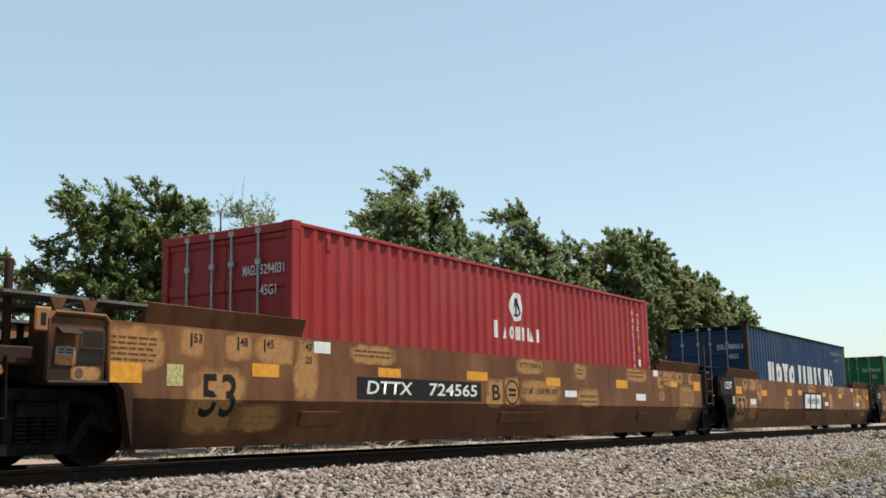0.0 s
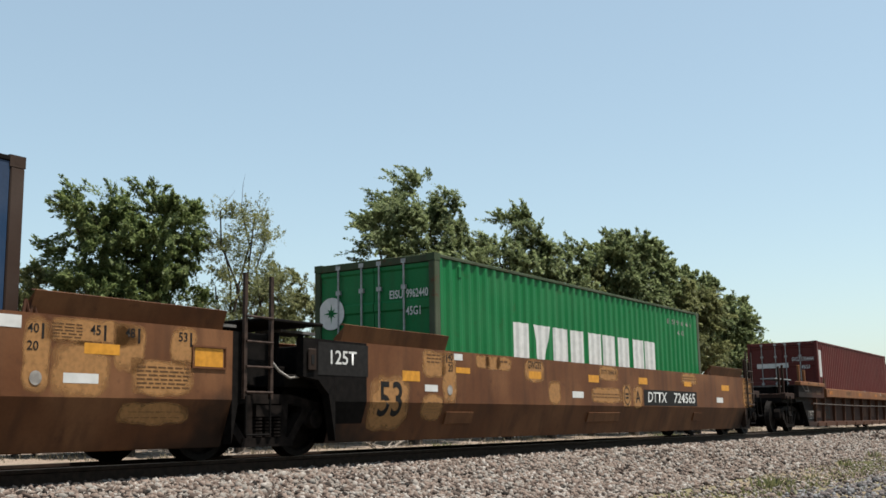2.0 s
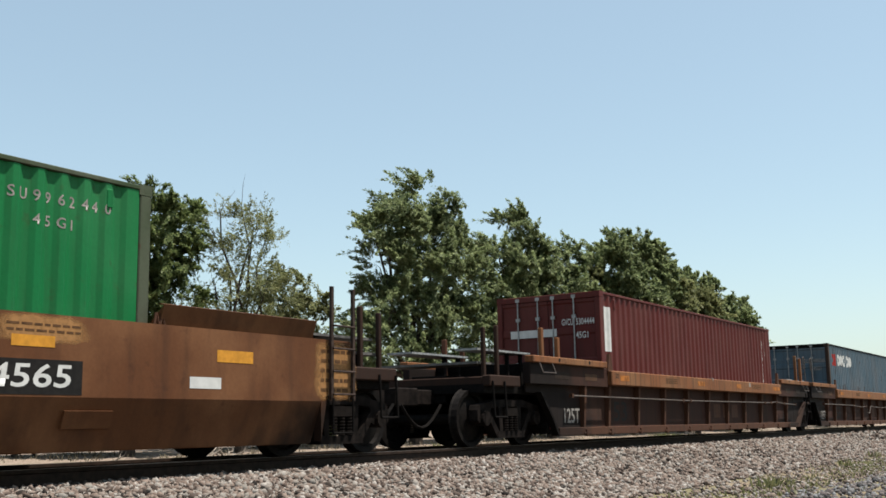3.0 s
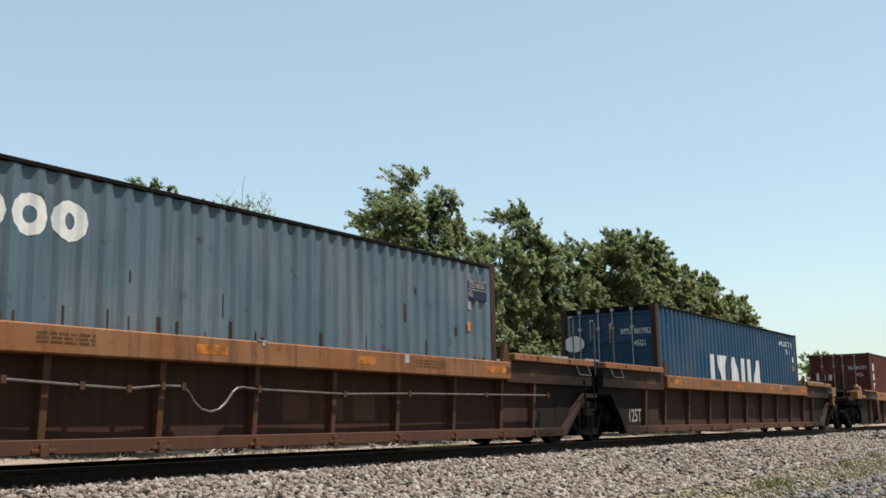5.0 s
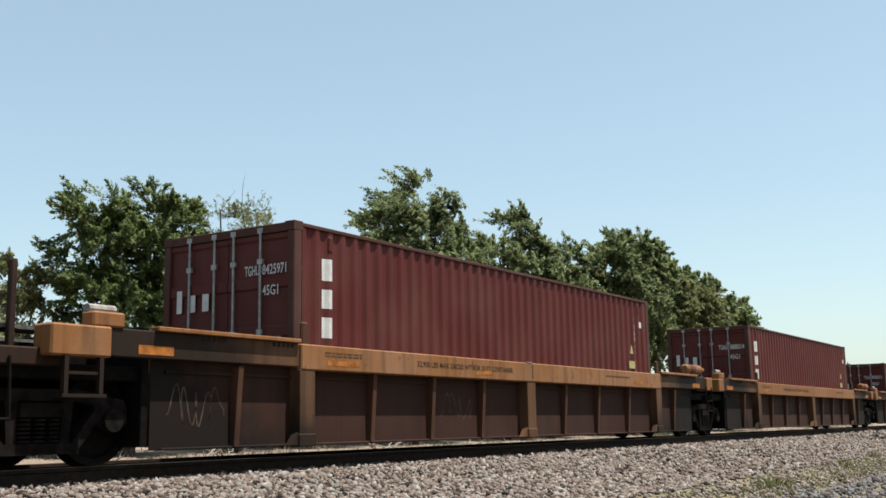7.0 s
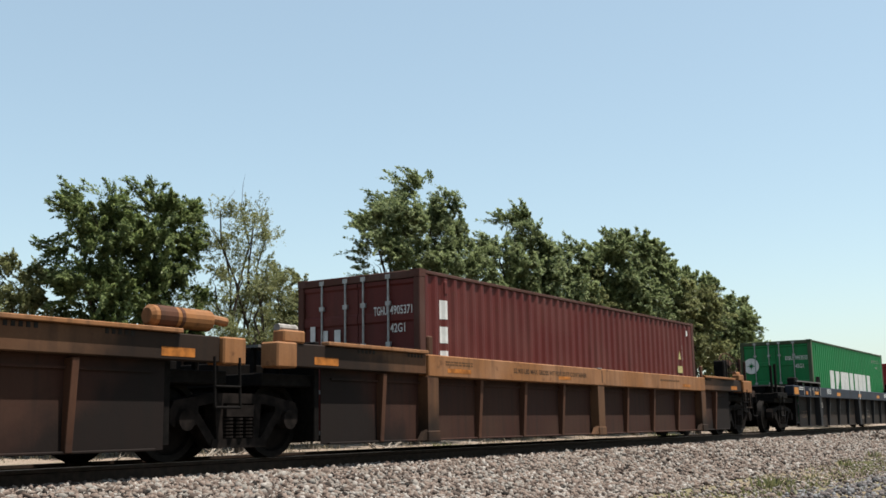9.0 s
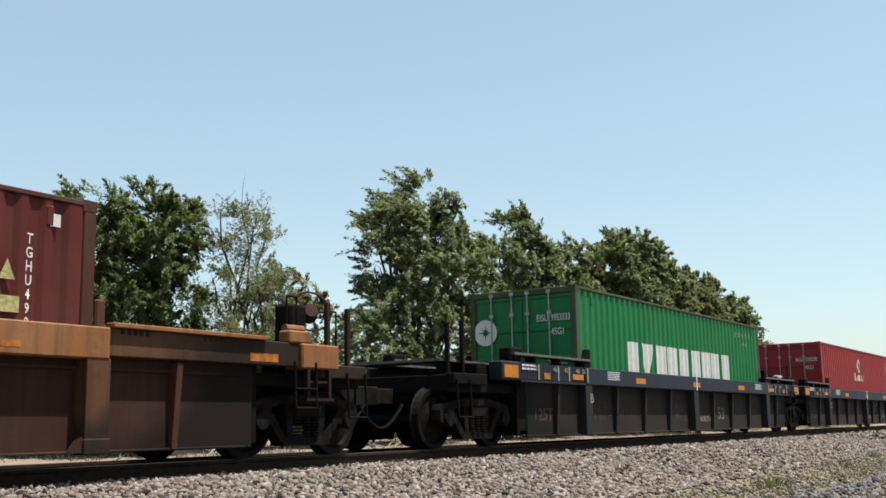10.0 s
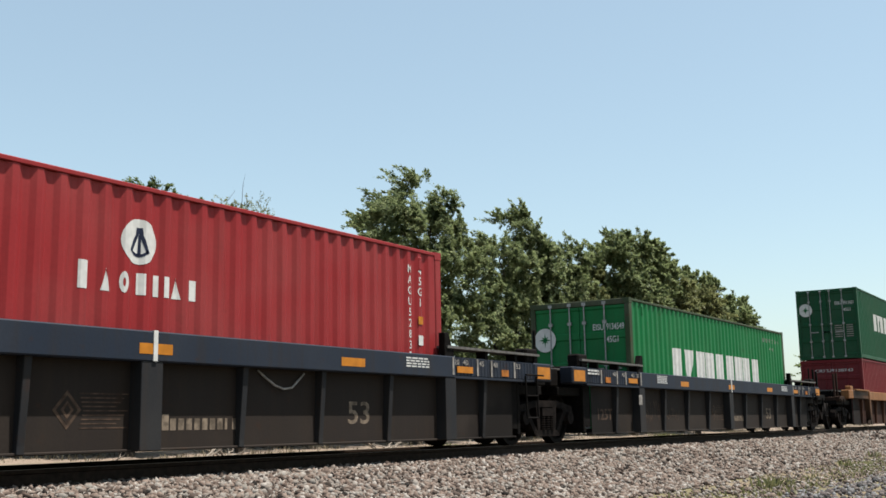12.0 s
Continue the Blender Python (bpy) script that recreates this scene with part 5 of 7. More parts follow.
def marks_e1(c):
    patch(c, -3.53, -2.93, 1.14, 1.50)
    reflector(c, -3.44, -2.98, 1.16, 1.29)
    reflector(c, -1.00, -0.52, 1.16, 1.30)
    patch(c, -0.46, 0.40, 1.26, 1.49)
    stencil("DTTX 724565 A", c, -0.40, 0.34, 1.335, 1.415, M_DARKPRINT)
    reflector(c, 1.51, 1.99, 1.18, 1.32)
    patch(c, 4.13, 5.10, 1.28, 1.49)
    fine_print(c, 4.19, 5.04, 1.32, 1.44, 2)
    reflector(c, 4.25, 4.74, 1.19, 1.30)
    reflector(c, -1.73, -1.25, 0.85, 0.97, M_WHITE, "label_plate")
    patch(c, -0.88, 0.58, 0.81, 1.02)
    fine_print(c, -0.82, 0.52, 0.85, 0.97, 2)
    ring(c, 0.85, 0.92, 0.16, 0.19)
    patch(c, 1.23, 1.63, 0.70, 1.09)
    on_side("number_panel", M_BLACKINK, c, 1.76, 5.08, 0.73, 1.07, 0.003)
    stencil("DTTX", c, 1.98, 3.08, 0.79, 1.01, M_WHITE, 0.18)
    stencil("724565", c, 3.56, 4.95, 0.79, 1.01, M_WHITE, 0.12)
    reflector(c, 6.54, 7.03, 0.83, 0.96, M_WHITE, "label_plate")
    patch(c, -4.50, -4.14, 1.32, 1.51)
    fine_print(c, -4.46, -4.18, 1.38, 1.46, 1)
    patch(c, -2.62, -2.30, 0.76, 1.10)
    patch(c, 8.78, 9.51, 0.75, 1.49)
    fine_print(c, 8.84, 9.45, 0.80, 1.43, 5)
    reflector(c, 6.96, 7.56, 1.14, 1.28)
    stencil("A", c, 1.30, 1.56, 0.77, 1.02)
    stencil("GWG33", c, -3.47, -2.98, 1.33, 1.46)
    patch(c, -8.01, -7.18, 0.34, 1.05)
    stencil("53", c, -7.86, -7.30, 0.49, 0.97)
    on_side("number_panel", M_BLACKINK, c, -9.21, -8.13, 1.05, 1.48, 0.005)
    stencil("125T", c, -8.98, -8.42, 1.19, 1.37, M_WHITE, 0.0, 0.0065)
    reflector(c, -7.30, -6.85, 1.02, 1.17)
    patch(c, -6.16, -5.90, 0.74, 1.51)
    reflector(c, -6.12, -6.09, 1.33, 1.46, M_BLACKINK, "marker_bar")
    stencil("40", c, -6.07, -5.93, 1.36, 1.47)
    stencil("20", c, -6.07, -5.93, 1.19, 1.30)
    reflector(c, -6.07, -5.93, 1.325, 1.34, M_BLACKINK, "marker_bar")
    disc("round_label", M_DIMWHITE, c, pose(-6.03, side_y(0.91) - 0.008, 0.91, 90), 0.075)
    reflector(c, -5.89, -5.64, 1.38, 1.48, M_WHITE, "label_plate")
    reflector(c, -5.84, -5.42, 1.18, 1.27)
    patch(c, -6.72, -6.20, 1.14, 1.51)
    fine_print(c, -6.66, -6.26, 1.30, 1.46, 3)
    reflector(c, -6.72, -6.37, 0.88, 0.98, M_WHITE, "label_plate")
    patch(c, -6.72, -6.28, 0.50, 0.80)
    fine_print(c, -6.66, -6.34, 0.56, 0.74, 4)
    patch(c, -5.16, -4.86, 1.33, 1.51)
    patch(c, -4.84, -4.52, 1.32, 1.51)


SHEET_Y = -1.2335
FRONT_Y = -1.4205
ROD_Y = -1.4605


def on_sheet(words, root, x0, x1, z0, z1, mat, y=SHEET_Y):
    """Lettering fitted to a box on a flat upright face."""
    return writing(words, (z1 - z0) / 0.7, pose((x0 + x1) / 2, y - 0.0022, (z0 + z1) / 2, 90), mat, root, x1 - x0, "stencil")


def plate_on(name, mat, root, x0, x1, z0, z1, y=FRONT_Y):
    return boxes(name, mat, root, (x0, x1, y - 0.0018, y + 0.001, z0, z1))


def bars_on(root, x0, x1, z0, z1, rows, mat, y=FRONT_Y):
    """Small print that cannot be read, as bars."""
    rng = np.random.default_rng(int(abs(x0) * 100) + 7)
    bm = bmesh.new()
    step = (z1 - z0) / rows
    for k in range(rows):
        a, x = z1 - (k + 0.75) * step, x0
        while x < x1 - 0.03:
            w = rng.uniform(0.06, 0.16)
            box(bm, x, min(x + w, x1), y - 0.002, y + 0.001, a, a + step * 0.55)
            x += w + 0.025
    return tagged(part("fine_print", bm, mat, root), kind="stuff")


def scrawl(root, x0, x1, z0, z1, mat, seed):
    """A looping chalk scrawl that spells nothing."""
    rng = np.random.default_rng(seed)
    bm = bmesh.new()
    prev = None
    n = 60
    ph = rng.uniform(0, 6.28, 3)
    for k in range(n + 1):
        t = k / n
        x = x0 + (x1 - x0) * (t + 0.07 * math.sin(23 * t + ph[0]))
        z = (z0 + z1) / 2 + (z1 - z0) / 2 * (0.7 * math.sin(31 * t + ph[1]) + 0.3 * math.sin(57 * t + ph[2]))
        if prev:
            a, b = Vector((prev[0], SHEET_Y - 0.002, prev[1])), Vector((x, SHEET_Y - 0.002, z))
            up = Vector((-(b - a).z, 0, (b - a).x)).normalized() * 0.009
            bm.faces.new([bm.verts.new(c) for c in (a - up, b - up, b + up, a + up)])
        prev = (x, z)
    return part("scrawl", bm, mat, root)


def side_pipe(root, pts):
    bm = bmesh.new()
    for a, b in zip(pts, pts[1:]):
        rod(bm, (a[0], -1.39, a[1]), (b[0], -1.39, b[1]), 0.015, 7)
    part("side_pipe", bm, M_PIPE, root)
    for a in [p for p, q in zip(pts, [(-99, 0)] + pts) if p[0] - q[0] > 0.27]:
        boxes("pipe_clip", M_RIBBROWN, root, (a[0] - 0.03, a[0] + 0.03, -1.415, -1.34, a[1] - 0.04, a[1] + 0.04))


def marks_rod(c, k):
    on_sheet("125T", c, -7.98, -7.32, 0.37, 0.64, M_DIMWHITE, -1.2395)
    on_sheet("53", c, *((-5.65, -4.96) if k < 2 else (0.38, 1.03)), 0.38, 0.78, M_BLACKINK if k < 2 else M_DIMBROWN, SHEET_Y)
    for j in range(3 if k < 2 else 0):
        plate_on("brand_block", M_RIBBROWN, c, 0.62 + j * 0.72, 1.12 + j * 0.72, 0.46, 0.80, SHEET_Y)
    for x0, x1 in ((-8.55, -7.95), (-7.25, -6.7), (7.0, 7.5), (8.1, 8.6)):
        plate_on("reflector", M_POSTTAN, c, x0, x1, 1.19, 1.32, -1.371)
    for x0, x1 in ((-5.75, -5.3), (-1.1, -0.6), (1.9, 2.3), (5.3, 6.0)):
        plate_on("reflector", M_FADEDORANGE, c, x0, x1, 1.22, 1.33, ROD_Y)
    on_sheet("20", c, -6.0, -5.84, 1.26, 1.36, M_BLACKINK, ROD_Y)
    on_sheet("20", c, 5.96, 6.14, 1.22, 1.32, M_BLACKINK, ROD_Y)
    bars_on(c, -3.2, -2.5, 1.22, 1.35, 3, M_PRINT, ROD_Y)
    bars_on(c, 3.3, 4.1, 1.22, 1.35, 3, M_PRINT, ROD_Y)
    boxes("caution_plate", M_POSTTAN, c, (7.3, 7.9, -1.346, -1.339, 0.20, 0.27))
    boxes("sill_tab", M_DIMWHITE, c, (-0.10, 0.06, -1.466, -1.34, 1.417, 1.432), (-0.02, 0.03, -1.466, -1.461, 1.36, 1.417))
    for x in (-6.10, 6.10):
        bm = bmesh.new()
        prism(bm, [(x - 0.12, 1.41), (x + 0.12, 1.41), (x + 0.05, 1.74), (x - 0.03, 1.76)], "y", -1.40, -1.34)
        part("container_stop", bm, M_RIBBROWN, c)
    if k == 0:
        side_pipe(c, [(-7.9, 0.89), (-2.0, 0.86), (-1.5, 0.86), (4.6, 0.87), (5.2, 0.87), (5.8, 0.90), (6.6, 0.86), (7.9, 0.84)])
    if k == 1:
        side_pipe(c, [(-8.0, 0.89), (-3.5, 0.87), (-2.6, 0.83), (-2.0, 0.81), (-1.53, 0.85), (-1.23, 0.85), (-1.14, 0.79), (-1.05, 0.68), (-0.94, 0.60), (-0.80, 0.57), (-0.66, 0.60), (-0.56, 0.67), (-0.44, 0.80), (-0.36, 0.85), (-0.28, 0.86), (0.0, 0.84), (1.67, 0.81), (3.2, 0.84), (5.4, 0.86), (7.6, 0.88)])
    if k == 2:
        boxes("tag_frame", M_POSTTAN, c, (6.34, 6.70, -1.245, -1.2335, 0.82, 1.00), bevel=0.004)
        plate_on("tag_plate", M_RIBBROWN, c, 6.38, 6.66, 0.85, 0.97, -1.2455)
        on_sheet("DTTX", c, 3.62, 4.42, 0.42, 0.64, M_DIMBROWN, SHEET_Y)
        on_sheet("725301", c, 4.72, 5.80, 0.42, 0.64, M_DIMBROWN, SHEET_Y)
    plate_on("paper_label", M_DIMWHITE, c, 3.0, 3.12, 1.28, 1.40, ROD_Y)


def marks_wide(c, k):
    on_sheet("52,900 LBS MAX GROSS WT FOR 20 FT CONTAINER", c, -3.55, -0.65, 1.235, 1.315, M_DARKPRINT, FRONT_Y)
    plate_on("sill_joint", M_BLACKINK, c, 0.06, 0.085, 1.165, 1.405)
    plate_on("reflector", M_FADEDORANGE, c, -1.85, -1.35, 1.175, 1.235)
    plate_on("reflector", M_FADEDORANGE, c, -5.65, -4.95, 1.175, 1.24)
    plate_on("reflector", M_FADEDORANGE, c, 4.6, 5.1, 1.175, 1.24)
    bars_on(c, -5.7, -4.9, 1.28, 1.36, 2, M_PRINT)
    bars_on(c, 3.2, 4.4, 1.27, 1.33, 1, M_PRINT)
    for e in (-1, 1):
        for x in (6.5, 7.7):
            bm = bmesh.new()
            for j in range(5):
                a = e * x + j * 0.085 - 0.17
                box(bm, a, a + 0.045, -1.386, -1.379, 1.375, 1.43)
            tagged(part("wear_slot", bm, M_BLACKINK, c), kind="stuff")
        plate_on("reflector", M_FADEDORANGE, c, *sorted((e * 8.3, e * 8.8)), 1.18, 1.28, -1.381)
    if k < 2:
        scrawl(c, -2.6, -1.5, 0.45, 0.88, M_DIMBROWN, 5 + k)
    if k == 0:
        scrawl(c, -8.2, -7.4, 0.4, 0.9, M_DIMBROWN, 15)
    for x, w in ((-6.10, 0.12), (6.02, 0.12)):
        boxes("container_stop", M_RIBBROWN, c, (x - 0.04, x + w - 0.03, -1.40, -1.34, 1.41, 1.72), bevel=0.02)
    boxes("sill_tab", M_DIMWHITE, c, (-0.13, 0.06, -1.424, -1.32, 1.437, 1.450))
    boxes("sheet_ledge", M_PANEL, c, (-8.3, 8.3, -1.265, -1.234, 1.000, 1.030))
    for e in (-1, 1):
        bm = bmesh.new()
        if e > 0 and k < 2:
            rod(bm, (8.20, -1.24, 1.625), (9.16, -1.24, 1.625), 0.125, 16)
            tank = part("air_reservoir", bm, M_YELLOW, c, "tan air tank strapped on the end sill", bevel=0.04)
            for x in (8.30, 8.62):
                bm = bmesh.new()
                rod(bm, (x, -1.24, 1.625), (x + 0.05 if x > 8.5 else x + 0.26, -1.24, 1.625), 0.129, 16)
                part("strap", bm, M_RIBBROWN, tank)
            bm = bmesh.new()
        rod(bm, (e * 9.05, -1.26, 1.63 if e < 0 or k == 2 else 1.66), (e * 9.4, -1.26, 1.63), 0.055, 10)
        a, b = sorted((e * 9.30, e * 9.78))
        if k == (0 if e < 0 else 2):
            boxes("hanging_step", M_POSTTAN, c, (a, a + 0.05, -1.44, -1.38, 0.74, 1.12), (b - 0.05, b, -1.44, -1.38, 0.74, 1.12), (a - 0.03, b + 0.03, -1.46, -1.30, 0.71, 0.745), (a + 0.05, b - 0.05, -1.42, -1.39, 0.94, 0.97))
        part("end_roller", bm, M_DIMWHITE if e < 0 else M_YELLOW, c)


def marks_navy(c, k):
    bars_on(c, -5.16, -4.55, 1.22, 1.40, 5, M_WHITE)
    bars_on(c, 4.82, 5.42, 1.22, 1.38, 4, M_WHITE)
    for x0, x1 in ((-3.69, -3.17), (-0.17, 0.30), (3.30, 3.82)):
        plate_on("reflector", M_ORANGE, c, x0, x1, 1.185, 1.30)
    boxes("white_strip", M_WHITE, c, (0.02, 0.08, -1.430, -1.42, 1.11, 1.437), (0.02, 0.08, -1.430, -1.36, 1.437, 1.443))
    plate_on("stencil_patch", M_DIMWHITE, c, -6.24, -6.06, 0.74, 0.95, -1.4115) if k == 2 else on_sheet("BCA"[k], c, -6.00, -5.86, 0.75, 0.93, M_DIMWHITE, -1.411)
    bars_on(c, -8.72, -8.22, 1.30, 1.42, 2, M_WHITE, -1.401)
    on_sheet("53", c, *((2.06, 2.55) if k == 0 else (3.68, 4.17)), 0.40, 0.70, M_STENCILTAN)
    on_sheet("125T", c, -8.0, -7.3, 0.42, 0.64, M_DIMBROWN)
    for j in range(10):
        x = 0.34 + j * 0.122
        plate_on("brand_block", M_STENCILTAN, c, x, x + (0.10 if j == 0 else 0.085 if j != 8 else 0.04), 0.37, 0.545 if j == 0 else 0.50, SHEET_Y)
    for r, m, lift in ((1.0, M_DIMBROWN, 0.002), (0.74, M_GREYSHEET, 0.004), (0.46, M_DIMBROWN, 0.006), (0.24, M_GREYSHEET, 0.008)):
        bm = bmesh.new()
        prism(bm, [(-0.92, 0.59 - 0.20 * r), (-0.92 + 0.175 * r, 0.59), (-0.92, 0.59 + 0.20 * r), (-0.92 - 0.175 * r, 0.59)], "y", SHEET_Y - lift, SHEET_Y)
        part("brand_diamond", bm, m, c)
    for j in range(9):
        z = 0.40 + j * 0.044
        plate_on("speed_line", M_DIMBROWN, c, -0.72 - 0.012 * abs(j - 4), -0.14 - 0.05 * ((j * 3) % 4), z, z + 0.013, SHEET_Y)
    scrawl(c, -5.5, -4.6, 0.35, 0.85, M_DIMBROWN, 30 + k)
    scrawl(c, -4.2, -3.4, 0.40, 0.70, M_DIMBROWN, 40 + k)
    for e in (-1, 1):
        for x, words in ((6.10, "20"), (6.87, "45"), (7.32, "48"), (8.10, "53")):
            y = -1.421 if x < 6.15 else -1.401
            boxes("tick_bar", M_DIMWHITE, c, (e * x - 0.025, e * x + 0.025, y - 0.004, y + 0.004, 1.15, 1.42))
            b = e * (x + 0.13)
            on_sheet(words, c, b - 0.075, b + 0.075, 1.31, 1.39, M_DIMWHITE, -1.401)
        on_sheet("40", c, e * 6.50 - 0.08, e * 6.50 + 0.08, 1.31, 1.39, M_DIMWHITE, -1.401)
        for x0, x1, z0, z1, m in ((6.25, 6.72, 1.19, 1.29, M_ORANGE), (7.65, 7.89, 1.17, 1.28, M_FADEDORANGE)):
            boxes("reflector", m, c, (*sorted((e * x0, e * x1)), -1.4025, -1.394, z0, z1))
    if k == 1:
        hand_rail(c, [(1.86, -1.24, 1.08), (1.98, -1.27, 0.99), (2.14, -1.28, 0.90), (2.30, -1.28, 0.86), (2.46, -1.28, 0.88), (2.60, -1.27, 0.98), (2.74, -1.24, 1.07)], 0.014, M_DIMWHITE, "loose_hose")


M_FADEDORANGE = plain("faded_orange_paint", (0.255, 0.0892, 0.017), 0.65, 0, 0.4, 8)
M_STENCILTAN = plain("worn_tan_stencil_paint", (0.135, 0.105, 0.078), 0.8, 0, 0.5, 10)
M_DIMBROWN = plain("worn_stencil_paint", (0.0561, 0.0365, 0.0255), 0.8, 0, 0.5, 10)


def brake_stand(c, x):
    """Hand brake wheel on its upright housing at a car's end."""
    boxes("brake_housing", M_BLACK, c, (x - 0.30, x + 0.05, -0.75, -0.45, 1.0, 2.05), bevel=0.03)
    bm = bmesh.new()
    n, R = 24, 0.30
    m = pose(x + 0.16, -0.72, 1.98, 70, 0, -30)
    ring_pts = [m @ Vector((R * math.cos(6.2832 * k / n), R * math.sin(6.2832 * k / n), 0)) for k in range(n)]
    for k in range(n):
        rod(bm, ring_pts[k], ring_pts[(k + 1) % n], 0.016, 6)
    for k in range(5):
        rod(bm, m @ Vector((0, 0, -0.05)), ring_pts[(k * n) // 5], 0.014, 6)
    rod(bm, m @ Vector((0, 0, -0.12)), m @ Vector((0, 0, 0.04)), 0.14, 16, 0.10)
    part("brake_wheel", bm, M_RIBBROWN, c)
    hand_rail(c, [(x - 0.55, -0.9, 1.05), (x - 0.55, -0.9, 2.12), (x - 0.35, -0.9, 2.12), (x - 0.35, -0.9, 1.5)])
    hand_rail(c, [(x + 0.5, -0.9, 1.05), (x + 0.5, -0.9, 1.98), (x + 0.3, -0.9, 1.98)])


def end_box(c):
    """Recessed placard box with a rounded rim at the brown car's coupled end."""
    bm = bmesh.new()
    box(bm, -9.95, -9.22, -1.44, -1.10, 0.84, 1.54)
    part("end_box", bm, M_BROWN, c, bevel=0.04)
    hand_rail(c, [(-9.95, -1.45, 0.86), (-9.95, -1.45, 1.46), (-9.89, -1.45, 1.54), (-9.28, -1.45, 1.54), (-9.22, -1.45, 1.48), (-9.22, -1.45, 0.86), (-9.95, -1.45, 0.85)], 0.026, M_BROWN, "box_rim")
    boxes("placard_frame", M_POST_RUST, c, (-9.57, -9.26, -1.452, -1.441, 1.19, 1.40), bevel=0.006)
    plate_on("placard", M_POSTTAN, c, -9.54, -9.29, 1.22, 1.37, -1.4525)
    plate_on("dark_plate", M_BLACKINK, c, -9.60, -9.27, 1.04, 1.17, -1.441)
    plate_on("paint_patch", M_PATCH, c, -9.88, -9.60, 1.00, 1.22, -1.441)
    plate_on("label_plate", M_DIMWHITE, c, -9.85, -9.63, 1.12, 1.20, -1.445)
    bars_on(c, -9.83, -9.65, 1.13, 1.19, 2, M_NAVYINK, -1.447)
    plate_on("paint_patch", M_PATCH, c, -9.69, -9.28, 0.86, 1.02, -1.443)
    disc("round_stain", M_DIMBROWN, c, pose(-9.57, -1.4475, 0.95, 90), 0.05)
    bm = bmesh.new()
    prism(bm, [(-1.445, 1.40), (-1.455, 1.40), (-1.55, 1.33), (-1.54, 1.325)], "x", -9.86, -9.61)
    part("open_flap", bm, M_POSTTAN, c)
    for x in (-9.78, -9.40):
        bm = bmesh.new()
        prism(bm, [(x - 0.10, 1.70), (x + 0.10, 1.70), (x + 0.035, 1.56), (x - 0.035, 1.56)], "y", -1.36, -1.33)
        part("walkway_gusset", bm, M_BROWN, c)
    boxes("bracket_plate", M_YELLOW, c, (-10.11, -9.92, -1.46, -1.43, 1.34, 1.58), bevel=0.015)
    plate_on("bracket_slot", M_BLACKINK, c, -10.05, -9.99, 1.40, 1.52, -1.461)
    for x0, x1 in ((-10.4, -9.4), (-9.3, -8.55)):
        boxes("top_walkway", M_PLANK, c, (x0, x1, -1.35, -0.85, 1.70, 1.73))
    boxes("valve_block", M_TRUCK, c, (-10.9, -10.55, -1.2, -0.9, 1.06, 1.36), bevel=0.04)
    boxes("valve_pipe", M_TRUCK, c, (-10.55, -10.25, -1.15, -1.05, 1.1, 1.2), bevel=0.02)
    boxes("step_plate", M_PATCH, c, (-10.75, -10.4, -1.42, -1.40, 0.9, 1.02))


# ---- the train, placed by where each container's left end is at the start ----
STARTS = {"m1": 10.47, "lt": 30.08, "e1": 49.71, "c1": 73.91, "se": 93.53, "it": 113.12, "t1": 136.77, "t2": 156.47, "t3": 176.18,
          "e2": 199.99, "m2": 219.63, "e3": 239.39, "low": 263.10, "top": 263.10}
WELL_FLOOR = 3.082 - H_HIGH


def gone(t):
    """How far the train has run to the left by t seconds."""
    u = (t - 6) / 6
    return 18.1476 * t + 0.8036 * (u * u - 1) - 0.0331 * (u ** 3 - u)


MOVERS = []


def place(ob, x, z):
    ob.location = (x, TRACK_Y, z)
    MOVERS.append((ob, x, z))


CARS = {}


def make_train():
    boxes_made = make_containers()
    for key, c in boxes_made.items():
        place(c, STARTS[key], WELL_FLOOR + (H_LOW + 0.02 if key == "top" else 0.0))
    def car(key, root):
        CARS[key] = root
        place(root, STARTS[key] + C_LEN / 2 if key in STARTS else key, 0.0)
    for k, key in enumerate(("m1", "lt", "e1")):
        car(key, husky(k == 0, k == 2, k == 0))
        (marks_m1, marks_lt, marks_e1)[k](CARS[key])
    end_box(CARS["m1"])
    for style, keys in (("rod", ("c1", "se", "it")), ("wide", ("t1", "t2", "t3")), ("navy", ("e2", "m2", "e3"))):
        for k, key in enumerate(keys):
            car(key, ribbed(style, k == 0, k == 2, k == 0))
            {"rod": marks_rod, "wide": marks_wide, "navy": marks_navy}[style](CARS[key], k)
    brake_stand(CARS["t3"], 10.05)
    car("low", ribbed("wide", True, False, True))
    car(-7.15, husky(False, True, False))


make_train()


# ---- track and ground ----
def rail(y):
    prof = [(-0.068, -0.185), (0.068, -0.185), (0.068, -0.172), (0.012, -0.155), (0.009, -0.05), (0.036, -0.038), (0.036, -0.004), (0.028, 0.0), (-0.028, 0.0), (-0.036, -0.004),
            (-0.036, -0.038), (-0.009, -0.05), (-0.012, -0.155), (-0.068, -0.172)]
    bm = bmesh.new()
    prism(bm, [(y + a, b) for a, b in prof], "x", -150, 420)
    ob = part("rail", bm, M_RAIL)
    tagged(ob, "rusty steel rail with a polished head on timber ties", "rail", "rails of the track")
    boxes("rail_head", M_RAILTOP, ob, (-150, 420, y - 0.03, y + 0.03, 0.0, 0.003))


rail(TRACK_Y - 0.755)
rail(TRACK_Y + 0.755)


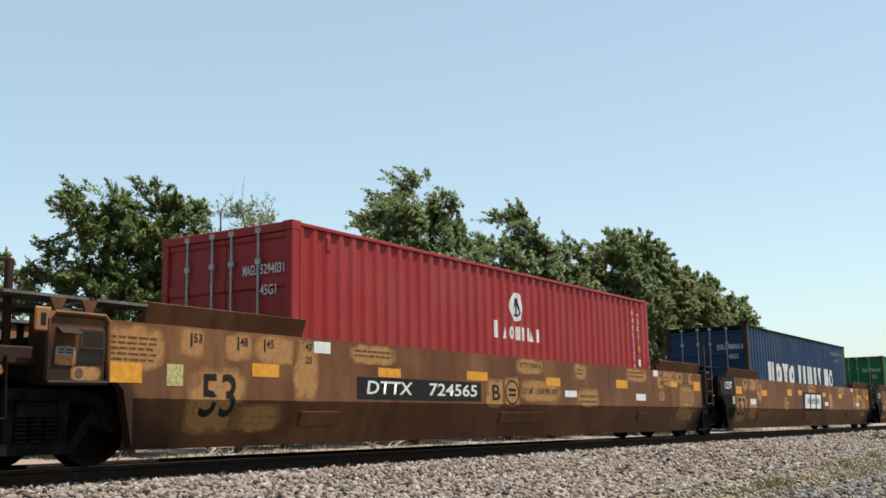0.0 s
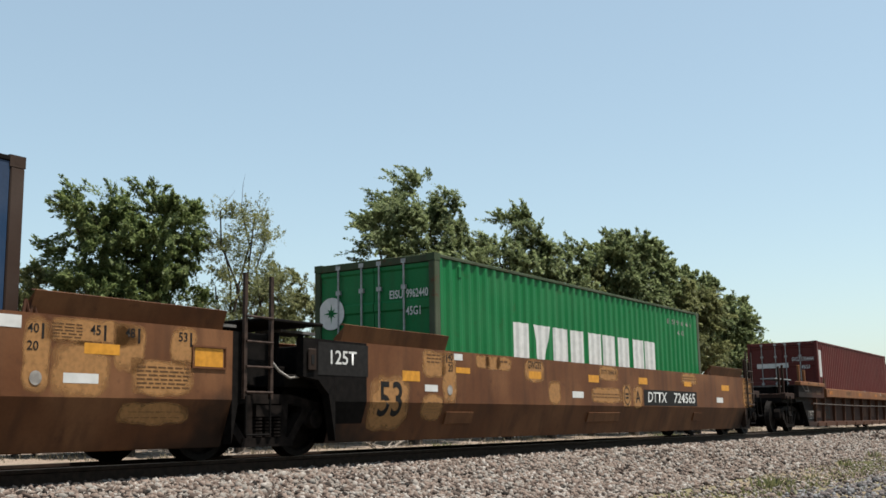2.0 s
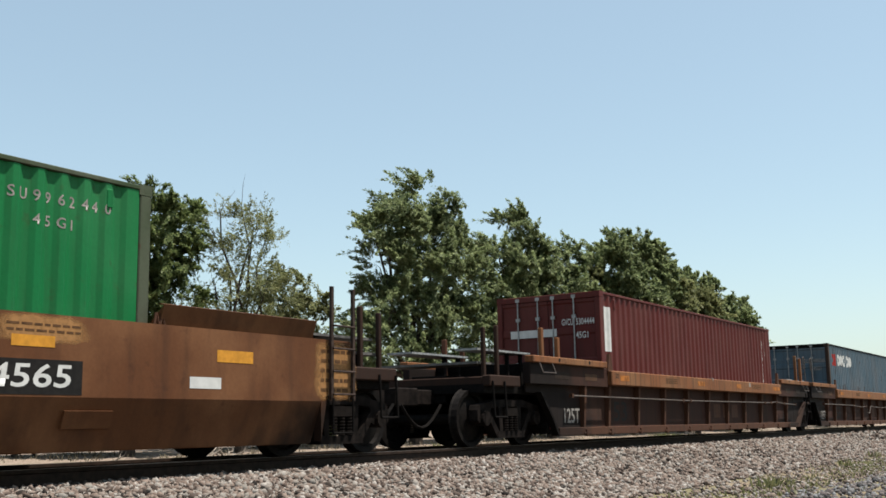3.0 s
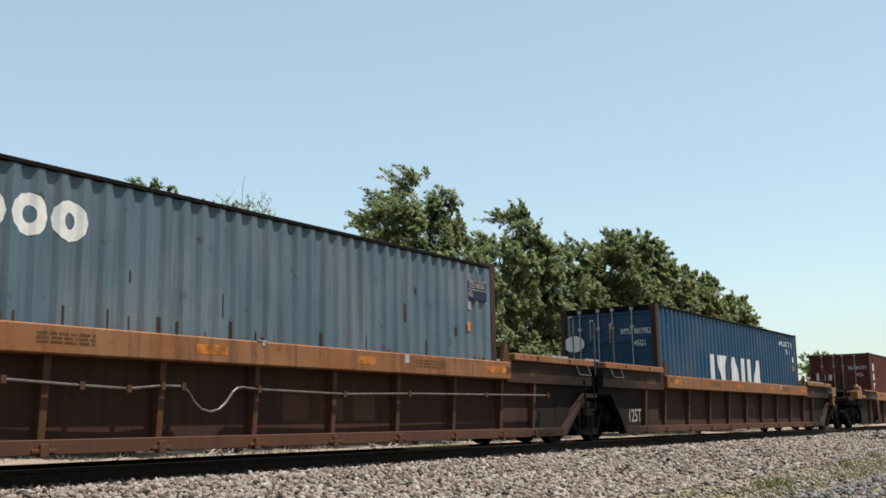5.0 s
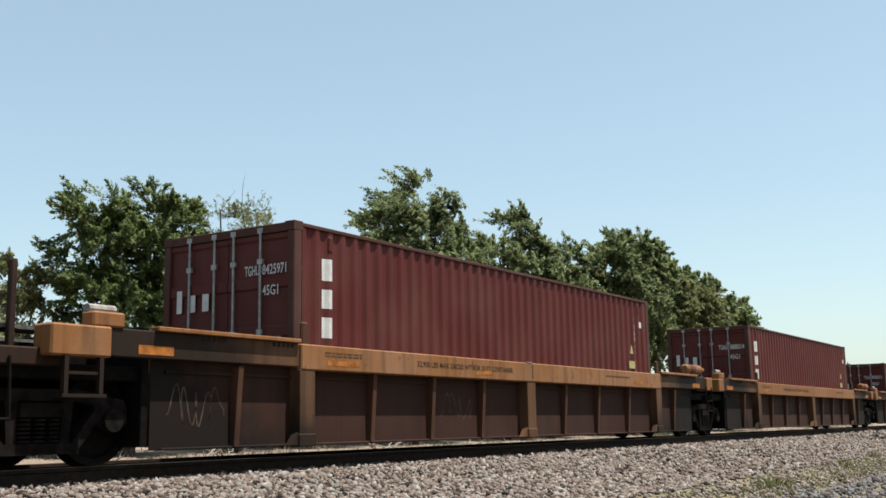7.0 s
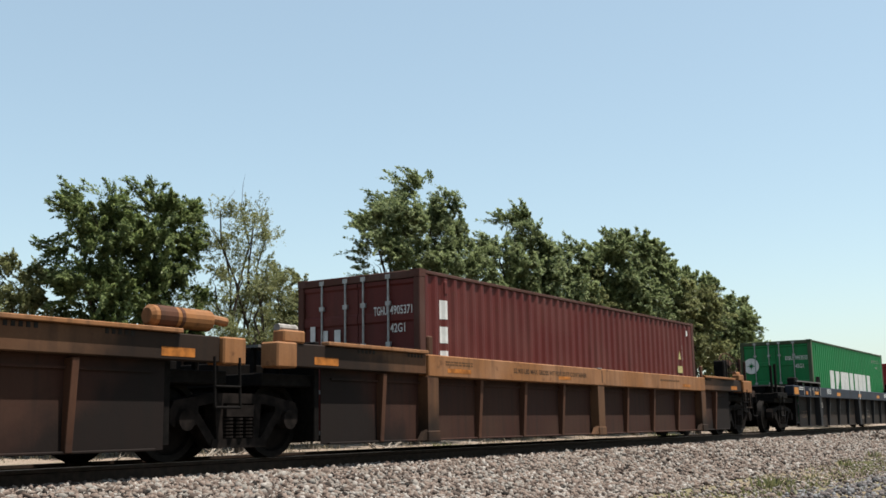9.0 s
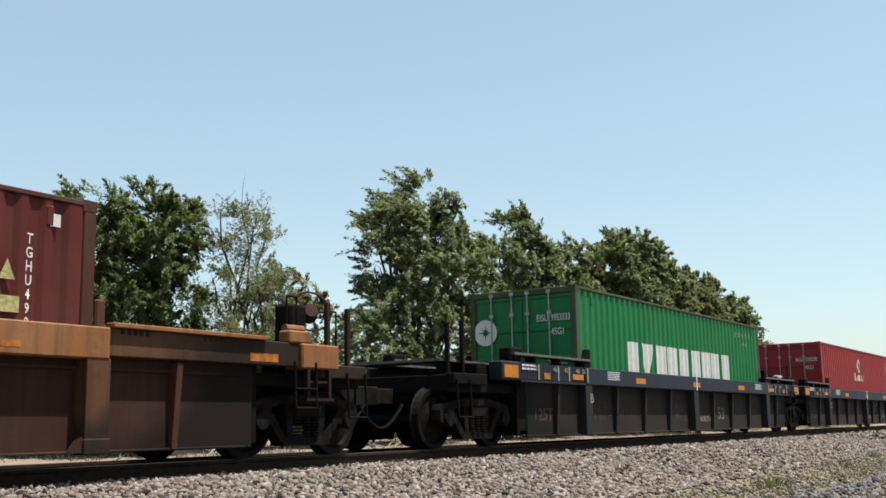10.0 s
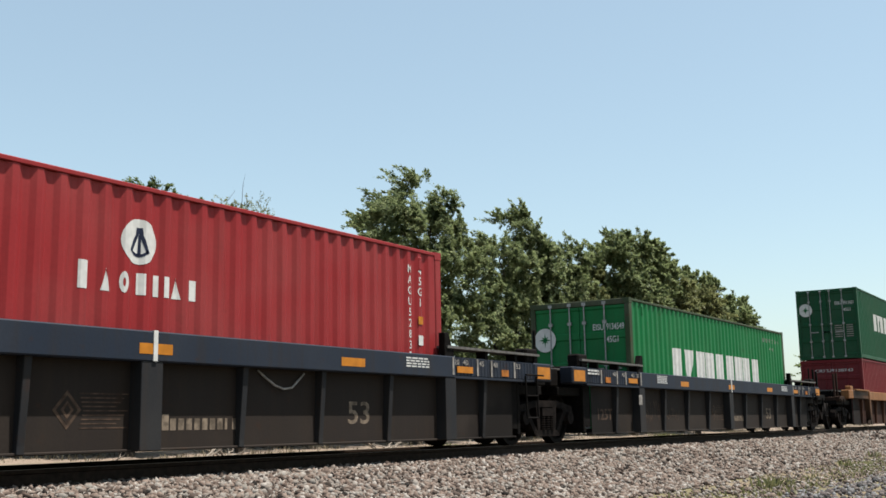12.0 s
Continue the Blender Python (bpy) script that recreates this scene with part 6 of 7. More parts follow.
def make_ties():
    bm = bmesh.new()
    box(bm, -0.115, 0.115, -1.30, 1.30, -0.36, -0.175)
    first = part("tie", bm, M_TIE, None, bevel=0.012)
    tagged(first, "dark creosoted timber tie sunk in the ballast", "railway tie", "ties under the rails")
    rng = np.random.default_rng(9)
    first.matrix_world = pose(-6.0, TRACK_Y, 0)
    for k in range(1, 180):
        copy_thing(first, pose(-6.0 + k * 0.53, TRACK_Y + rng.uniform(-0.03, 0.03), rng.uniform(-0.008, 0.006), 0, 0, rng.uniform(-1.2, 1.2)))


make_ties()


def ground_z(x, y):
    d = y - TRACK_Y
    z = np.interp(d, [-400, -10.5, -7.2, -6.6, -4.6, -4.0, -2.0, -1.2, 1.6, 2.2, 3.6, 6, 14, 40, 2000], [-0.6, -0.50, -0.48, -0.62, -0.66, -0.62, -0.22, -0.20, -0.20, -0.26, -0.62, -0.62, -0.25, -0.1, -0.1])
    return z


def make_ground():
    ys = np.concatenate([np.linspace(-1500, -20, 12), np.linspace(-15, 30, 91), np.linspace(34, 90, 12), np.geomspace(110, 3000, 10)])
    xs = np.concatenate([-np.geomspace(2500, 40, 10), np.linspace(-30, 120, 151), np.geomspace(130, 3500, 14)])
    rng = np.random.default_rng(3)
    verts = [(x, y, float(ground_z(x, y)) + (0.03 * noise.noise(Vector((x * 0.7, y * 0.7, 0))) if -30 < x < 120 and not 8 < y < 12.5 else 0)) for y in ys for x in xs]
    n = len(xs)
    faces = [(j * n + i, j * n + i + 1, (j + 1) * n + i + 1, (j + 1) * n + i) for j in range(len(ys) - 1) for i in range(n - 1)]
    me = bpy.data.meshes.new("ground")
    me.from_pydata(verts, [], faces)
    me.materials.append(M_GROUND)
    tagged(new("ground", me), "dry dirt and thin grass beside a raised ballast bed", "ground", kind="structure")


make_ground()


# ---- stones, grass and trees, built in bulk ----
def bulk_mesh(name, verts, faces, mat, smooth=False):
    """verts (n, 3), faces (m, k) arrays to a mesh."""
    me = bpy.data.meshes.new(name)
    k = faces.shape[1]
    me.vertices.add(len(verts))
    me.vertices.foreach_set("co", np.ascontiguousarray(verts, dtype=np.float32).ravel())
    me.loops.add(faces.size)
    me.loops.foreach_set("vertex_index", np.ascontiguousarray(faces, dtype=np.int32).ravel())
    me.polygons.add(len(faces))
    me.polygons.foreach_set("loop_start", np.arange(0, faces.size, k, dtype=np.int32))
    me.update(calc_edges=True)
    me.validate()
    me.materials.append(mat)
    return me


def ico():
    g = (1 + 5 ** 0.5) / 2
    v = np.array([(-1, g, 0), (1, g, 0), (-1, -g, 0), (1, -g, 0), (0, -1, g), (0, 1, g), (0, -1, -g), (0, 1, -g), (g, 0, -1), (g, 0, 1), (-g, 0, -1), (-g, 0, 1)]) / math.hypot(1, g)
    f = np.array([(0, 11, 5), (0, 5, 1), (0, 1, 7), (0, 7, 10), (0, 10, 11), (1, 5, 9), (5, 11, 4), (11, 10, 2), (10, 7, 6), (7, 1, 8), (3, 9, 4), (3, 4, 2), (3, 2, 6), (3, 6, 8), (3, 8, 9), (4, 9, 5), (2, 4, 11), (6, 2, 10), (8, 6, 7), (9, 8, 1)])
    return v, f


def stones(x, y, size, seed):
    rng = np.random.default_rng(seed)
    v, f = ico()
    n = len(x)
    s = size[:, None] * rng.uniform(0.55, 1.55, (n, 3)) * np.array([1.0, 1.0, 0.8])
    pts = v[None] * s[:, None, :] * rng.uniform(0.62, 1.25, (n, 12, 1))
    a, b = rng.uniform(0, 6.283, (2, n))
    ca, sa, cb, sb = np.cos(a), np.sin(a), np.cos(b), np.sin(b)
    px, py, pz = pts[..., 0], pts[..., 1], pts[..., 2]
    py, pz = py * cb[:, None] - pz * sb[:, None], py * sb[:, None] + pz * cb[:, None]
    px, py = px * ca[:, None] - py * sa[:, None], px * sa[:, None] + py * ca[:, None]
    z = ground_z(x, y) + rng.uniform(-0.3, 0.9, n) * size
    out = np.stack([px + x[:, None], py + y[:, None], pz + z[:, None]], -1).reshape(-1, 3)
    faces = (f[None] + (np.arange(n) * 12)[:, None, None]).reshape(-1, 3)
    return out, faces


def make_ballast():
    rng = np.random.default_rng(11)
    def scatter(n, x0, x1, y0, y1):
        return rng.uniform(x0, x1, n), rng.uniform(y0, y1, n)
    sets = []
    for n, x0, x1, y0, y1, s0, s1 in ((33000, 4.5, 18, 5.9, 9.45, 0.021, 0.042), (17000, 18, 38, 6.0, 9.45, 0.028, 0.050), (9000, 38, 95, 6.1, 9.45, 0.04, 0.07),
                                      (1800, 5, 30, 9.6, 10.9, 0.03, 0.045), (1500, 6, 36, 11.1, 13.0, 0.03, 0.05)):
        x, y = scatter(n, x0, x1, y0, y1)
        sets.append((x, y, rng.uniform(s0, s1, n)))
    x, y, s = (np.concatenate(c) for c in zip(*sets))
    me = bulk_mesh("ballast", *stones(x, y, s, 5), M_STONE)
    tagged(new("ballast", me), "crushed pinkish-grey ballast stones along the track", "ballast", kind="stuff")
    x, y = scatter(11000, 9, 55, 3.6, 6.1)
    me = bulk_mesh("strewn_stones", *stones(x, y, rng.uniform(0.014, 0.038, 11000), 8), M_STONE)
    tagged(new("strewn_stones", me), "loose stones strewn through short trackside grass", "stones", kind="stuff")
    x, y = scatter(9000, 8, 34, 1.6, 4.0)
    me = bulk_mesh("gravel", *stones(x, y, rng.uniform(0.015, 0.035, 9000), 6), M_GRAVEL)
    tagged(new("gravel", me), "grey crushed gravel beside the track", "gravel", kind="stuff")


make_ballast()


def blades(name, x, y, h, mat, label, seed, width=0.012):
    """Tufts of grass: narrow bent blades."""
    rng = np.random.default_rng(seed)
    n = len(x)
    a = rng.uniform(0, 6.283, n)
    lean = rng.uniform(0.1, 0.8, n) * h
    z = ground_z(x, y) - 0.01
    w = width * rng.uniform(0.6, 1.5, n)
    dx, dy = np.cos(a), np.sin(a)
    p0 = np.stack([x - dy * w, y + dx * w, z], -1)
    p1 = np.stack([x + dy * w, y - dx * w, z], -1)
    p2 = np.stack([x + dx * lean * 0.4 + dy * w * 0.7, y + dy * lean * 0.4 - dx * w * 0.7, z + h * 0.6], -1)
    p3 = np.stack([x + dx * lean, y + dy * lean, z + h], -1)
    v = np.stack([p0, p1, p2, p3], 1).reshape(-1, 3)
    f = (np.array([[0, 1, 2, 3]])[None] + (np.arange(n) * 4)[:, None, None]).reshape(-1, 4)
    return tagged(new(name, bulk_mesh(name, v, f, mat)), label, "grass", kind="stuff")


def tuft_points(rng, n, cx, cy, r):
    k = rng.integers(0, len(cx), n)
    return cx[k] + rng.normal(0, 1, n) * r, cy[k] + rng.normal(0, 1, n) * r


def make_grass():
    rng = np.random.default_rng(21)
    cx = rng.uniform(10, 60, 420)
    cy = 3.6 + 0.045 * cx + rng.normal(0, 0.42, 420)
    x, y = tuft_points(rng, 6500, cx, cy, 0.22)
    blades("grass", x, y, rng.uniform(0.03, 0.10, len(x)), M_GRASS, "short green grass growing through the gravel edge", 1)
    x, y = tuft_points(rng, 150, np.array([16.3, 16.45, 24.5, 30.0]), np.array([4.75, 4.6, 5.4, 5.9]), 0.11)
    blades("weed", x, y, rng.uniform(0.08, 0.24, len(x)), M_GRASS, "small green weed clump on the ballast slope", 2)
    cx, cy = rng.uniform(5, 120, 420), rng.uniform(15, 28, 420)
    x, y = tuft_points(rng, 14000, cx, cy, 0.35)
    blades("dry_grass", x, y, rng.uniform(0.04, 0.20, len(x)), M_DRY, "dry straw-coloured grass beyond the track", 3, 0.014)
    cx, cy = np.array([6.9, 7.6, 13.0, 30.0, 44.0, 52.0]), np.array([14.2, 14.6, 17.0, 19.0, 18.0, 20.0])
    x, y = tuft_points(rng, 1500, cx, cy, 0.4)
    blades("green_grass", x, y, rng.uniform(0.1, 0.35, len(x)), M_GRASS, "green grass clumps beyond the track", 4, 0.014)


make_grass()


def limb(bm, p, q, r0, r1, rng, depth, tips, seg=5, fork=(0.15, 0.3)):
    """A crooked tapered limb; forks into thinner ones."""
    p, q = Vector(p), Vector(q)
    prev, pr = p, r0
    for k in range(1, seg + 1):
        t = k / seg
        cur = p.lerp(q, t) + Vector(rng.normal(0, 1, 3)) * (q - p).length * 0.035 * (k < seg)
        cr = r0 + (r1 - r0) * t
        rod(bm, prev, cur, pr, 6, cr)
        if depth > 0 and k >= 2:
            way = Vector(rng.normal(0, 1, 3))
            way.z = abs(way.z) * 0.6 + 0.2
            way = (way.normalized() + (q - p).normalized() * 0.8).normalized()
            limb(bm, cur, cur + way * (q - p).length * rng.uniform(*fork), cr * 0.6, cr * 0.15, rng, depth - 1, tips, 3, fork)
        prev, pr = cur, cr
    tips.append(prev)


def fallen_branch(x, y, span, seed):
    """Dead branch lying on the bank, forked and bleached."""
    rng = np.random.default_rng(seed)
    z = float(ground_z(x, y)) + 0.04
    bm = bmesh.new()
    for k in range(5):
        way = Vector((rng.uniform(-1, 1), rng.uniform(-0.5, 0.5), rng.uniform(0.02, 0.34))) * span
        limb(bm, (0, 0, 0), way, 0.035, 0.01, rng, 2, [], 4, (0.2, 0.4))
    ob = part("fallen_branch", bm, M_DEADWOOD)
    ob.location = (x, y, z)
    tagged(ob, "bleached dead branch lying on bare earth", "branch", "dead branches on the bank")


for at in ((19.8, 20.0, 1.3, 1), (21.2, 20.6, 1.0, 2), (27.6, 20.2, 1.4, 3), (29.2, 21.0, 1.1, 4), (33.5, 20.5, 1.2, 5), (16.2, 19.4, 0.9, 6)):
    fallen_branch(*at)


WIND = np.array([-0.95, 0.05, -0.10])


def unit(v):
    return v / (np.linalg.norm(v, axis=-1, keepdims=True) + 1e-9)


def leaf_cluster(rng, lobe, count, leaf, puff, bend):
    """Leaves of one lobe: rounded puffs of sprays that leave the wood outwards and are combed over by the wind."""
    size, mid = np.array(lobe[3:6]), np.array(lobe[0:3])
    n_puff = max(4, int(2.6 * (size[0] * size[2] + size[0] * size[1]) / puff ** 2))
    out = unit(rng.normal(0, 1, (n_puff, 3)) + np.array([0, -0.25, 0.15]))
    heart = mid + out * size * np.array([1.14, 1.10, 1.0]) * (rng.uniform(0.15, 1.0, n_puff) ** 0.5 * 0.96)[:, None]
    girth = puff * rng.uniform(0.65, 1.25, n_puff)
    heart = heart - WIND * (bend * 0.42 * girth)[:, None]
    n_spray = n_puff * 9
    home = rng.integers(0, n_puff, n_spray)
    way = unit(out[home] * 0.75 + rng.normal(0, 0.55, (n_spray, 3)) + np.array([0, 0, 0.30]))
    start = heart[home] + rng.normal(0, 0.24, (n_spray, 3)) * girth[home][:, None]
    length = girth[home] * rng.uniform(0.7, 1.35, n_spray)
    spray = rng.integers(0, n_spray, count)
    s = rng.uniform(0.0, 1.0, count) ** 0.8
    l = length[spray][:, None]
    bow = (WIND * bend + np.array([0, 0, -0.16])) * l
    pos = start[spray] + way[spray] * l * s[:, None] + bow * (s * s)[:, None] + rng.normal(0, 1, (count, 3)) * (0.105 * (1.1 - 0.7 * s) * girth[home[spray]])[:, None]
    along = unit(way[spray] * l + bow * (2 * s)[:, None])
    u = unit(along + rng.normal(0, 0.34, (count, 3)))
    face = unit(out[home[spray]] * 0.7 + np.array([0.1, -0.25, 0.75]) + rng.normal(0, 0.45, (count, 3)))
    w = unit(np.cross(u, face))
    k = leaf * rng.uniform(0.6, 1.35, count)[:, None]
    return np.stack([pos - w * k * 0.33, pos + w * k * 0.33, pos + u * k], 1)


def tree(x, y, lobes, trunk_h, seed, leaves, leaf, mat, label, bare=False, r0=0.22, puff=0.55, bend=0.6):
    """lobes: (dx, dy, z, rx, ry, rz) heads of foliage about the trunk's foot, each a cluster of its own that sways."""
    rng = np.random.default_rng(seed)
    root = tagged(new("tree"), label, "tree", "trees behind the track")
    root.location = (x, y, float(ground_z(x, y)))
    bm = bmesh.new()
    tips = []
    top = Vector((0.15, 0, trunk_h))
    rod(bm, (0, 0, -0.1), top, r0, 9, r0 * 0.7)
    for l in lobes:
        reach = 0.0 if not bare else 0.5
        limb(bm, top + Vector((0, 0, -0.2)), Vector((l[0], l[1], l[2] + l[5] * reach)), r0 * 0.42, 0.02, rng, 1 if not bare else 3, tips, 5, (0.06, 0.12) if not bare else (0.10, 0.19))
    part("trunk", bm, M_BARK, root)
    area = np.array([l[3] * l[5] + l[3] * l[4] for l in lobes]) ** 0.9
    for l, n in zip(lobes, (area / area.sum() * leaves * 1.3).astype(int)):
        v = leaf_cluster(rng, l, n, leaf, puff, bend)
        v[..., 2] = np.maximum(v[..., 2], 0.1)
        f = np.arange(len(v) * 3).reshape(-1, 3)
        cluster = new("crown", bulk_mesh("crown", v.reshape(-1, 3), f, mat))
        cluster.parent = root
        SWAY.append((cluster, Vector(l[0:3]), seed))
    return root


SWAY = []
TY = 23.0


def make_trees():
    # broad tree with two heads
    tree(19.9, TY, [(-1.42, 0, 6.48, 0.72, 0.8, 0.66), (-2.02, 0.1, 6.2, 0.32, 0.5, 0.40), (0.5, 0, 6.68, 0.95, 0.9, 0.70), (1.65, 0.1, 6.62, 0.60, 0.7, 0.66), (-0.6, -0.2, 5.6, 1.0, 1.0, 0.80), (-1.92, 0, 5.2, 0.50, 0.7, 0.50), (1.14, 0, 5.5, 1.05, 1.0, 0.9),
                    (-1.35, 0, 4.3, 0.85, 0.9, 0.8), (0.05, 0, 4.4, 1.1, 1.1, 0.9), (1.6, 0, 4.3, 0.9, 0.9, 0.9), (-0.9, 0.2, 3.0, 1.3, 1.1, 0.9), (1.0, 0.1, 2.8, 1.3, 1.1, 0.9), (0.2, 0.2, 1.7, 1.7, 1.1, 0.8)],
         1.8, 101, 98000, 0.098, M_LEAF, "leafy elm tree with a double head, bent by wind", puff=0.50, bend=0.35)
    tree(23.8, TY - 0.4, [(-0.95, 0, 6.85, 0.6, 0.6, 0.7), (-0.06, 0, 7.15, 0.4, 0.5, 0.6), (0.50, 0, 6.6, 0.7, 0.7, 0.7), (1.05, 0, 6.3, 0.4, 0.5, 0.5), (-0.72, 0, 5.6, 0.8, 0.8, 0.8), (0.3, 0, 5.1, 0.9, 0.8, 0.8), (1.2, 0, 5.0, 0.6, 0.7, 0.8), (-1.1, 0, 4.5, 0.7, 0.8, 0.8), (0.6, 0, 3.8, 1.2, 0.9, 0.9), (-0.5, 0, 3.0, 1.3, 0.9, 0.9), (0.9, 0, 2.4, 1.2, 0.9, 0.9)],
         1.6, 102, 30000, 0.062, M_LEAF2, "thin half-bare tree with pale twigs", True, 0.15, 0.5, 0.1)
    tree(27.0, TY + 0.6, [(-0.4, 0, 4.9, 0.8, 0.9, 0.8), (0.7, 0, 4.5, 0.8, 0.9, 0.8), (-0.6, 0, 3.4, 1.2, 1.0, 0.9), (0.8, 0, 3.0, 1.2, 1.0, 0.9), (0.0, 0, 1.8, 1.6, 1.0, 0.9)],
         1.2, 103, 34000, 0.095, M_LEAF2, "low pale-green tree between taller ones", False, 0.13)
    tree(33.75, TY, [(-1.70, 0, 8.85, 0.98, 0.9, 0.68), (0.10, 0, 9.62, 0.62, 0.6, 0.80), (1.42, 0, 9.36, 0.95, 0.9, 0.85), (2.66, 0, 8.8, 0.70, 0.7, 0.72), (-2.55, 0, 7.75, 0.75, 0.7, 0.66), (-0.8, -0.2, 7.95, 1.2, 1.1, 0.95), (1.22, -0.2, 7.9, 1.2, 1.1, 1.0), (-2.2, 0, 6.5, 1.0, 1.0, 0.9), (0.3, -0.2, 6.4, 1.4, 1.3, 1.05), (3.2, 0, 7.6, 0.8, 0.8, 0.9),
                    (3.1, 0, 6.2, 1.0, 1.0, 1.1), (-2.4, 0, 5.0, 1.2, 1.1, 1.0), (0.2, 0, 4.7, 1.5, 1.2, 1.0), (2.6, 0, 4.5, 1.3, 1.2, 1.0), (-3.4, 0, 3.6, 1.2, 1.1, 0.9), (-0.8, 0.2, 2.8, 1.7, 1.2, 1.0), (2.4, 0.2, 2.6, 1.7, 1.2, 1.0)],
         2.4, 104, 118000, 0.112, M_LEAF3, "tall windblown elm tree with a full crown", False, 0.28, 0.56, 0.75)
    tree(41.7, TY + 0.5, [(0.55, 0, 9.72, 0.50, 0.5, 0.50), (1.43, 0, 9.5, 0.72, 0.6, 0.80), (-1.43, 0, 8.52, 0.9, 0.75, 0.62), (2.3, 0, 8.85, 0.9, 0.8, 0.82), (-0.38, -0.2, 7.7, 1.4, 1.2, 1.05), (2.5, -0.2, 7.55, 1.3, 1.1, 1.1), (-2.0, 0, 6.6, 1.1, 1.1, 1.0), (0.6, 0, 6.0, 1.7, 1.3, 1.1), (-1.4, 0, 4.2, 1.8, 1.3, 1.2), (1.7, 0, 4.0, 1.8, 1.3, 1.2), (0.2, 0.2, 2.3, 2.4, 1.3, 1.1)],
         2.2, 105, 74000, 0.128, M_LEAF3, "windblown elm with a curling top", False, 0.24, 0.62, 0.85)
    tree(45.8, TY + 0.4, [(-0.5, 0, 8.84, 1.1, 0.82, 0.70), (1.6, 0, 8.78, 1.1, 0.8, 0.70), (-1.4, -0.1, 7.6, 1.3, 1.0, 1.0), (1.3, -0.1, 7.4, 1.5, 1.15, 1.15), (3.2, 0, 7.2, 0.9, 0.9, 0.9), (-0.5, 0, 5.9, 1.9, 1.4, 1.1), (2.2, 0, 5.4, 1.6, 1.3, 1.2), (0.4, 0.2, 3.8, 2.4, 1.4, 1.2)],
         2.2, 106, 62000, 0.136, M_LEAF3, "elm tree in a row, leaning with the wind", False, 0.24, 0.66, 0.75)
    tree(51.5, TY + 1.0, [(0.4, 0, 7.85, 1.3, 1.0, 0.70), (2.5, 0, 7.2, 1.6, 1.2, 1.0), (-0.5, 0, 6.1, 1.7, 1.3, 1.0), (1.2, 0, 4.6, 2.2, 1.4, 1.2)],
         1.8, 107, 34000, 0.145, M_LEAF2, "lower pale-green tree in the row", False, 0.2, 0.68, 0.5)
    tree(54.8, TY, [(-2.9, 0, 9.3, 1.1, 0.80, 0.66), (0.5, 0, 10.25, 1.3, 1.0, 0.92), (3.3, 0, 10.05, 1.2, 0.85, 0.95), (-1.4, -0.2, 8.5, 1.8, 1.4, 1.1), (3.0, -0.2, 8.8, 1.8, 1.3, 1.2), (5.5, 0, 9.3, 0.9, 0.65, 0.92), (0.0, -0.3, 7.1, 2.4, 1.8, 1.3), (4.6, 0, 7.5, 1.8, 1.3, 1.3), (-2.6, 0, 6.4, 1.6, 1.3, 1.2), (1.2, 0, 5.0, 2.6, 1.6, 1.4)],
         2.6, 108, 92000, 0.160, M_LEAF3, "big dense elm tree in the row", False, 0.3, 0.62, 0.42)
    tree(62.8, TY + 0.3, [(2.1, 0, 9.15, 1.1, 0.8, 0.78), (5.0, 0, 9.1, 1.2, 0.82, 0.72), (3.3, -0.1, 7.8, 1.9, 1.3, 1.2), (6.2, 0, 7.6, 1.3, 1.0, 1.0), (2.4, 0, 5.8, 2.6, 1.5, 1.4)],
         2.4, 109, 42000, 0.175, M_LEAF3, "dense elm tree far down the row", False, 0.26, 0.64, 0.42)
    tree(61.6, TY - 1.2, [(-0.2, 0, 8.0, 1.4, 1.0, 0.92), (1.4, 0, 7.2, 1.5, 1.1, 1.0), (-0.6, 0, 6.4, 1.8, 1.3, 1.1), (0.6, 0, 4.6, 2.2, 1.4, 1.2)],
         1.8, 113, 34000, 0.165, M_LEAF2, "pale-green tree before the far elms", False, 0.2, 0.72, 0.5)
    tree(71.7, TY + 0.2, [(-0.85, 0, 8.05, 1.4, 0.93, 0.84), (2.6, 0, 8.3, 1.6, 1.0, 0.70), (0.2, -0.1, 7.0, 2.2, 1.5, 1.05), (4.3, 0, 7.4, 1.2, 0.75, 0.78), (2.4, 0, 5.6, 2.6, 1.5, 1.4), (-0.4, 0, 4.6, 2.6, 1.5, 1.4)],
         2.0, 110, 40000, 0.195, M_LEAF3, "last tall elm of the row", False, 0.28, 0.68, 0.42)
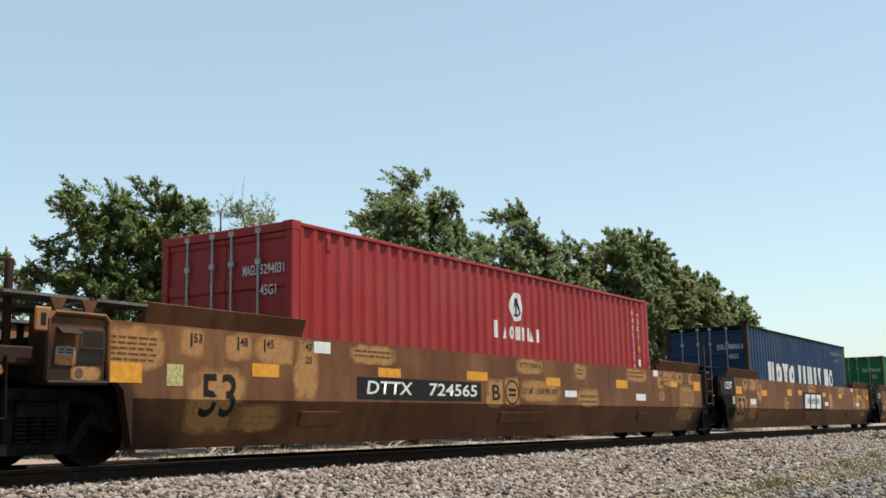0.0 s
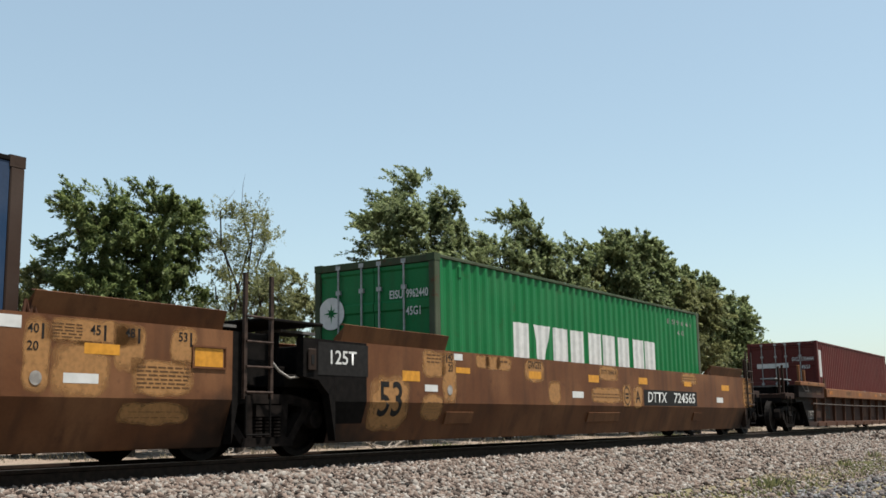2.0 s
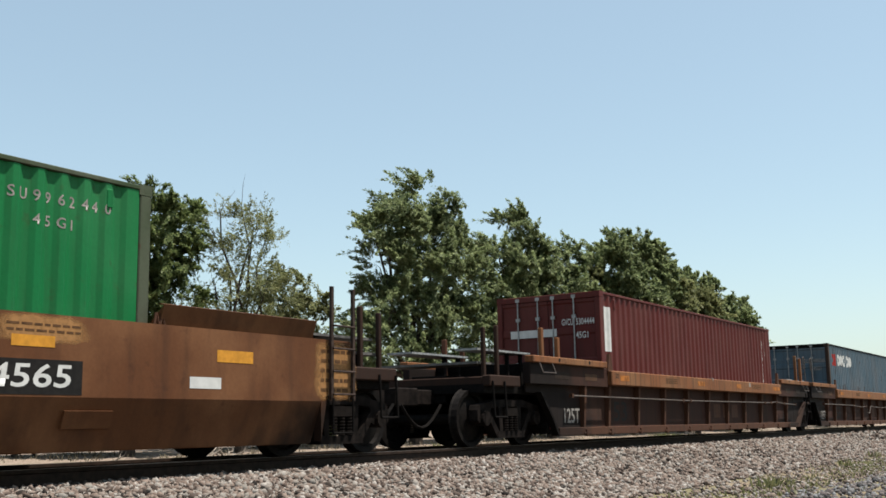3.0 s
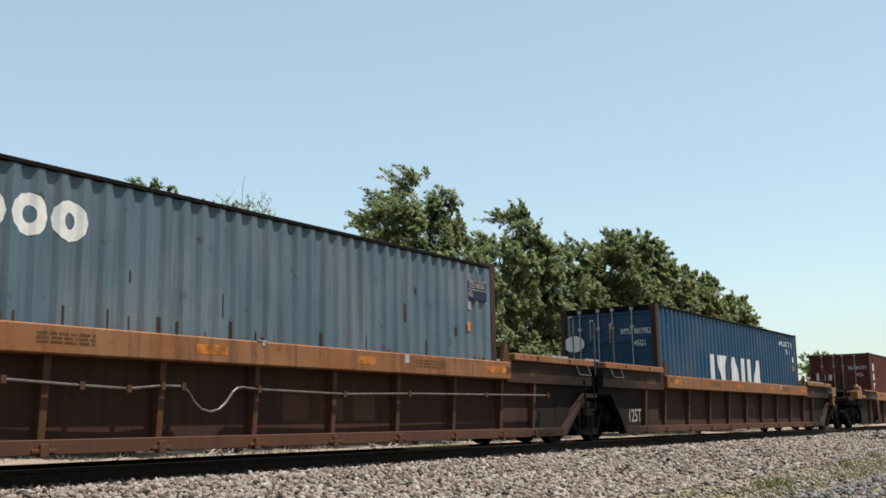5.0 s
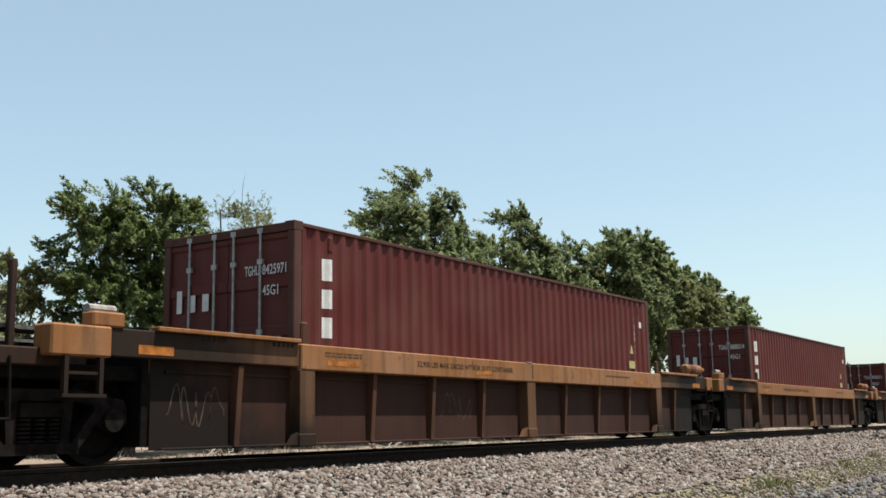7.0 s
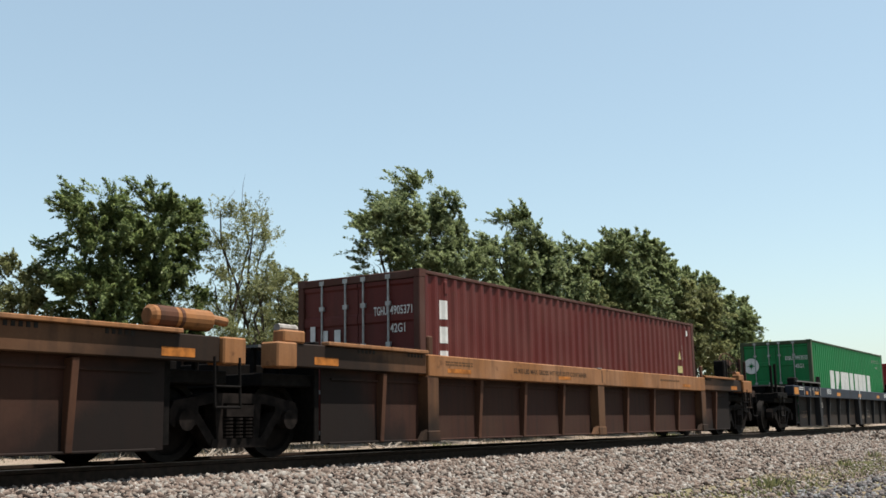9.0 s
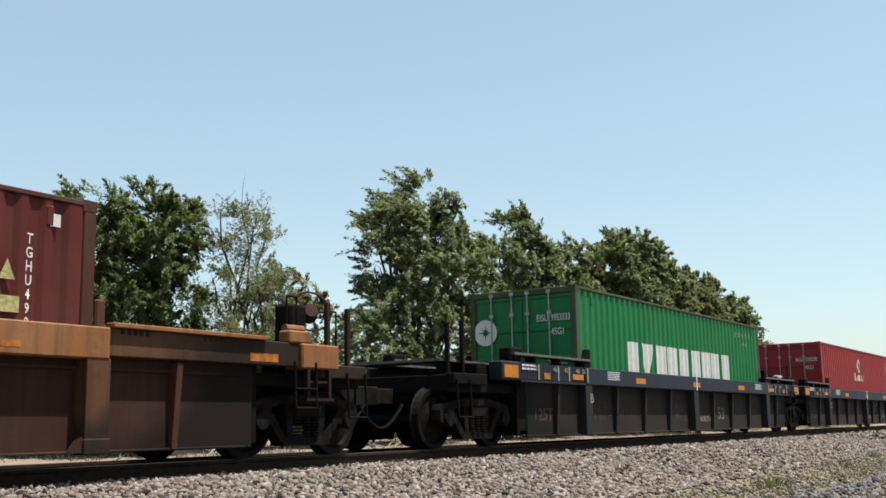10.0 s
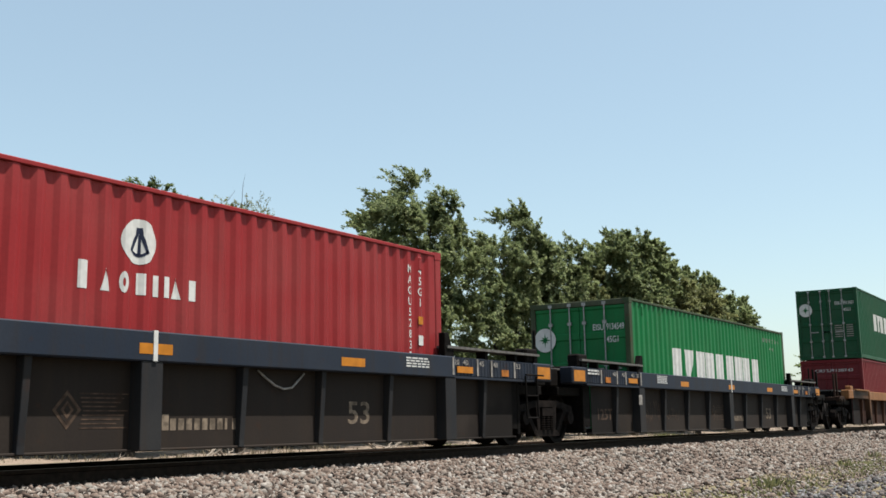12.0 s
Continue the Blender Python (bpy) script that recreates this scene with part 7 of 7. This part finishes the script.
    tree(17.5, TY + 1.5, [(-0.5, 0, 4.45, 0.6, 0.7, 0.5), (0.4, 0, 4.3, 0.7, 0.8, 0.5), (-0.1, 0, 3.5, 1.0, 0.9, 0.8), (-0.7, 0, 2.5, 1.0, 0.9, 0.8), (0.5, 0, 2.0, 1.1, 0.9, 0.8)],
         1.0, 111, 28000, 0.085, M_LEAF2, "small bushy tree at the row's end", False, 0.1, 0.4, 0.4)
    tree(98.0, TY, [(-1.0, 0, 5.0, 2.0, 1.6, 1.2), (1.2, 0, 4.6, 2.0, 1.6, 1.2), (0.0, 0, 3.0, 3.0, 1.6, 1.4)],
         1.6, 112, 9000, 0.26, M_LEAF, "small distant tree beyond the row", False, 0.2, 0.9, 0.5)
    # low brush under the row
    rng = np.random.default_rng(77)
    for k in range(12):
        x = 13.5 + k * 5.6 + rng.uniform(-1, 1)
        r = rng.uniform(0.8, 1.2)
        shrub = tree(x, TY + 2.6 + rng.uniform(-0.6, 0.6), [(-1.1, 0, 1.2, 1.3, 0.9, r), (0.9, 0, 1.0, 1.4, 0.9, r * 0.9), (2.2, 0, 0.9, 1.1, 0.9, r * 0.8)],
                     0.5, 200 + k, 7000, 0.15, M_LEAF2 if k % 2 else M_LEAF, "low leafy brush under the row of elms", False, 0.06, 0.6, 0.3)
        shrub.name = "shrub"
        tagged(shrub, "", "shrub", "brush under the trees")


make_trees()


# ---- what moves ----
def motions():
    times = [k * 0.5 for k in range(25)]
    for ob, x, z in MOVERS:
        walk(ob, [(t, pose(x - gone(t), TRACK_Y, z)) for t in times])
    for wheel, x in WHEELS:
        walk(wheel, [(k / 30, pose(x, 0, WHEEL_R) @ Matrix.Rotation(-gone(k / 30) / WHEEL_R, 4, "Y")) for k in range(361)])
    for cluster, at, seed in SWAY:
        a, give = seed + at.x * 0.55, 0.014 * at.z
        rows = []
        for t in [k * 0.2 for k in range(61)]:
            gust = math.sin(1.7 * t + seed) + 0.6 * math.sin(3.9 * t + a)
            rows.append((t, pose(give * gust, 0, 0.25 * give * math.sin(4.3 * t + a + 1.0)) @ Matrix.Translation(at) @ pose(0, 0, 0, 0, 1.6 * math.sin(3.9 * t + a + 0.7), 0) @ Matrix.Translation(-at)))
        walk(cluster, rows)


motions()
